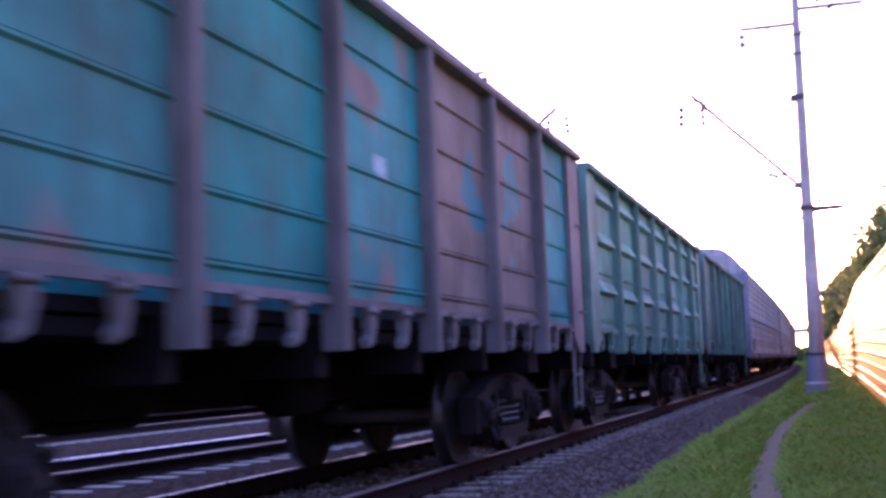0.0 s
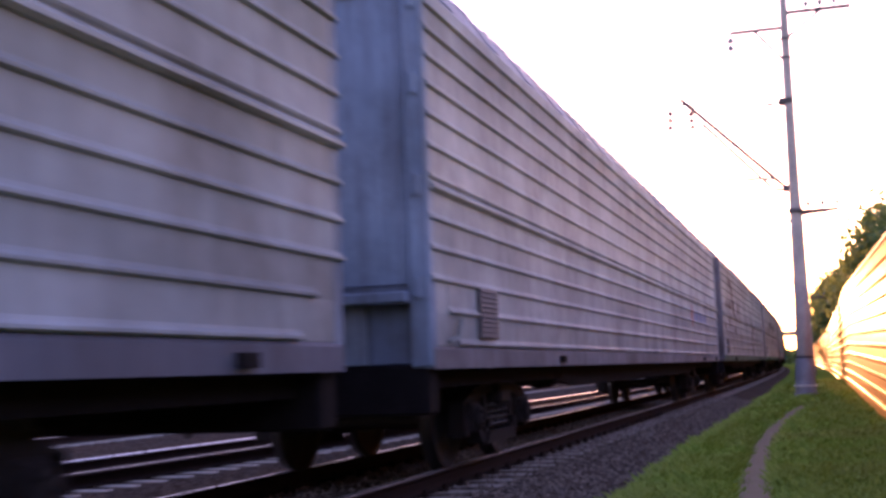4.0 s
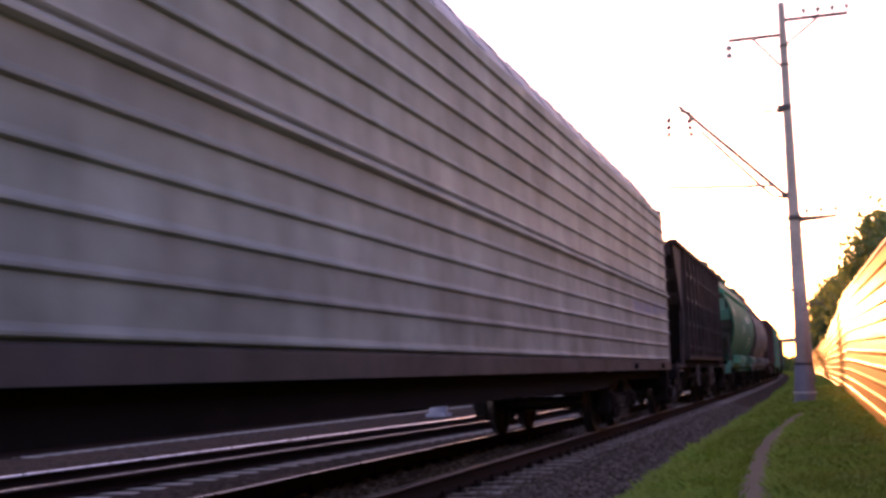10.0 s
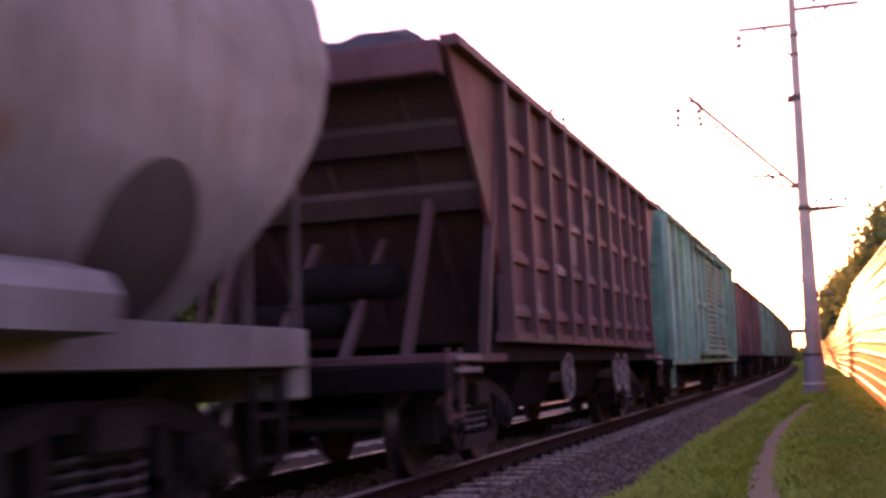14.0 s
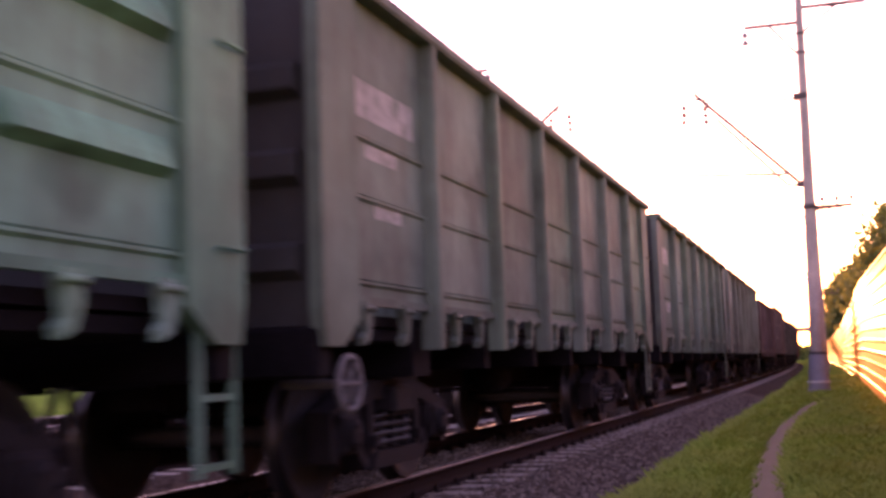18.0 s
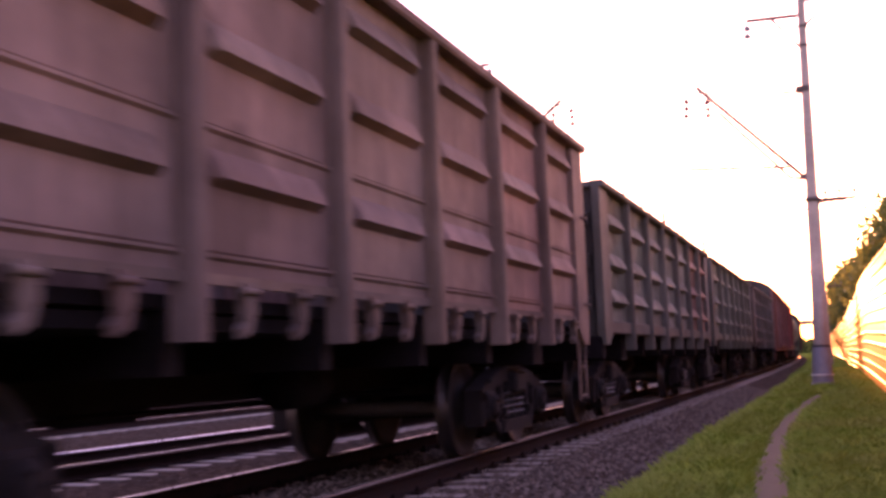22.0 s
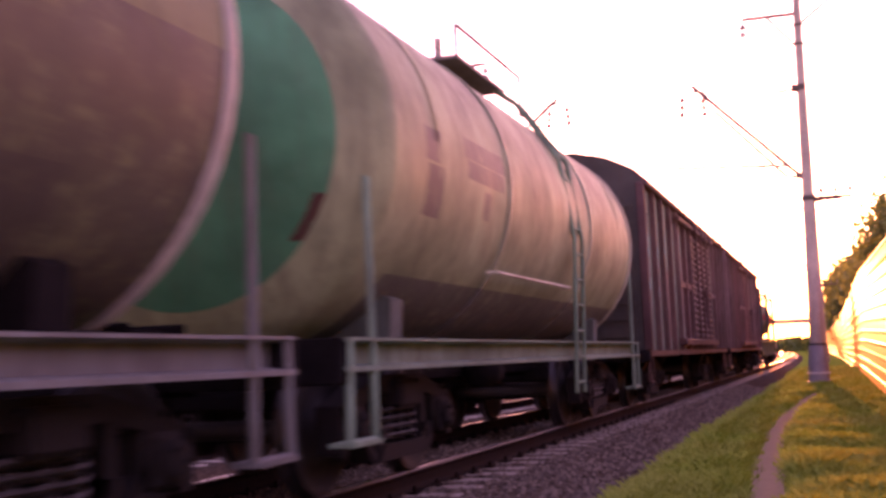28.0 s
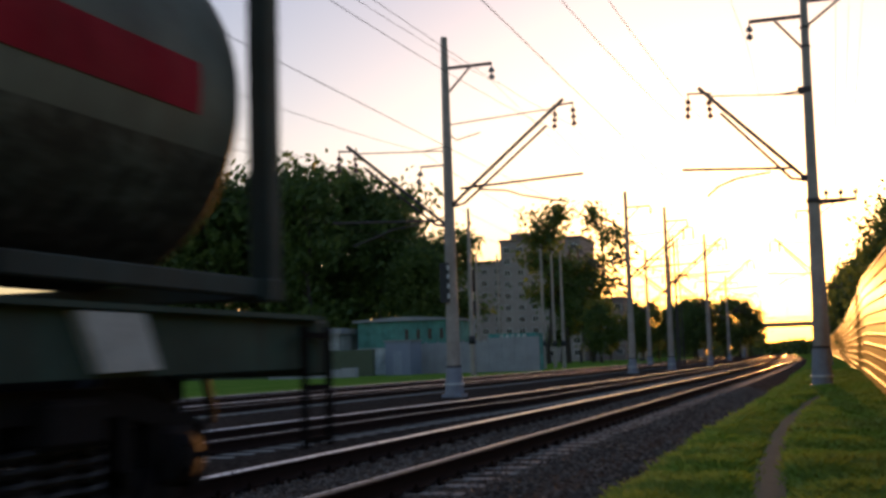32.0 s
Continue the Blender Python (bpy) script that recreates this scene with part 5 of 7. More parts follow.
def rib_hopper(label, middle, body, post, wheel_m, end_m):
    half = 6.6
    w = wagon_of("hopper_wagon", label, middle, half, 4.3)
    n, hb = 10, 4.4
    for s in (-1, 1):
        ys = [-hb + 2 * hb * k / n for k in range(n + 1)]
        for k in range(n):
            me = Mesh()
            prof = [(1.47, 1.26)]
            for z in (1.42, 1.95, 2.52, 3.1):
                prof += [(1.47, z - 0.02), (1.52, z), (1.52, z + 0.07), (1.47, z + 0.14)]
            prof += [(1.47, 3.66)]
            slab_x(me, s, prof, 1.42, ys[k] + 0.045, ys[k + 1] - 0.045)
            part("panel", me, body, w)
        for k, y in enumerate(ys):
            part("post", Mesh().prism([(s * 1.42, y - 0.06), (s * 1.57, y - 0.045), (s * 1.57, y + 0.045), (s * 1.42, y + 0.06)][::s], "z", 1.2, 3.68), post, w)
        rail = Mesh()
        slab_x(rail, s, [(1.58, 3.66), (1.58, 3.74), (1.55, 3.76)], 1.40, -hb - 1.5, hb + 1.5)
        part("top_rail", rail, post, w)
        low = Mesh()
        slab_x(low, s, [(1.55, 1.17), (1.55, 1.26)], 1.40, -hb - 0.1, hb + 0.1)
        part("side_sill", low, post, w)
        for e in (-1, 1):
            # triangular gusset between the top corner and the side
            pts = [(e * (hb + 0.05), 3.66), (e * (hb + 1.5), 3.66), (e * (hb + 0.05), 1.8)]
            part("gusset", Mesh().prism(pts if e < 0 else pts[::-1], "x", s * 1.45 - 0.025, s * 1.45 + 0.025), body, w)
            for xa, ya, za, yb, zb in ((1.45, -0.08, 3.6, 0.68, 1.06), (0.95, 0.55, 2.5, 1.3, 1.06), (0.35, 0.2, 2.2, 1.25, 1.06)):
                part("end_strut", Mesh().prism([(e * (hb + ya) - 0.055, za), (e * (hb + ya) + 0.055, za), (e * (hb + yb) + 0.055, zb), (e * (hb + yb) - 0.055, zb)], "x", s * xa - 0.04, s * xa + 0.04), post, w)
            for z in (0.9, 1.0):
                part("platform_edge", Mesh().box(s * 1.47 - 0.02, s * 1.47 + 0.02, min(e * (hb + 0.9), e * (hb + 1.55)), max(e * (hb + 0.9), e * (hb + 1.55)), z, z + 0.045), wheel_m, w)
            ladder(w, e * (hb + 1.5) - 0.17, s, 0.5, 1.1, 1.42, 2, post)
    for e in (-1, 1):
        me = Mesh()
        a = [(-1.42, e * (hb + 1.46), 3.66), (1.42, e * (hb + 1.46), 3.66), (1.42, e * (hb - 0.9), 1.2), (-1.42, e * (hb - 0.9), 1.2)]
        b = [(x, y - e * 0.08, z) for x, y, z in a]
        f = [(0, 1, 2, 3), (7, 6, 5, 4), (0, 4, 5, 1), (1, 5, 6, 2), (2, 6, 7, 3), (3, 7, 4, 0)]
        me.add(a + b, f if e < 0 else [q[::-1] for q in f])
        for x in (-0.9, 0.0, 0.9):
            me.tube((x, e * (hb + 1.2), 3.45), (x, e * (hb - 0.6), 1.45), 0.06, n=6)
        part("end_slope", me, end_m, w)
        part("end_platform", Mesh().box(-1.45, 1.45, min(e * 4.3, e * 6.15), max(e * 4.3, e * 6.15), 0.98, 1.06, 0.01), post, w)
        part("end_beam", Mesh().box(-1.45, 1.45, min(e * 5.9, e * 6.2), max(e * 5.9, e * 6.2), 0.75, 0.976, 0.02), FRAME, w)
    for e in (-1, 1):
        part("top_beam", Mesh().box(-1.41, 1.41, min(e * (hb + 1.4), e * (hb + 1.56)), max(e * (hb + 1.4), e * (hb + 1.56)), 3.42, 3.72, 0.02), post, w)
        for x, z in ((-0.35, 1.42), (0.2, 1.75)):
            part("air_reservoir", Mesh().lathe([(x - 0.55, 0.0), (x - 0.52, 0.14), (x - 0.45, 0.17), (x + 0.45, 0.17), (x + 0.52, 0.14), (x + 0.55, 0.0)], "x", (0, e * (hb + 0.75), z), 14), FRAME, w)
        for z in (2.6, 3.1):
            ye = e * (hb - 0.9 + 2.36 * (z - 1.2) / 2.46)
            part("end_ledge", Mesh().prism([(ye - e * 0.03, z - 0.2), (ye + e * 0.12, z - 0.03), (ye + e * 0.12, z + 0.03), (ye - e * 0.03, z + 0.08)][::e], "x", -1.4, 1.4), end_m, w)
    for c in (-2.2, 0.6, 2.6):
        for s in (-1, 1):
            part("hopper_chute", Mesh().prism([(s * 0.15, 1.25), (s * 1.4, 1.25), (s * 1.05, 0.5), (s * 0.5, 0.5)][::s], "y", c - 0.8, c + 0.8), FRAME, w)
    part("centre_sill", Mesh().box(-0.2, 0.2, -6.3, 6.3, 0.75, 1.0), FRAME, w)
    for x in (-1.36, 1.36):
        part("side_sill", Mesh().box(x - 0.06, x + 0.06, -5.2, 5.2, 0.98, 1.16, 0.01), FRAME, w)
    for s in (-1, 1):
        for y in (-1.5, 1.75, 2.4):
            wheel = Mesh()
            ring_x(wheel, s * 1.4, y, 0.80, 0.26, 0.032)
            for k in range(3):
                a = k * math.pi / 3 + 0.3
                wheel.tube((s * 1.4, y - 0.26 * math.cos(a), 0.80 - 0.26 * math.sin(a)), (s * 1.4, y + 0.26 * math.cos(a), 0.80 + 0.26 * math.sin(a)), 0.03, n=5)
            wheel.tube((s * 1.1, y, 0.8), (s * 1.46, y, 0.8), 0.06, n=8)
            part("hand_wheel", wheel, wheel_m, w, "spoked hand wheel")
    heap = Mesh()
    rows = []
    for k in range(45):
        y = (hb + 1.36) * (k / 22 - 1)
        row = []
        for i in range(15):
            x = 1.38 * (i / 7 - 1)
            rise = min(1.0, (1 - abs(i / 7 - 1)) * 2.2) * min(1.0, (1 - abs(k / 22 - 1)) * 5)
            row.append((x, y, 3.6 + rise * (0.62 + 0.22 * noise.noise(Vector((x * 1.1, y * 0.6, middle))) + 0.12 * noise.noise(Vector((x * 4, y * 4, middle))))))
        rows.append(row)
    heap.sheet(rows)
    load = thing("coal_load", "heaped dark lumpy coal filling an open hopper wagon", "coal", heap, COAL, group="coal in the hoppers")
    TRAIN.append((load, middle))
    return w


# ---- covered grain hoppers
def grain_hopper(label, middle, body, frame_m, roof_m, end_m, g_ledge=None):
    half = 6.35
    w = wagon_of("grain_hopper_wagon", label, middle, half, 4.75)
    prof = [(1.14, 1.2), (1.38, 1.55), (1.54, 1.95), (1.61, 2.35), (1.58, 2.8), (1.46, 3.22), (1.30, 3.52)]
    top = 6.5
    def half_at(z):
        return float(np.interp(z, [1.2, 1.8, 2.2, 2.55, 2.9, 3.2, 3.52], [5.2, 5.75, 6.05, 6.25, 6.4, 6.48, 6.5]))
    for s in (-1, 1):
        me = Mesh()
        fine = []
        for (xa, za), (xb, zb) in zip(prof, prof[1:]):
            for k in range(3):
                fine.append((xa + (xb - xa) * k / 3, za + (zb - za) * k / 3))
        fine.append(prof[-1])
        outer = [[(s * x, y, z) for y in (-half_at(z), 0.0, half_at(z))] for x, z in fine]
        inner = [[(s * (x - 0.05), y, z) for y in (-half_at(z), 0.0, half_at(z))] for x, z in fine]
        me.sheet(outer if s < 0 else [r[::-1] for r in outer], True)
        me.sheet(inner if s > 0 else [r[::-1] for r in inner], True)
        for e in (0, 2):
            strip_ = [[r[e], q[e]] for r, q in zip(outer, inner)]
            me.sheet(strip_ if (s > 0) == (e == 0) else strip_[::-1])
        part("side_wall", me, body, w)
        eave = Mesh()
        slab_x(eave, s, [(1.33, 3.50), (1.37, 3.53), (1.37, 3.60), (1.33, 3.63)], 1.2, -top - 0.05, top + 0.05)
        part("eave", eave, body, w)
        sill = Mesh()
        slab_x(sill, s, [(1.40, 0.97), (1.44, 0.98), (1.44, 1.19), (1.40, 1.2)], 1.32, -half + 0.1, half - 0.1)
        part("side_sill", sill, frame_m, w)
        for y in (-3.9, 2.62):
            part("side_box", Mesh().prism([(s * 1.44, 1.10), (s * 1.70, 1.12), (s * 1.72, 1.27), (s * 1.66, 1.36), (s * 1.44, 1.42)][::s], "y", y - 1.35, y + 1.35), frame_m, w)
        part("side_pipe", Mesh().pipe([(s * 1.42, -4.4, 0.86), (s * 1.42, 2.94, 0.86)], 0.03).pipe([(s * 1.42, -4.4, 0.86), (s * 1.42, -4.4, 1.0)], 0.03), frame_m, w)
        for e in (-1, 1):
            ladder(w, e * (half - 0.5) - 0.17, s, 0.42, 1.0, 1.36, 3, FRAME)
            rail = Mesh()
            rail.pipe([(s * 1.38, e * (half - 0.12), 1.15), (s * 1.38, e * (half - 0.12), 2.05), (s * 1.3, e * (half - 0.12), 2.12), (s * 0.3, e * (half - 0.12), 2.12)], 0.028, 6)
            rail.pipe([(s * 1.38, e * (half - 0.72), 1.2), (s * 1.38, e * (half - 0.72), 2.0), (s * 1.38, e * (half - 0.12), 2.05)], 0.025, 6)
            part("platform_rail", rail, end_m, w)
    rf = Mesh()
    arc = [(1.30, 3.62), (1.08, 4.02), (0.75, 4.28), (0.3, 4.42), (-0.3, 4.42), (-0.75, 4.28), (-1.08, 4.02), (-1.30, 3.62)]
    rf.prism(arc, "y", -top, top)
    part("roof", rf, roof_m, w)
    for y in (-4.4, -1.5, 1.5, 4.4):
        hatch = Mesh().box(-0.5, 0.5, y - 0.62, y + 0.62, 4.3, 4.64, 0.02).box(-0.7, 0.7, y - 0.72, y + 0.72, 4.644, 4.76, 0.02)
        part("roof_hatch", hatch, roof_m, w)
    part("roof_walk", Mesh().box(0.62, 0.98, -top, top, 4.2, 4.24), frame_m, w)
    for e in (-1, 1):
        me = Mesh()
        ring = [(x, z) for x, z in prof] + [(1.08, 3.98), (0.75, 4.24), (0.0, 4.38)]
        ring = ring + [(-x, z) for x, z in ring[-2::-1]]
        def yy(z):
            return e * (half_at(min(z, 3.52)) - 0.06)
        fan = [(x, yy(z), z) for x, z in ring]
        me.add(fan, [tuple(range(len(fan)))[::e]])
        fan2 = [(x, y - e * 0.06, z) for x, y, z in fan]
        me.add(fan2, [tuple(range(len(fan)))[::-e]])
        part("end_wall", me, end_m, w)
        for z in (2.95, 3.3, 3.66):
            xh = float(np.interp(z, [p[1] for p in prof] + [3.98], [p[0] for p in prof] + [1.08]))
            ye = yy(min(z, 3.5))
            part("end_ledge", Mesh().prism([(yy(z - 0.36) - e * 0.02, z - 0.36), (ye + e * 0.055, z - 0.03), (ye + e * 0.06, z), (ye - e * 0.02, z + 0.01)][::e], "x", -xh + 0.06, xh - 0.06), g_ledge or end_m, w)
        part("end_platform", Mesh().box(-1.4, 1.4, min(e * 5.1, e * half), max(e * 5.1, e * half), 1.0, 1.08, 0.01), frame_m, w)
        part("end_beam", Mesh().box(-1.4, 1.4, min(e * (half - 0.25), e * half), max(e * (half - 0.25), e * half), 0.78, 0.996, 0.02), frame_m, w)
        part("equipment_box", Mesh().box(-0.7, 0.7, min(e * 5.6, e * 6.1), max(e * 5.6, e * 6.1), 1.084, 1.7, 0.03), FRAME, w)
    if g_ledge:
        wheel = ring_x(Mesh(), 1.48, half - 0.3, 1.0, 0.2, 0.022).tube((1.48, half - 0.5, 1.0), (1.48, half - 0.1, 1.0), 0.015, n=5)
        part("hand_wheel", wheel.tube((1.4, half - 0.3, 1.0), (1.49, half - 0.3, 1.0), 0.03, n=8), GREY_WHEEL, w, "pale hand brake wheel")
    for c in (-2.0, 2.0):
        part("hopper_chute", Mesh().prism([(-1.1, 1.2), (1.1, 1.2), (0.6, 0.55), (-0.6, 0.55)], "y", c - 1.6, c + 1.6), FRAME, w)
    part("centre_sill", Mesh().box(-0.2, 0.2, -6.35, 6.35, 0.75, 0.99), FRAME, w)
    return w


# ---- boxcars
def boxcar(label, middle, half, body, post, roof_m, door, bays, eaves=3.78, end_m=None):
    """bays: (width, kind) from the leading end on; kind p plain panel, f framed panel, c corrugated door leaf."""
    w = wagon_of("boxcar_wagon", label, middle, half, half - 2.45)
    total = sum(b[0] for b in bays)
    xs, z0 = 1.46, 0.97
    for s in (-1, 1):
        y = -half * 1.0
        for k, (wd, kind) in enumerate(bays):
            wd = wd * 2 * half / total
            y0, y1 = y + 0.04, y + wd - 0.04
            me = Mesh()
            mat = body
            if kind == "c":
                mat = door
                prof = [(xs + 0.03, 1.2)]
                n = 17
                for j in range(n):
                    z = 1.22 + (eaves - 0.35 - 1.22) * j / n
                    dz = (eaves - 0.35 - 1.22) / n
                    prof += [(xs + 0.03, z), (xs + 0.085, z + dz * 0.28), (xs + 0.085, z + dz * 0.5), (xs + 0.03, z + dz * 0.82)]
                prof += [(xs + 0.03, eaves - 0.3)]
                slab_x(me, s, prof, 1.42, y0, y1)
                part("door_leaf", me, mat, w)
            else:
                slab_x(me, s, [(xs, z0), (xs, eaves - 0.02)], 1.41, y0, y1)
                sheet = part("panel", me, mat, w)
                for j in range(9):
                    z = 1.19 + j * 0.26
                    if kind == "p" or j % 2 == 0:
                        part("rib", bump_rib(Mesh(), s, xs, y0 + 0.14, y1 - 0.14, z, z + 0.06, 0.03, 0.04, 6, 4), mat, sheet)
                if kind == "f":
                    for z in (1.03, 2.22):
                        part("cross_bar", slab_x(Mesh(), s, [(xs + 0.065, z), (xs + 0.065, z + 0.115)], xs, y0, y1), post, w)
            y += wd
            if k < len(bays) - 1:
                heavy = kind != "c" or bays[k + 1][1] != "c"
                d = 0.085 if heavy else 0.12
                pts = [(s * 1.42, y - 0.07), (s * (xs + d), y - 0.045), (s * (xs + d), y + 0.045), (s * 1.42, y + 0.07)]
                part("post", Mesh().prism(pts[::s], "z", z0, eaves - 0.03), post, w)
        for e in (-1, 1):
            part("corner_post", Mesh().box(min(s * 1.40, s * 1.53), max(s * 1.40, s * 1.53), e * half - 0.07, e * half + 0.05, z0, eaves - 0.02, 0.015), post, w)
        ev = Mesh()
        slab_x(ev, s, [(1.55, eaves - 0.08), (1.58, eaves - 0.06), (1.58, eaves + 0.02), (1.52, eaves + 0.05)], 1.38, -half - 0.02, half + 0.02)
        part("eave", ev, post, w)
        sl = Mesh()
        slab_x(sl, s, [(1.50, 0.87), (1.50, 0.965)], 1.38, -half, half)
        part("side_sill", sl, post, w)
        # door track, rollers and latch
        ys = -half
        span = []
        for wd, kind in bays:
            wd = wd * 2 * half / total
            if kind == "c":
                span += [ys, ys + wd]
            ys += wd
        a, b = min(span), max(span)
        tr = Mesh()
        slab_x(tr, s, [(1.62, 1.06), (1.62, 1.16), (1.54, 1.19)], 1.46, a - 2.2, b + 0.35)
        slab_x(tr, s, [(1.60, eaves - 0.26), (1.60, eaves - 0.19)], 1.46, a - 2.2, b + 0.35)
        part("door_track", tr, post, w)
        for yy in (a + 0.3, (a + b) / 2 - 0.3, (a + b) / 2 + 0.3, b - 0.3):
            part("roller", Mesh().box(min(s * 1.56, s * 1.66), max(s * 1.56, s * 1.66), yy - 0.1, yy + 0.1, eaves - 0.3, eaves - 0.14, 0.02), post, w)
        part("door_latch", Mesh().box(min(s * 1.58, s * 1.68), max(s * 1.58, s * 1.68), (a + b) / 2 - 0.1, (a + b) / 2 + 0.16, 2.12, 2.3, 0.02).pipe([(s * 1.62, (a + b) / 2, 2.1), (s * 1.62, (a + b) / 2, 1.5)], 0.03), post, w)
        for e in (-1, 1):
            step = Mesh().pipe([(s * 1.44, e * (half - 0.1), 0.9), (s * 1.44, e * (half - 0.1), 0.45), (s * 1.44, e * (half - 0.5), 0.45), (s * 1.44, e * (half - 0.5), 0.9)], 0.022, 5)
            part("foot_step", step, post, w)
    rf = Mesh()
    arc = [(1.52, eaves + 0.03), (1.30, eaves + 0.26), (0.9, eaves + 0.46), (0.4, eaves + 0.57), (-0.4, eaves + 0.57), (-0.9, eaves + 0.46), (-1.30, eaves + 0.26), (-1.52, eaves + 0.03)]
    rf.prism(arc, "y", -half + 0.03, half - 0.03)
    for k in range(14):
        yy = -half + 0.5 + (2 * half - 1.0) * k / 13
        for (xa, za), (xb, zb) in zip(arc, arc[1:]):
            rf.tube((xa, yy, za + 0.01), (xb, yy, zb + 0.01), 0.025, n=5, caps=False)
    part("roof", rf, roof_m, w)
    for e in (-1, 1):
        wall = Mesh()
        ring = [(-1.40, 0.98), (1.40, 0.98)] + [(x * 0.97, z) for x, z in arc]
        wall.prism(ring, "y", e * half - 0.03, e * half + 0.03)
        wall = part("end_wall", wall, end_m or body, w)
        for j in range(9):
            z = 1.2 + j * 0.27
            part("rib", Mesh().box(-1.3, 1.3, min(e * (half + 0.03), e * (half + 0.065)), max(e * (half + 0.03), e * (half + 0.065)), z, z + 0.035), end_m or body, wall)
        for x in (-0.5, 0.5):
            part("end_post", Mesh().box(x - 0.07, x + 0.07, min(e * (half + 0.03), e * (half + 0.13)), max(e * (half + 0.03), e * (half + 0.13)), 0.98, eaves + 0.3), post, w)
        part("end_beam", Mesh().box(-1.48, 1.48, e * half - 0.12, e * half + 0.1, 0.78, 0.964, 0.02), FRAME, w)
    part("centre_sill", Mesh().box(-0.2, 0.2, -half + 0.1, half - 0.1, 0.72, 0.96), FRAME, w)
    part("floor", Mesh().box(-1.36, 1.36, -half + 0.12, half - 0.12, 0.965, 1.03), FRAME, w)
    return w


# ---- tank wagons
def tank_wagon(label, middle, shell, near_cap, frame_m, extra, yl0=1.4, cap=1.53, collar=0.0, saddle_m=None):
    half = 5.75
    w = wagon_of("tank_wagon", label, middle, half, 3.9)
    r, zc, L, deep = 1.53, 2.56, 5.5, 0.65
    seam = L - deep
    def dome(r0, r1):
        turns = [math.acos(max(-1.0, min(1.0, q / r))) for q in (r0, r1)]
        return [(seam + deep * math.sin(a), r * math.cos(a)) for a in (turns[0] + (turns[1] - turns[0]) * k / 9 for k in range(10))]
    near = -seam + collar
    part("tank_shell", Mesh().lathe([(near + (seam - near) * k / 8, r) for k in range(9)], "y", (0, 0, zc), 48), shell, w)
    if collar:
        part("tank_collar", Mesh().lathe([(-seam, r), (near, r)], "y", (0, 0, zc), 48), near_cap, w)
    if cap < r:
        part("tank_knuckle", Mesh().lathe([(-y, q) for y, q in dome(r, cap)][::-1], "y", (0, 0, zc), 48), shell, w)
    part("tank_end", Mesh().lathe([(-y, q) for y, q in dome(cap, 0.0)][::-1], "y", (0, 0, zc), 48), near_cap, w)
    part("tank_end", Mesh().lathe(dome(r, 0.0), "y", (0, 0, zc), 48), shell, w)
    for y in (-1.9, 1.9, seam):
        part("weld_band", Mesh().lathe([(y - 0.045, r), (y - 0.045, r + 0.02), (y + 0.045, r + 0.02), (y + 0.045, r)], "y", (0, 0, zc), 48), extra if abs(y) > 4 else shell, w)
    for y in (-3.95, 3.95):
        band = Mesh()
        prev = None
        for k in range(25):
            a = math.pi * (0.02 + 0.96 * k / 24)
            p = (math.cos(a) * (r + 0.015), zc + math.sin(a) * (r + 0.015))
            if prev:
                band.add([(prev[0], y - 0.05, prev[1]), (prev[0], y + 0.05, prev[1]), (p[0], y + 0.05, p[1]), (p[0], y - 0.05, p[1])], [(0, 1, 2, 3)], True)
                band.add([(prev[0] * 0.99, y - 0.05, prev[1] - 0.012), (prev[0] * 0.99, y + 0.05, prev[1] - 0.012), (p[0] * 0.99, y + 0.05, p[1] - 0.012), (p[0] * 0.99, y - 0.05, p[1] - 0.012)], [(3, 2, 1, 0)], True)
            prev = p
        part("tank_strap", band, shell, w)
        for s in (-1, 1):
            saddle = Mesh().prism([(s * 0.6, 1.1), (s * 1.1, 1.1), (s * 1.12, 1.42), (s * 1.04, 1.46), (s * 0.9, 1.34), (s * 0.6, 1.2)][::s], "y", y - 0.13, y + 0.13)
            part("saddle", saddle, saddle_m or FRAME, w)
    for s in (-1, 1):
        q = [(s * 1.30, 0.88), (s * 1.45, 0.88), (s * 1.45, 0.91), (s * 1.33, 0.93), (s * 1.33, 1.06), (s * 1.45, 1.08), (s * 1.45, 1.10), (s * 1.30, 1.10)]
        m2 = Mesh().prism(q[::s], "y", -half + 0.08, half - 0.08)
        part("side_sill", m2, frame_m, w)
        for yl in (yl0,):
            la = Mesh()
            for e in (0, 0.42):
                la.pipe([(s * 1.5, yl + e, 0.5), (s * 1.56, yl + e, 2.3), (s * 1.42, yl + e, 3.25), (s * 0.9, yl + e, 4.0), (s * 0.55, yl + e, 4.25)], 0.028, 6)
            for k in range(12):
                z = 0.62 + k * 0.3
                x = np.interp(z, [0.5, 2.3, 3.25, 4.0], [1.5, 1.56, 1.42, 0.9])
                la.tube((s * x, yl, z), (s * x, yl + 0.42, z), 0.02, n=5)
            part("ladder", la, frame_m, w)
        for e in (-1, 1):
            st = Mesh()
            st.pipe([(s * 1.42, e * (half - 0.15), 1.1), (s * 1.42, e * (half - 0.12), 0.42), (s * 1.42, e * (half - 0.55), 0.42), (s * 1.42, e * (half - 0.52), 2.2)], 0.03, 6)
            st.box(min(s * 1.28, s * 1.46), max(s * 1.28, s * 1.46), min(e * (half - 0.58), e * (half - 0.1)), max(e * (half - 0.58), e * (half - 0.1)), 0.40, 0.43)
            part("foot_step", st, frame_m, w)
    for s in (-1, 1):
        part("hand_rail", Mesh().pipe([(s * 1.36, yl0 - 3.0, 1.72), (s * 1.46, yl0 - 3.0, 1.72), (s * 1.46, yl0 + 0.1, 1.72), (s * 1.36, yl0 + 0.1, 1.72)], 0.02, 5), extra, w)
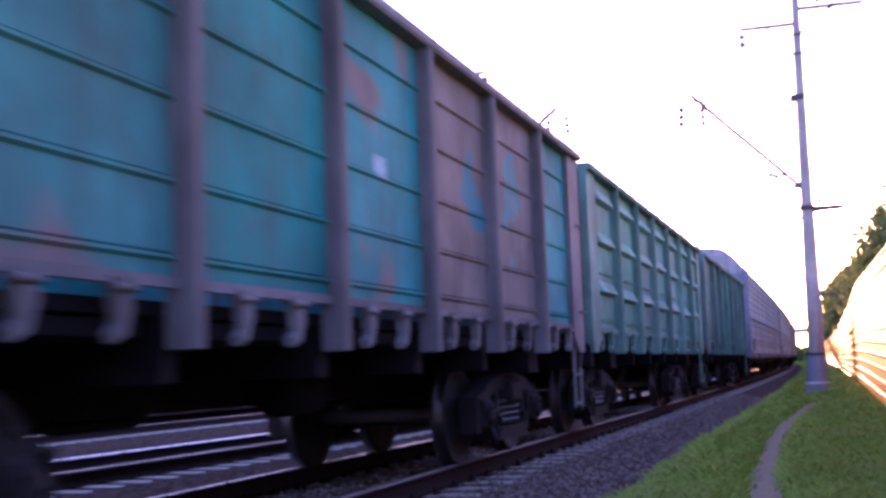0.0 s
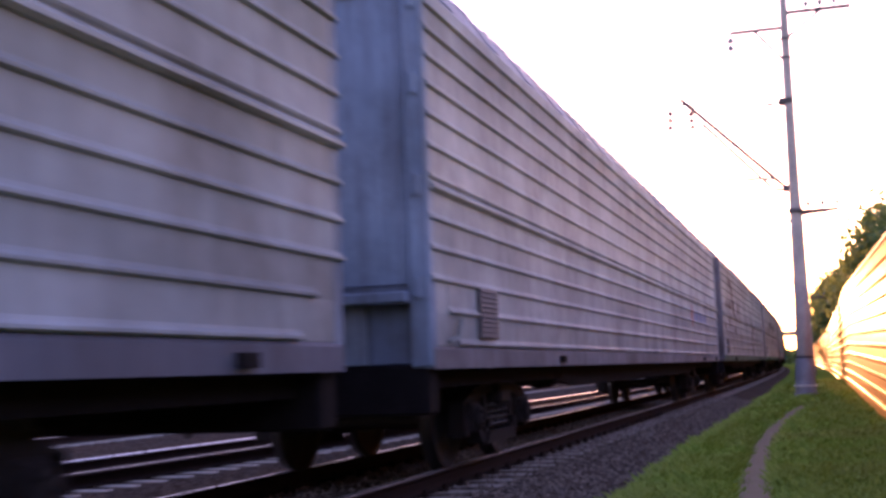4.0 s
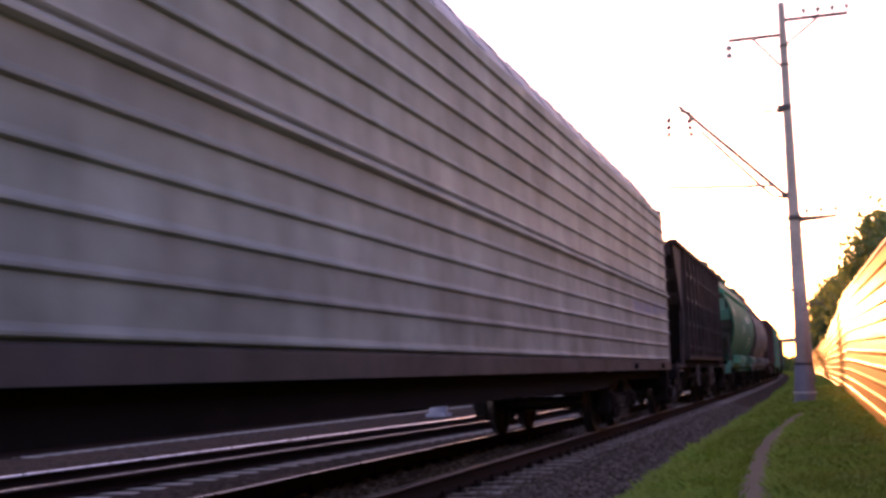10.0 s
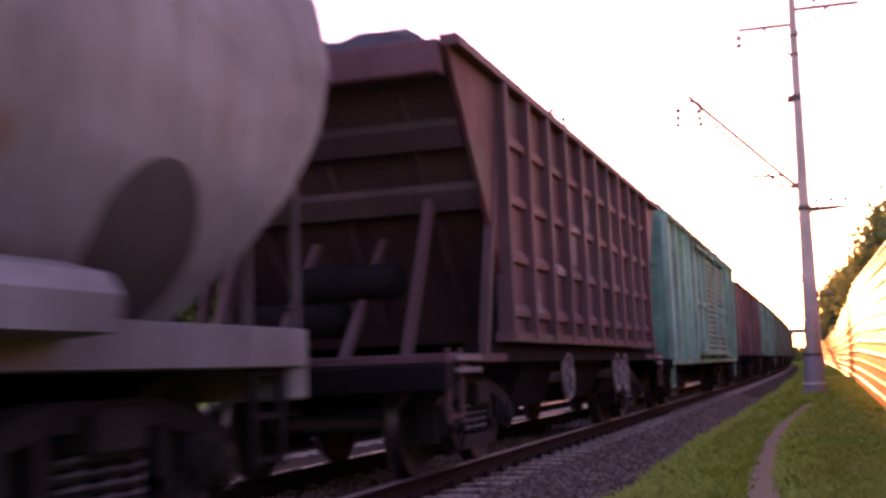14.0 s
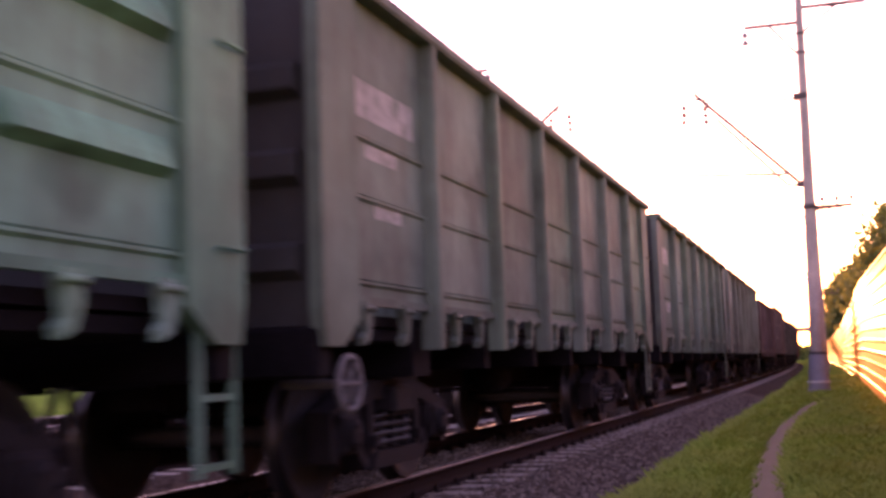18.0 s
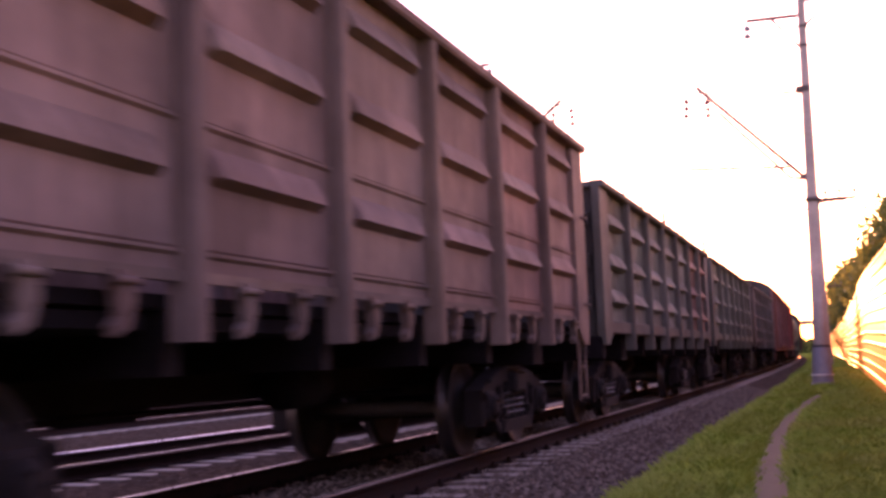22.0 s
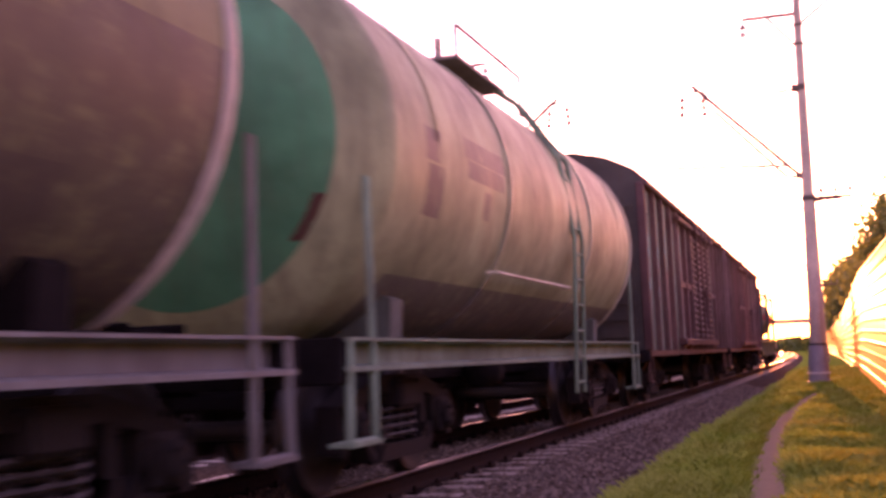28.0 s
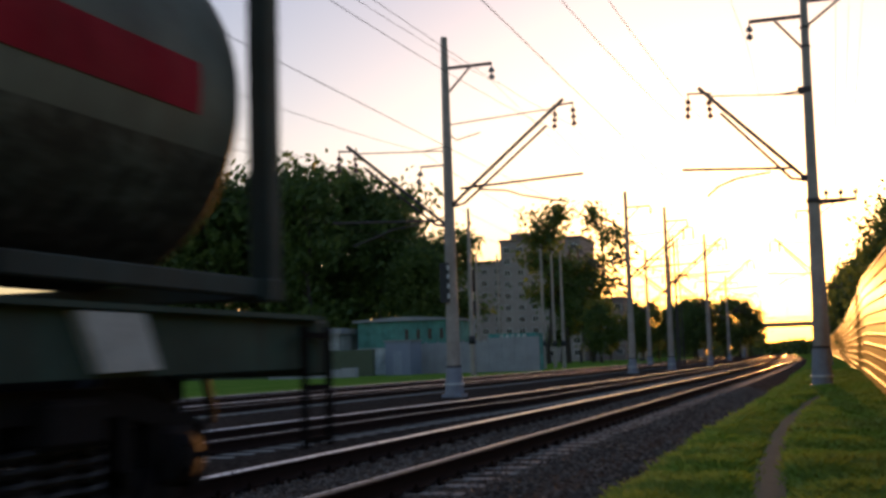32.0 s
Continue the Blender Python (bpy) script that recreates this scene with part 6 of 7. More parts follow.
    part("centre_sill", Mesh().box(-0.25, 0.25, -half + 0.21, half - 0.21, 0.75, 1.1), FRAME, w)
    for e in (-1, 1):
        part("end_beam", Mesh().box(-1.42, 1.42, e * (half - 0.1) - 0.1, e * (half - 0.1) + 0.1, 0.8, 1.1, 0.01), FRAME, w)
        part("bolster", Mesh().box(-1.3, 1.3, e * 3.9 - 0.2, e * 3.9 + 0.2, 0.9, 1.12), FRAME, w)
    part("manhole", Mesh().lathe([(zc + r - 0.05, 0.36), (zc + r + 0.22, 0.36), (zc + r + 0.24, 0.42), (zc + r + 0.3, 0.4), (zc + r + 0.34, 0.0)], "z", (0, 0.2, 0), 20), extra, w)
    deck = Mesh().box(-0.75, 0.75, yl0 - 1.7, yl0 + 0.2, zc + r + 0.06, zc + r + 0.1)
    for x in (-0.75, 0.75):
        deck.pipe([(x, yl0 - 1.7, zc + r + 0.1), (x, yl0 - 1.7, zc + r + 0.42), (x, yl0 + 0.9, zc + r + 0.42), (x, yl0 + 0.9, zc + r - 0.1)], 0.022, 5)
    part("walkway", deck, GREY_WHEEL, w, "pale steel roof walkway")
    part("drain_valve", Mesh().lathe([(0.62, 0.0), (0.62, 0.14), (0.85, 0.16), (1.08, 0.2)], "z", (0, 0.2, 0), 14), FRAME, w)
    return w


# ---- flat wagon with tank containers
def flat_wagon(middle, frame_m):
    half = 9.5
    w = wagon_of("container_flat_wagon", "long green-grey container flat wagon with fish-bellied sills", middle, half, 7.1)
    for s in (-1, 1):
        pts = [(-half + 0.15, 1.19), (-half + 0.15, 0.90), (-5.9, 0.88), (-4.9, 0.62), (4.9, 0.62), (5.9, 0.88), (half - 0.15, 0.90), (half - 0.15, 1.19)]
        me = Mesh().prism(pts, "x", s * 1.25 - 0.02, s * 1.25 + 0.02)
        me.box(s * 1.25 - 0.09, s * 1.25 + 0.09, -half + 0.15, half - 0.15, 1.192, 1.22)
        me.prism([(-4.9, 0.60), (4.9, 0.60), (4.9, 0.618), (-4.9, 0.618)], "x", s * 1.25 - 0.09, s * 1.25 + 0.09)
        part("side_sill", me, frame_m, w)
        for y in (-7.6, 7.2):
            part("folding_stop", Mesh().prism([(y - 0.28, 1.18), (y + 0.2, 1.18), (y + 0.34, 0.92), (y - 0.12, 0.91)], "x", s * 1.30 - 0.03, s * 1.30 + 0.03), WHITE_PAINT, w, "pale worn folding container stop")
        for y in (-6.05, -3.2, 0.1, 3.3, 6.0):
            part("container_lock", Mesh().box(s * 1.18 - 0.07, s * 1.18 + 0.07, y - 0.09, y + 0.09, 1.224, 1.3, 0.015), BARE, w)
        ladder(w, half - 0.45, s, 0.42, 1.15, 1.33, 3, FRAME)
        ladder(w, -half + 0.1, s, 0.42, 1.15, 1.33, 3, FRAME)
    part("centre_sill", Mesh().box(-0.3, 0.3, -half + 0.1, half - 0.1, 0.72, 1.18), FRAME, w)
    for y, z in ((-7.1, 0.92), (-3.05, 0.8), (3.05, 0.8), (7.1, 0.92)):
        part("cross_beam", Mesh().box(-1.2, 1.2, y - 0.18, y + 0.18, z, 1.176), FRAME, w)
    for e in (-1, 1):
        part("end_beam", Mesh().box(-1.3, 1.3, min(e * (half - 0.25), e * half), max(e * (half - 0.25), e * half), 0.85, 1.2, 0.02), frame_m, w)
    for x in (-1.05, 1.05):
        part("tail_lamp", Mesh().tube((x, half, 1.1), (x, half + 0.09, 1.1), 0.1, n=14), plain("red_marker_disc", (0.25, 0.02, 0.02), 0.4, seed=81), w, "dull red tail marker")
    return w


def tank_container(middle, shell, stripe, frame_m, seed):
    c = thing("tank_container", "grey cylindrical tank container with a red stripe in a steel frame", "tank container", group="tank containers on the flat wagon")
    TRAIN.append((c, middle))
    zb, hh = 1.305, 2.42
    zt = zb + hh
    for s in (-1, 1):
        for e in (-1, 1):
            me = Mesh().box(s * 1.15 - 0.07, s * 1.15 + 0.07, e * 2.95 - 0.08, e * 2.95 + 0.08, zb, zt, 0.01)
            me.box(s * 1.13 - 0.1, s * 1.13 + 0.1, e * 2.93 - 0.1, e * 2.93 + 0.1, zb - 0.004, zb + 0.13, 0.01)
            me.box(s * 1.13 - 0.1, s * 1.13 + 0.1, e * 2.93 - 0.1, e * 2.93 + 0.1, zt - 0.12, zt + 0.004, 0.01)
            part("corner_post", me, frame_m, c)
            part("corner_brace", Mesh().tube((s * 1.12, e * 2.92, zt - 0.1), (s * 0.55, e * 2.9, zb + 1.9), 0.04, n=6), frame_m, c)
        part("bottom_rail", Mesh().box(s * 1.13 - 0.05, s * 1.13 + 0.05, -2.86, -0.6, zb + 0.02, zb + 0.13, 0.01), frame_m, c)
        part("bottom_rail", Mesh().box(s * 1.13 - 0.05, s * 1.13 + 0.05, 0.6, 2.86, zb + 0.02, zb + 0.13, 0.01), frame_m, c)
    for e in (-1, 1):
        part("end_rail", Mesh().box(-1.06, 1.06, e * 2.95 - 0.06, e * 2.95 + 0.06, zt - 0.12, zt - 0.01, 0.01), frame_m, c)
        part("end_rail", Mesh().box(-1.06, 1.06, e * 2.95 - 0.06, e * 2.95 + 0.06, zb + 0.01, zb + 0.13, 0.01), frame_m, c)
        part("end_skirt", Mesh().lathe([(e * 2.5, 0.85), (e * 2.92, 0.85)], "y", (0, 0, zb + 1.2), 36), frame_m, c)
    r = 1.1
    prof = [(-2.91, 0.0), (-2.9, 0.6), (-2.87, 0.9), (-2.82, 1.04), (-2.76, 1.09), (-2.74, r)] + [(-2.72 + 5.44 * k / 6, r) for k in range(7)] + [(2.74, r), (2.76, 1.09), (2.82, 1.04), (2.87, 0.9), (2.9, 0.6), (2.91, 0.0)]
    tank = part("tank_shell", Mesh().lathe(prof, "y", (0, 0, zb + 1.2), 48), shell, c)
    for s in (-1, 1):
        me = Mesh()
        rows = []
        for k in range(5):
            a = radians(-9.5 + 3.75 * k)
            rows.append([(s * (r + 0.006) * math.cos(a), y, zb + 1.2 + (r + 0.006) * math.sin(a)) for y in (-2.25, -0.7, 0.8, 2.3)])
        me.sheet(rows if s < 0 else [q[::-1] for q in rows], True)
        back_rows = [[(x * 0.998, y, z) for x, y, z in q] for q in rows]
        me.sheet(back_rows if s > 0 else [q[::-1] for q in back_rows], True)
        part("stripe", me, stripe, tank, "red painted stripe")
        card = Mesh()
        rows = [[(s * (r + 0.006) * math.cos(a), y, zb + 1.2 + (r + 0.006) * math.sin(a)) for y in (-1.45, -1.15)] for a in (radians(-32 + 4 * k) for k in range(5))]
        card.sheet(rows if s < 0 else [q[::-1] for q in rows], True)
        card.sheet([[(x * 0.998, y, z) for x, y, z in q] for q in (rows if s > 0 else [q[::-1] for q in rows])], True)
        if seed == 1:
            part("warning_placard", card, stripe, tank, "faded red square placard")
        seam = Mesh().pipe([(s * (r + 0.008) * math.cos(radians(42)), -1.2, zb + 1.2 + (r + 0.008) * math.sin(radians(42))), (s * (r + 0.008) * math.cos(radians(42)), 1.2, zb + 1.2 + (r + 0.008) * math.sin(radians(42)))], 0.012, 5)
        part("hand_rail", seam, BARE, c)
        walkm = Mesh()
        pts = [(s * 0.30, zt - 0.10), (s * 0.62, zt - 0.13), (s * 0.86, zt - 0.36), (s * 0.84, zt - 0.39), (s * 0.60, zt - 0.17), (s * 0.30, zt - 0.14)]
        walkm.prism(pts[::-s], "y", -2.3, 2.3)
        part("sun_shade", walkm, frame_m, c, "grey top cover plate")
    part("valve_box", Mesh().box(-0.45, 0.45, -0.5, 0.5, zt - 0.2, zt - 0.03, 0.03), frame_m, c)
    part("valve_box", Mesh().box(-0.5, 0.5, 2.35, 2.85, zt - 0.35, zt - 0.05, 0.03), frame_m, c)
    return c


def mixed_wagons():
    m1 = painted("dark_maroon_hopper_paint", (0.032, 0.025, 0.027), 31.2, ((-2.0, 2.75, 0.25, 0.2),), (0.3, 0.26, 0.25), rust=0.3, dirt=0.55)
    m1p = paint("dark_maroon_hopper_post", (0.03, 0.025, 0.027), 31.6, 0.35, 0.5)
    rib_hopper("dark maroon ribbed hopper wagon with slanting ends", 183.35, m1, m1p, paint("dark_hand_wheel", (0.10, 0.09, 0.09), 33.5, 0.4, 0.5), m1p)
    m2 = painted("maroon_hopper_paint", (0.125, 0.05, 0.052), 34.2, ((-3.2, 1.6, 0.25, 0.12), (-1.2, 2.36, 0.3, 0.22), (-0.35, 2.9, 0.3, 0.2), (0.2, 2.3, 0.3, 0.06), (0.3, 2.75, 0.25, 0.08), (-2.1, 2.0, 0.2, 0.08)), (0.27, 0.23, 0.22), wear=0.5, rust=0.25, dirt=0.5, patch=(0.09, 0.065, 0.065), patch_at=0.56, patch_scale=0.8)
    m2p = paint("maroon_hopper_post", (0.10, 0.055, 0.058), 34.6, 0.35, 0.5)
    # End slopes in a darker paint than the sides.
    rib_hopper("red-maroon ribbed hopper wagon with pale hand wheels", 228.4, m2, m2p, GREY_WHEEL, paint("dark_hopper_end_paint", (0.06, 0.042, 0.045), 34.9, 0.3, 0.5))
    g1 = painted("green_grain_hopper_paint", (0.025, 0.2, 0.122), 36.2, ((2.2, 2.85, 0.9, 0.14), (2.6, 2.1, 0.35, 0.05), (2.6, 1.95, 0.35, 0.05), (2.6, 1.8, 0.3, 0.05), (-4.9, 2.9, 0.3, 0.16), (4.6, 3.05, 0.3, 0.2), (-1.0, 2.4, 0.2, 0.15)), (0.42, 0.55, 0.48), rust=0.16, dirt=0.2, rough=0.55, wear=0.42, patch=(0.10, 0.05, 0.04), patch_at=0.7, patch_scale=0.6)
    g1f = paint("green_hopper_frame_paint", (0.05, 0.285, 0.2), 36.5, 0.15, 0.4)
    g1r = paint("green_hopper_roof_paint", (0.09, 0.215, 0.16), 36.8, 0.25, 0.5)
    # Near-black puts the shade under the inward-sloping end into its colour.
    g1e = paint("shaded_green_hopper_end", (0.035, 0.045, 0.04), 36.9, 0.3, 0.5)
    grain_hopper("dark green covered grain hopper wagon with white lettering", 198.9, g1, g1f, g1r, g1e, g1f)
    g2 = painted("grey_grain_hopper_paint", (0.155, 0.165, 0.165), 38.2, ((1.9, 2.75, 0.55, 0.13), (0.2, 1.78, 0.12, 0.07), (0.85, 1.73, 0.2, 0.03), (0.85, 1.61, 0.2, 0.03), (0.85, 1.5, 0.2, 0.025), (2.7, 1.6, 0.35, 0.1), (-4.6, 2.95, 0.16, 0.14), (-3.0, 2.7, 0.1, 0.06), (-2.0, 2.7, 0.1, 0.06)), (0.55, 0.53, 0.50), ((4.65, 1.53, 0.42),), (0.02, 0.014, 0.016), rust=0.3, dirt=0.5, patch=(0.15, 0.10, 0.085), patch_at=0.62, patch_scale=0.6, wear=0.42)
    g2f = paint("grey_hopper_frame_paint", (0.18, 0.19, 0.195), 38.5, 0.2, 0.5)
    g2r = paint("grey_hopper_roof_paint", (0.20, 0.16, 0.15), 38.8, 0.4, 0.5)
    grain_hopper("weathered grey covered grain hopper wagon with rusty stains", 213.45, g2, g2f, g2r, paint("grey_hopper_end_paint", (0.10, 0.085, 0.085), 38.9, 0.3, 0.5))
    e1 = painted("mint_boxcar_paint", (0.14, 0.39, 0.275), 40.2, rust=0.1, dirt=0.35)
    e1p = paint("mint_boxcar_post", (0.135, 0.37, 0.265), 40.5, 0.15, 0.45)
    bays = [(1.0, "p"), (1.11, "p"), (1.09, "p"), (0.97, "p"), (1.15, "f"), (1.2, "f"), (2.3, "c"), (2.4, "c"), (1.2, "f"), (0.95, "p"), (0.95, "p"), (0.95, "p")]
    # End in a deeper mint; the sky's paling is put into the side colours.
    boxcar("pale green boxcar with corrugated sliding doors", 243.5, 7.7, e1, e1p, paint("boxcar_roof_paint", (0.20, 0.22, 0.2), 40.8, 0.4, 0.5), paint("mint_door_paint", (0.19, 0.33, 0.265), 40.9, 0.1, 0.4), bays, end_m=paint("deep_mint_end_paint", (0.03, 0.33, 0.24), 40.4, 0.1, 0.5))
    kb = [(0.95, "p"), (1.0, "p"), (1.05, "p"), (1.05, "p"), (1.1, "f"), (1.0, "f"), (0.95, "c"), (0.95, "c"), (0.95, "c"), (0.95, "c"), (1.1, "f"), (1.0, "p"), (1.0, "p"), (0.95, "p")]
    reds = (
        ("maroon boxcar with a ribbed roof and corrugated doors", 399.2, (0.23, 0.085, 0.075), ((-4.6, 2.2, 0.35, 0.4),)),
        ("red-maroon boxcar with white painted lettering on its panels", 413.65, (0.25, 0.085, 0.08), ((4.95, 2.58, 0.28, 0.33), (5.0, 2.1, 0.12, 0.1), (-4.6, 2.9, 0.35, 0.3), (-3.6, 2.2, 0.3, 0.15), (-5.6, 1.9, 0.3, 0.35))),
        ("faded grey-green boxcar with maroon posts and blue patched panels", 452.85, (0.135, 0.20, 0.16), ((-6.65, 2.75, 0.4, 0.16), (-5.6, 2.6, 0.38, 0.17), (-6.65, 2.1, 0.38, 0.1), (-5.6, 2.0, 0.35, 0.1), (-4.6, 2.9, 0.35, 0.2), (-3.5, 2.95, 0.3, 0.15), (6.4, 2.6, 0.25, 0.35))),
        ("dusty brown-maroon boxcar with corrugated doors", 467.65, (0.19, 0.11, 0.105), ((5.1, 3.3, 0.2, 0.12), (-5.1, 2.35, 0.35, 0.13), (-4.2, 2.34, 0.3, 0.11), (-6.1, 2.33, 0.3, 0.1), (-5.2, 2.9, 0.3, 0.08))),
    )
    for k, (label, mid, c, marks) in enumerate(reds):
        b = painted("boxcar_paint", c, 42.0 + 2.1 * k, marks, (0.42, 0.40, 0.38) if k != 2 else (0.045, 0.39, 0.41), rust=0.22, dirt=0.45, wear=0.47, patch=(0.19, 0.13, 0.115) if k == 2 else tuple(v * 0.75 for v in c), patch_at=0.57 if k == 2 else 0.6, patch_scale=0.5)
        p = paint("boxcar_post_paint", (0.115, 0.062, 0.06) if k == 2 else tuple(v * 0.85 for v in c), 42.6 + 2.1 * k, 0.3, 0.5)
        boxcar(label, mid, 6.88, b, p, paint("boxcar_roof_rust", (0.13, 0.08, 0.075), 43.0 + k, 0.4, 0.5), paint("boxcar_door_paint", (0.18, 0.13, 0.12) if k == 2 else tuple(v * 1.05 for v in c), 43.4 + k, 0.25, 0.45), kb, end_m=SHADED_END)
    # Lettering and oil streaks; the low wide bars are shade painted underneath.
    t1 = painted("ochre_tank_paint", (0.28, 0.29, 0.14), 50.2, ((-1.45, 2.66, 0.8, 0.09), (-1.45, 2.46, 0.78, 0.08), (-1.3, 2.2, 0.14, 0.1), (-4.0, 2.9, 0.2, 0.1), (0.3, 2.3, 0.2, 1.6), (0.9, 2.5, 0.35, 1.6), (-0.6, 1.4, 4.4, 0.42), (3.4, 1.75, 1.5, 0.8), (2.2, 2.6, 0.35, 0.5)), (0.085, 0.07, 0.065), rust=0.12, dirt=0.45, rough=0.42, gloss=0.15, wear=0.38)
    t1f = paint("tank_frame_paint", (0.17, 0.19, 0.19), 50.5, 0.3, 0.5)
    tank_wagon("ochre tank wagon with a dark blue end, oil streaks and painted-on shade below", 427.3, t1, paint("navy_tank_end", (0.035, 0.048, 0.056), 50.7, 0.1, 0.3, 0.4), t1f, paint("pale_band_paint", (0.45, 0.44, 0.42), 50.9, 0.15, 0.4), 1.4, 1.53, 0.55)
    # The long bar at z 1.3 paints shade on the underside.
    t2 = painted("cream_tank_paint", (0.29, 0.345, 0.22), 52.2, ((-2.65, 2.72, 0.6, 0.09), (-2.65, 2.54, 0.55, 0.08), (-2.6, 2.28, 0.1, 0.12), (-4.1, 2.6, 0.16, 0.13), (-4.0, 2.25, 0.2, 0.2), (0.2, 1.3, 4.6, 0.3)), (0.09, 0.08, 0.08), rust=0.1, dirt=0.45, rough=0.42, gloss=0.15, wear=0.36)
    t2f = paint("mint_tank_frame_paint", (0.16, 0.33, 0.25), 52.5, 0.2, 0.5)
    t2g = painted("green_tank_end_paint", (0.015, 0.23, 0.13), 52.7, ((-5.12, 1.95, 0.16, 0.16),), (0.10, 0.015, 0.02), wear=0.3, rust=0.2, dirt=0.3, rough=0.55)
    tank_wagon("cream tank wagon with a green end and ladder", 439.4, t2, t2g, t2f, paint("cream_band_paint", (0.40, 0.40, 0.30), 53.1, 0.15, 0.4), 0.75, 1.22, 0.0, paint("mint_saddle_paint", (0.08, 0.12, 0.11), 53.4, 0.3, 0.5))
    # Green-grey darkened to stand in for the wagon's backlit side.
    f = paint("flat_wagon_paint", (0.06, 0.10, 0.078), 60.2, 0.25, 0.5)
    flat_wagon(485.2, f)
    # The long low bar is shade painted on the tank's lower half.
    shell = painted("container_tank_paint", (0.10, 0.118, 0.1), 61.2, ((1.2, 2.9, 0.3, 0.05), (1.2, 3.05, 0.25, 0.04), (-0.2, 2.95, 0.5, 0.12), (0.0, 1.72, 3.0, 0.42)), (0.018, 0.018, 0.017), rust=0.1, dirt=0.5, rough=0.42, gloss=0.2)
    stripe = paint("red_stripe_paint", (0.30, 0.01, 0.035), 61.5, 0.05, 0.15, 0.65)
    fm = paint("container_frame_paint", (0.058, 0.074, 0.066), 61.8, 0.2, 0.5)
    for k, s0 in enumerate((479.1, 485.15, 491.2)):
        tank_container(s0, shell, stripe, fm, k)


mixed_wagons()
# ---- grass blades and loose stones of the verge
def path_x(y):
    return float(np.interp(y, [5.7, 9.2, 11.4, 13.3, 16.2, 19, 22.9, 26.7, 29.5, 32.4], [-0.55, -0.58, -0.70, -0.78, -0.84, -0.86, -0.80, -0.68, -0.58, 3.0]))


def mat_blades():
    m, t, b = nodes_of("grass_blades")
    isle = t.nodes.new("ShaderNodeNewGeometry").outputs["Random Per Island"]
    wide = noise_of(t, coords(t, 6.0), 0.6, 4)
    col = mix(t, isle, (0.15, 0.30, 0.03), (0.33, 0.48, 0.075))
    col = mix(t, ramp(t, wide, ((0.4, 0.0), (0.7, 0.6))), col, (0.34, 0.38, 0.09))
    t.links.new(col, b.inputs["Base Color"])
    b.inputs["Roughness"].default_value = 0.7
    b.inputs["Specular IOR Level"].default_value = 0.2
    shine = t.nodes.new("ShaderNodeBsdfTranslucent")
    t.links.new(col, shine.inputs["Color"])
    both = t.nodes.new("ShaderNodeMixShader")
    both.inputs[0].default_value = 0.22
    out = t.nodes["Material Output"]
    t.links.new(b.outputs[0], both.inputs[1])
    t.links.new(shine.outputs[0], both.inputs[2])
    t.links.new(both.outputs[0], out.inputs[0])
    return m


def verge():
    rng = np.random.default_rng(5)
    me = Mesh()
    vs, fs = [], []
    y = 6.0
    while y < 62:
        per = 520 / (1 + (y / 15) ** 2.2)
        step = 0.25
        for _ in range(int(3.2 * step * per)):
            yy = y + step * rng.random()
            x = -2.2 + 3.2 * rng.random()
            edge = -1.98 + 0.16 * noise.noise(Vector((0, yy * 1.1, 5))) + 0.1 * noise.noise(Vector((x, yy * 4, 9)))
            if x < edge or x > barrier_x(yy) - 0.04 or abs(x - path_x(yy)) < 0.10 + 0.06 * rng.random():
                continue
            z = verge_z(x, yy) - 0.012
            tall = (0.045 + 0.05 * rng.random()) * (1 + 0.6 * noise.noise(Vector((x * 1.5, yy * 0.8, 2)))) * (0.6 if abs(x - path_x(yy)) < 0.2 else 1) * (1 + yy / 70)
            wide = 0.007 * (1 + yy / 12)
            for _ in range(4):
                a, lean = rng.random() * math.tau, 0.5 + 1.0 * rng.random()
                bx, by = x + 0.03 * rng.normal(), yy + 0.03 * rng.normal()
                n = len(vs)
                c, s = math.cos(a), math.sin(a)
                vs += [(bx - wide * s, by + wide * c, z), (bx + wide * s, by - wide * c, z), (bx + c * tall * lean * 0.4 + wide * 0.7 * s, by + s * tall * lean * 0.4 - wide * 0.7 * c, z + tall * 0.6), (bx + c * tall * lean, by + s * tall * lean, z + tall)]
                fs += [(n, n + 1, n + 2), (n, n + 2, n + 3)]
        y += step
    me.add(vs, fs)
    thing("grass", "short green-yellow grass blades on the verge", "grass", me, mat_blades(), kind="stuff")
    # loose stones of the ballast
    st = Mesh()
    ico = [(0, 0, 0.8), (0.9, 0.1, 0.1), (0.2, 0.85, -0.05), (-0.8, 0.4, 0.1), (-0.5, -0.8, 0.0), (0.5, -0.75, 0.12)]
    tri = [(0, 1, 2), (0, 2, 3), (0, 3, 4), (0, 4, 5), (0, 5, 1)]
    vs, fs = [], []
    prof = ([-9.5, -6.8, -6.45, -6.05, -5.75, -2.92, -2.45, -1.6], [-0.276, -0.275, -0.33, -0.29, -0.196, -0.196, -0.34, -0.46])
    for _ in range(15000):
        yy = 4.5 + 34 * rng.random() ** 1.5
        x = -6.0 + 4.05 * rng.random() if rng.random() < 0.8 else -2.95 + 0.95 * rng.random()
        z = float(np.interp(x, *prof)) + 0.004
        size = 0.018 + 0.026 * rng.random()
        a = rng.random() * math.tau
        sq = 0.6 + 0.5 * rng.random(3)
        c, s = math.cos(a), math.sin(a)
        n = len(vs)
        for px, py, pz in ico:
            px, py, pz = px * size * sq[0], py * size * sq[1], pz * size * sq[2]
            vs.append((x + c * px - s * py, yy + s * px + c * py, z + pz))
        fs += [tuple(n + i for i in f) for f in tri]
    st.add(vs, fs)
    thing("ballast_stones", "loose grey granite ballast stones beside the rails", "stones", st, mat_loose(), kind="stuff")


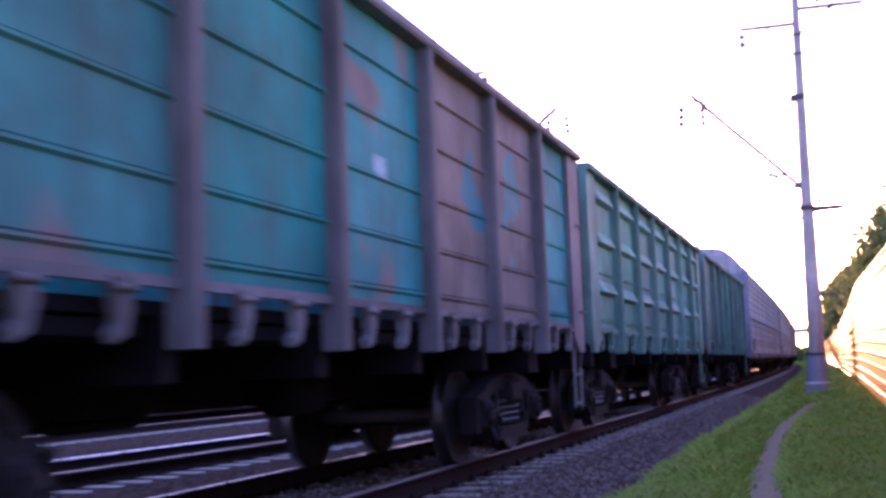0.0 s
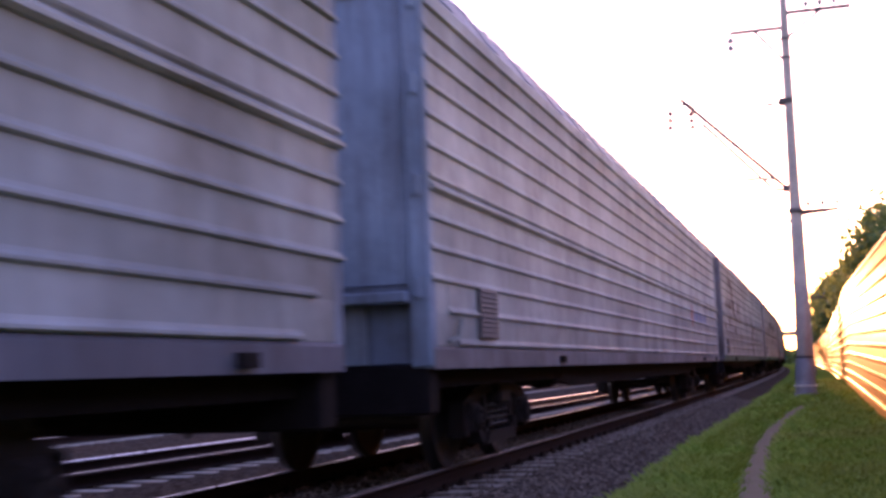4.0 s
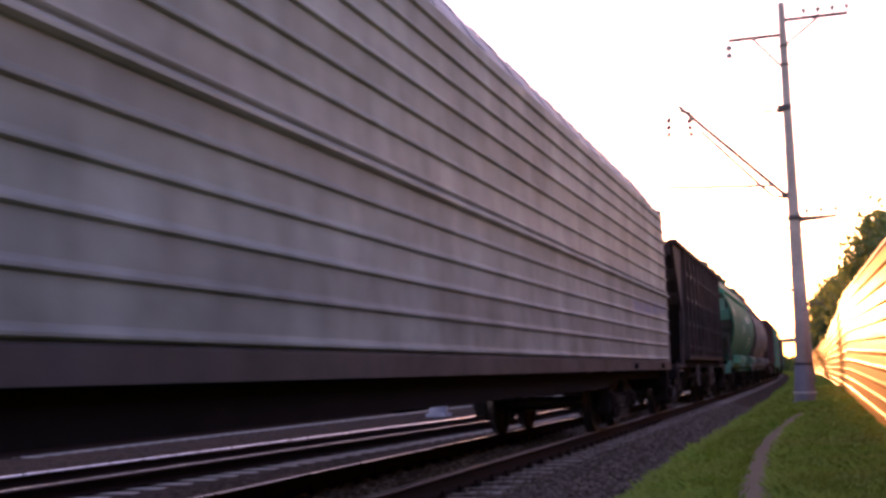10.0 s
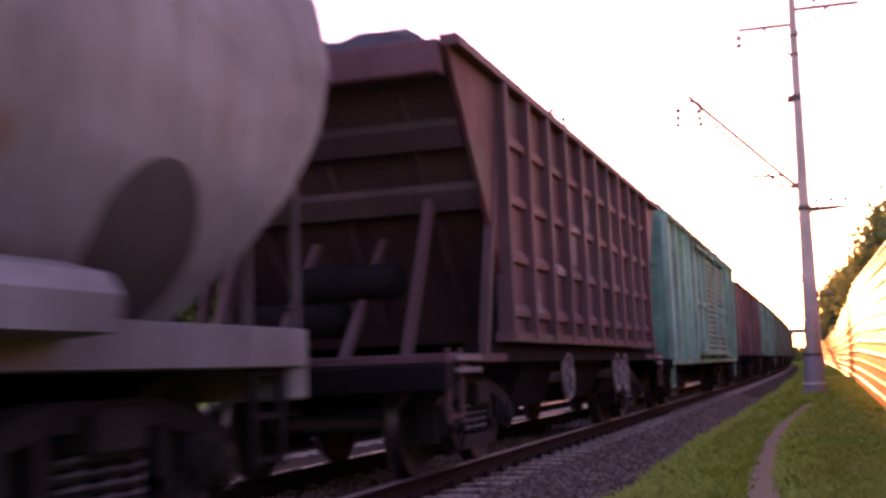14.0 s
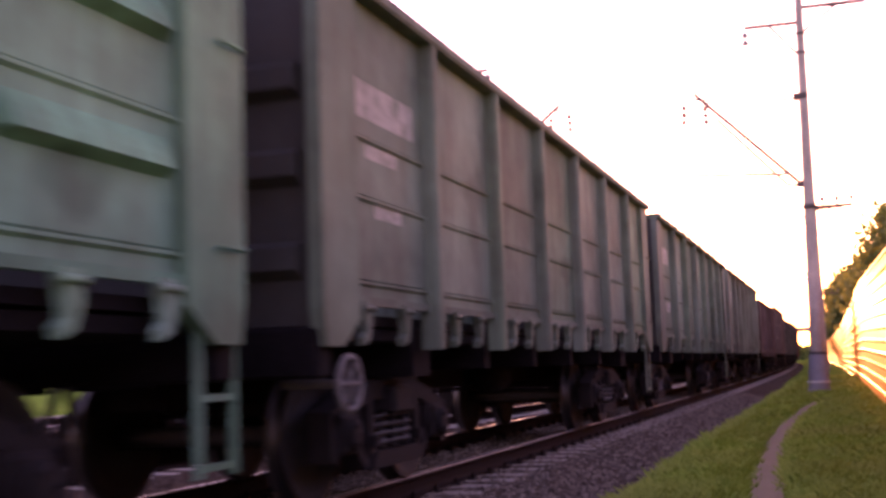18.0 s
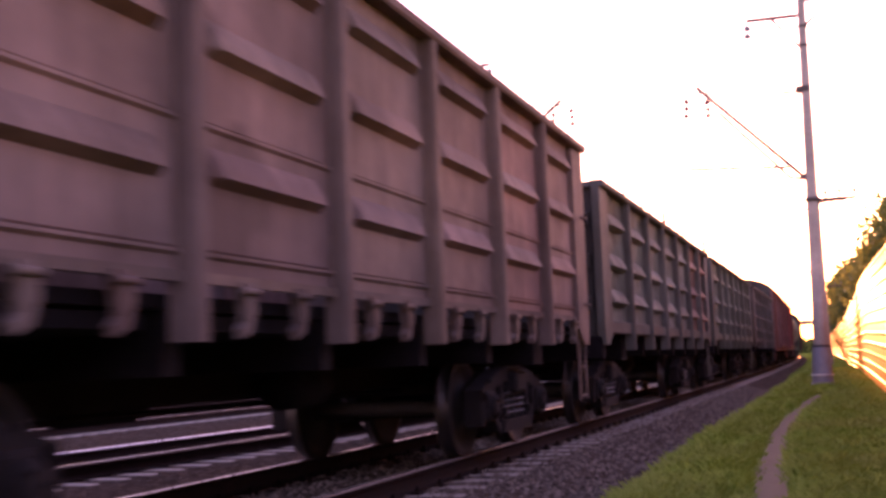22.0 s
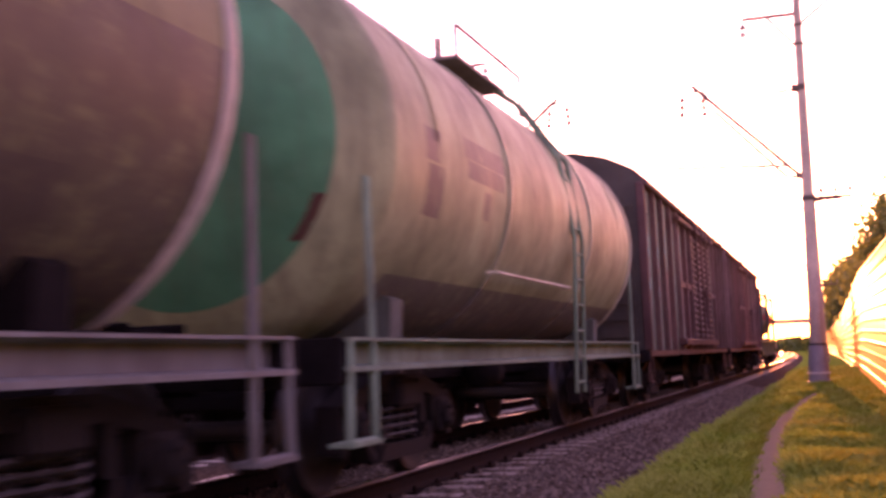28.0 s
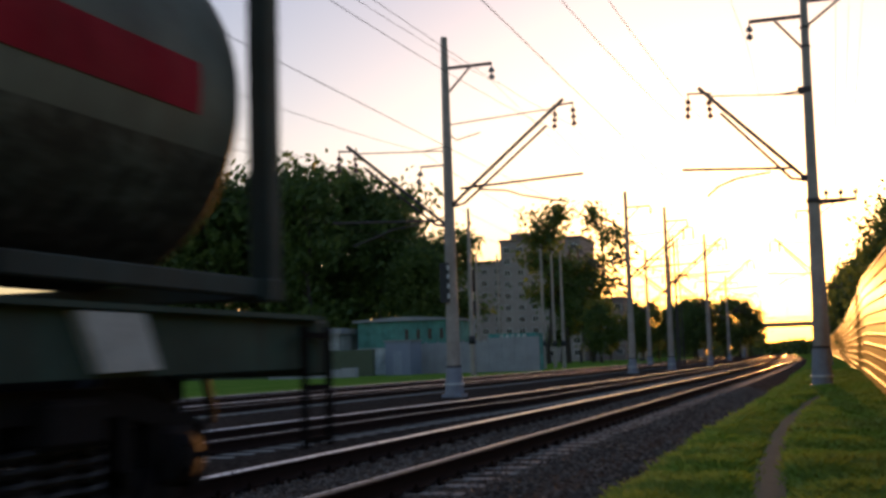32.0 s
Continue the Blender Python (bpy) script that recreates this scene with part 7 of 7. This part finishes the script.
def mat_loose():
    m, t, b = nodes_of("loose_granite")
    isle = t.nodes.new("ShaderNodeNewGeometry").outputs["Random Per Island"]
    f = noise_of(t, coords(t, 3.3), 60, 3)
    col = mix(t, isle, (0.10, 0.08, 0.066), (0.33, 0.27, 0.22))
    t.links.new(mix(t, ramp(t, f, ((0.4, 0.0), (0.8, 0.5))), col, (0.11, 0.085, 0.075)), b.inputs["Base Color"])
    b.inputs["Roughness"].default_value = 0.9
    b.inputs["Specular IOR Level"].default_value = 0.1
    return m


verge()
# ---- far side: fence, sheds, flats, bridge
FLAT_WALL = plain("flat_panel_wall", (0.36, 0.30, 0.28), 0.85, seed=51, scale=0.3)
FLAT_DARK = plain("flat_side_wall", (0.24, 0.19, 0.18), 0.85, seed=52, scale=0.3)
PANE = plain("dark_window_glass", (0.03, 0.035, 0.045), 0.12, seed=53, bump=0)
TEAL_WALL = paint("teal_sheet_wall", (0.10, 0.34, 0.30), 54, 0.05, 0.35)
PALE_WALL = paint("pale_rendered_wall", (0.45, 0.47, 0.47), 55, 0.05, 0.4)
FENCE_CONCRETE = plain("fence_concrete", (0.36, 0.36, 0.38), 0.85, seed=56, scale=0.8)


def block(name, label, x0, x1, y0, y1, z1, floors, cols, wall, plant):
    h = thing(name, label, "apartment building")
    part("wall", Mesh().box(x0, x1, y0, y1, -1, z1), wall, h)
    part("roof", Mesh().box(x0 - 0.3, x1 + 0.3, y0 - 0.3, y1 + 0.3, z1 + 0.004, z1 + 0.7), FLAT_DARK, h)
    if plant:
        part("roof_house", Mesh().box(x0 + 2, x0 + 7, y0 + 3, y0 + 8, z1 + 0.7, z1 + 2.6, 0.1), FLAT_DARK, h)
        vent = Mesh()
        for k in range(14):
            a, b = k * math.tau / 14, (k + 1) * math.tau / 14
            vent.tube((x0 + 5 + 0.9 * math.cos(a), y0 + 2, z1 + 2.2 + 0.9 * math.sin(a)), (x0 + 5 + 0.9 * math.cos(b), y0 + 2, z1 + 2.2 + 0.9 * math.sin(b)), 0.16, n=6)
        part("roof_ring", vent, FLAT_DARK, h)
    fh = (z1 - 1) / floors
    for f in range(floors):
        for c in range(cols):
            x = x0 + (x1 - x0) * (c + 0.5) / cols
            z = 1.2 + f * fh
            win = part("window", Mesh().box(x - 0.85, x + 0.85, y0 - 0.06, y0 + 0.1, z, z + 1.5), WHITE_MARK, h)
            part("pane", Mesh().box(x - 0.74, x - 0.05, y0 - 0.08, y0 - 0.02, z + 0.1, z + 1.4).box(x + 0.05, x + 0.74, y0 - 0.08, y0 - 0.02, z + 0.1, z + 1.4), PANE, win)


block("apartment_building", "tall brownish panel-built block of flats above the trees", -82.2, -61.0, 286, 304, 31.0, 10, 6, FLAT_WALL, True)
block("apartment_building", "lower greyish block of flats beside the tall one", -112.0, -83.0, 291.7, 306, 26.3, 8, 8, FLAT_WALL, False)
block("apartment_building", "distant low block of flats by the line", -60.0, -51.5, 290.8, 305, 15.2, 5, 3, FLAT_DARK, False)


def panel_fence():
    fence = thing("concrete_fence", "grey concrete panel fence along the far sidings", "fence")
    y = 100.1
    x = -38.6
    while x < -25.4:
        part("panel", Mesh().box(x + 0.06, x + 1.14, y, y + 0.1, -0.5, 2.55 + 0.3 * (x > -31)), FENCE_CONCRETE, fence)
        part("post", Mesh().box(x - 0.08, x + 0.06, y - 0.05, y + 0.15, -0.5, 2.7 + 0.3 * (x > -31)), FENCE_CONCRETE, fence)
        x += 1.2


def cabin():
    c = thing("relay_cabin", "boxy blue-grey trackside relay cabin", "cabin")
    part("body", Mesh().box(-38.4, -36.0, 95.4, 98.3, -0.4, 2.75, 0.04), plain("cabin_paint", (0.24, 0.27, 0.36), 0.6, seed=57), c)
    part("door", Mesh().box(-37.6, -36.8, 95.34, 95.39, -0.2, 1.9), plain("cabin_door_paint", (0.30, 0.33, 0.42), 0.6, seed=58), c)
    part("roof", Mesh().box(-38.5, -35.9, 95.3, 98.4, 2.754, 2.86), FENCE_CONCRETE, c)


def sheds():
    s = thing("shed", "long low teal-walled shed with a pale base", "shed")
    part("wall", Mesh().box(-43.4, -34.2, 101.1, 108.7, 2.3, 4.75), TEAL_WALL, s, "teal sheet upper wall")
    part("plinth", Mesh().box(-43.5, -34.1, 101.0, 108.8, -0.5, 2.296), PALE_WALL, s, "pale rendered lower wall")
    part("roof", Mesh().prism([(-43.8, 4.754), (-33.9, 4.754), (-33.9, 4.9), (-38.8, 5.15), (-43.8, 4.9)], "y", 100.7, 109.1), FENCE_CONCRETE, s)
    for k in range(4):
        x = -38.6 + k * 1.15
        part("window", Mesh().box(x, x + 0.32, 101.03, 101.09, 3.0, 3.95), PANE, s)
    b = thing("shed", "low pale storehouse with a flat roof beside the wood", "shed")
    part("wall", Mesh().box(-56, -44.5, 99.2, 106.8, -0.5, 3.7), PALE_WALL, b)
    part("roof", Mesh().box(-56.3, -44.2, 98.9, 107.1, 3.704, 4.25), FENCE_CONCRETE, b)
    w = thing("retaining_wall", "long low dark bank wall before the sheds", "wall")
    part("wall", Mesh().box(-70, -38.8, 93.4, 94, -0.6, 2.1), plain("bank_wall", (0.10, 0.12, 0.075), 0.9, seed=59), w)
    g = thing("green_kiosk", "small mint-green kiosk with white battens", "kiosk")
    part("wall", Mesh().box(-31.6, -27.0, 104.9, 107.8, -0.5, 3.3), TEAL_WALL, g)
    for k in range(5):
        part("batten", Mesh().box(-30.4 + k * 0.55, -30.15 + k * 0.55, 104.83, 104.89, 2.6, 3.2), WHITE_MARK, g)
    for k in range(6):
        thing("concrete_slab", "pale concrete slab lying on the grass bank", "slab", Mesh().box(-46.0 + k * 1.35, -44.7 + k * 1.35, 87.7, 88.3, -0.35, 0.35 + 0.1 * (k % 3), 0.03), FENCE_CONCRETE, group="slabs on the bank")


def bridge():
    b = thing("road_bridge", "low concrete road bridge across the distant railway", "bridge")
    part("deck", Mesh().box(-60, 40, 255, 263, 6.0, 7.0), CONCRETE, b)
    for y in (254.9, 263.0):
        part("railing", Mesh().pipe([(-60, y, 8.0), (40, y, 8.0)], 0.05).pipe([(-60, y, 7.5), (40, y, 7.5)], 0.03), LINE_STEEL, b)
    for x in (-42, -29, -20.0, -1.5, 12, 26):
        part("pier", Mesh().box(x - 0.6, x + 0.6, 256, 262, -0.6, 5.996, 0.05), CONCRETE, b)
    for x in (-34, -16, 4, 16):
        part("lamp_post", Mesh().tube((x, 259, 7.0), (x, 259, 12.0), 0.09, n=6), LINE_STEEL, b)


panel_fence()
cabin()
sheds()
bridge()


# ---- motion: the whole train rolls towards the camera at a steady 15 m/s, its wheels turning
def motions():
    for wagon, s in TRAIN:
        walk(wagon, [(t, pose(RAIL_X + bend(s - SPEED * t), s - SPEED * t, 0, 0, 0, bend_turn(s - SPEED * t))) for t in range(33)])
    step = 1 / FPS
    turn = math.degrees(SPEED * step / 0.475)
    walk(WHEELS[0], [(k * step, pose(0, 0, 0, turn * k)) for k in range(round(32 * FPS) + 1)])
    keys = WHEELS[0].animation_data
    for w in WHEELS[1:]:
        w.rotation_mode = "QUATERNION"
        mine = w.animation_data_create()
        mine.action = keys.action
        mine.action_slot = keys.action_slot


motions()
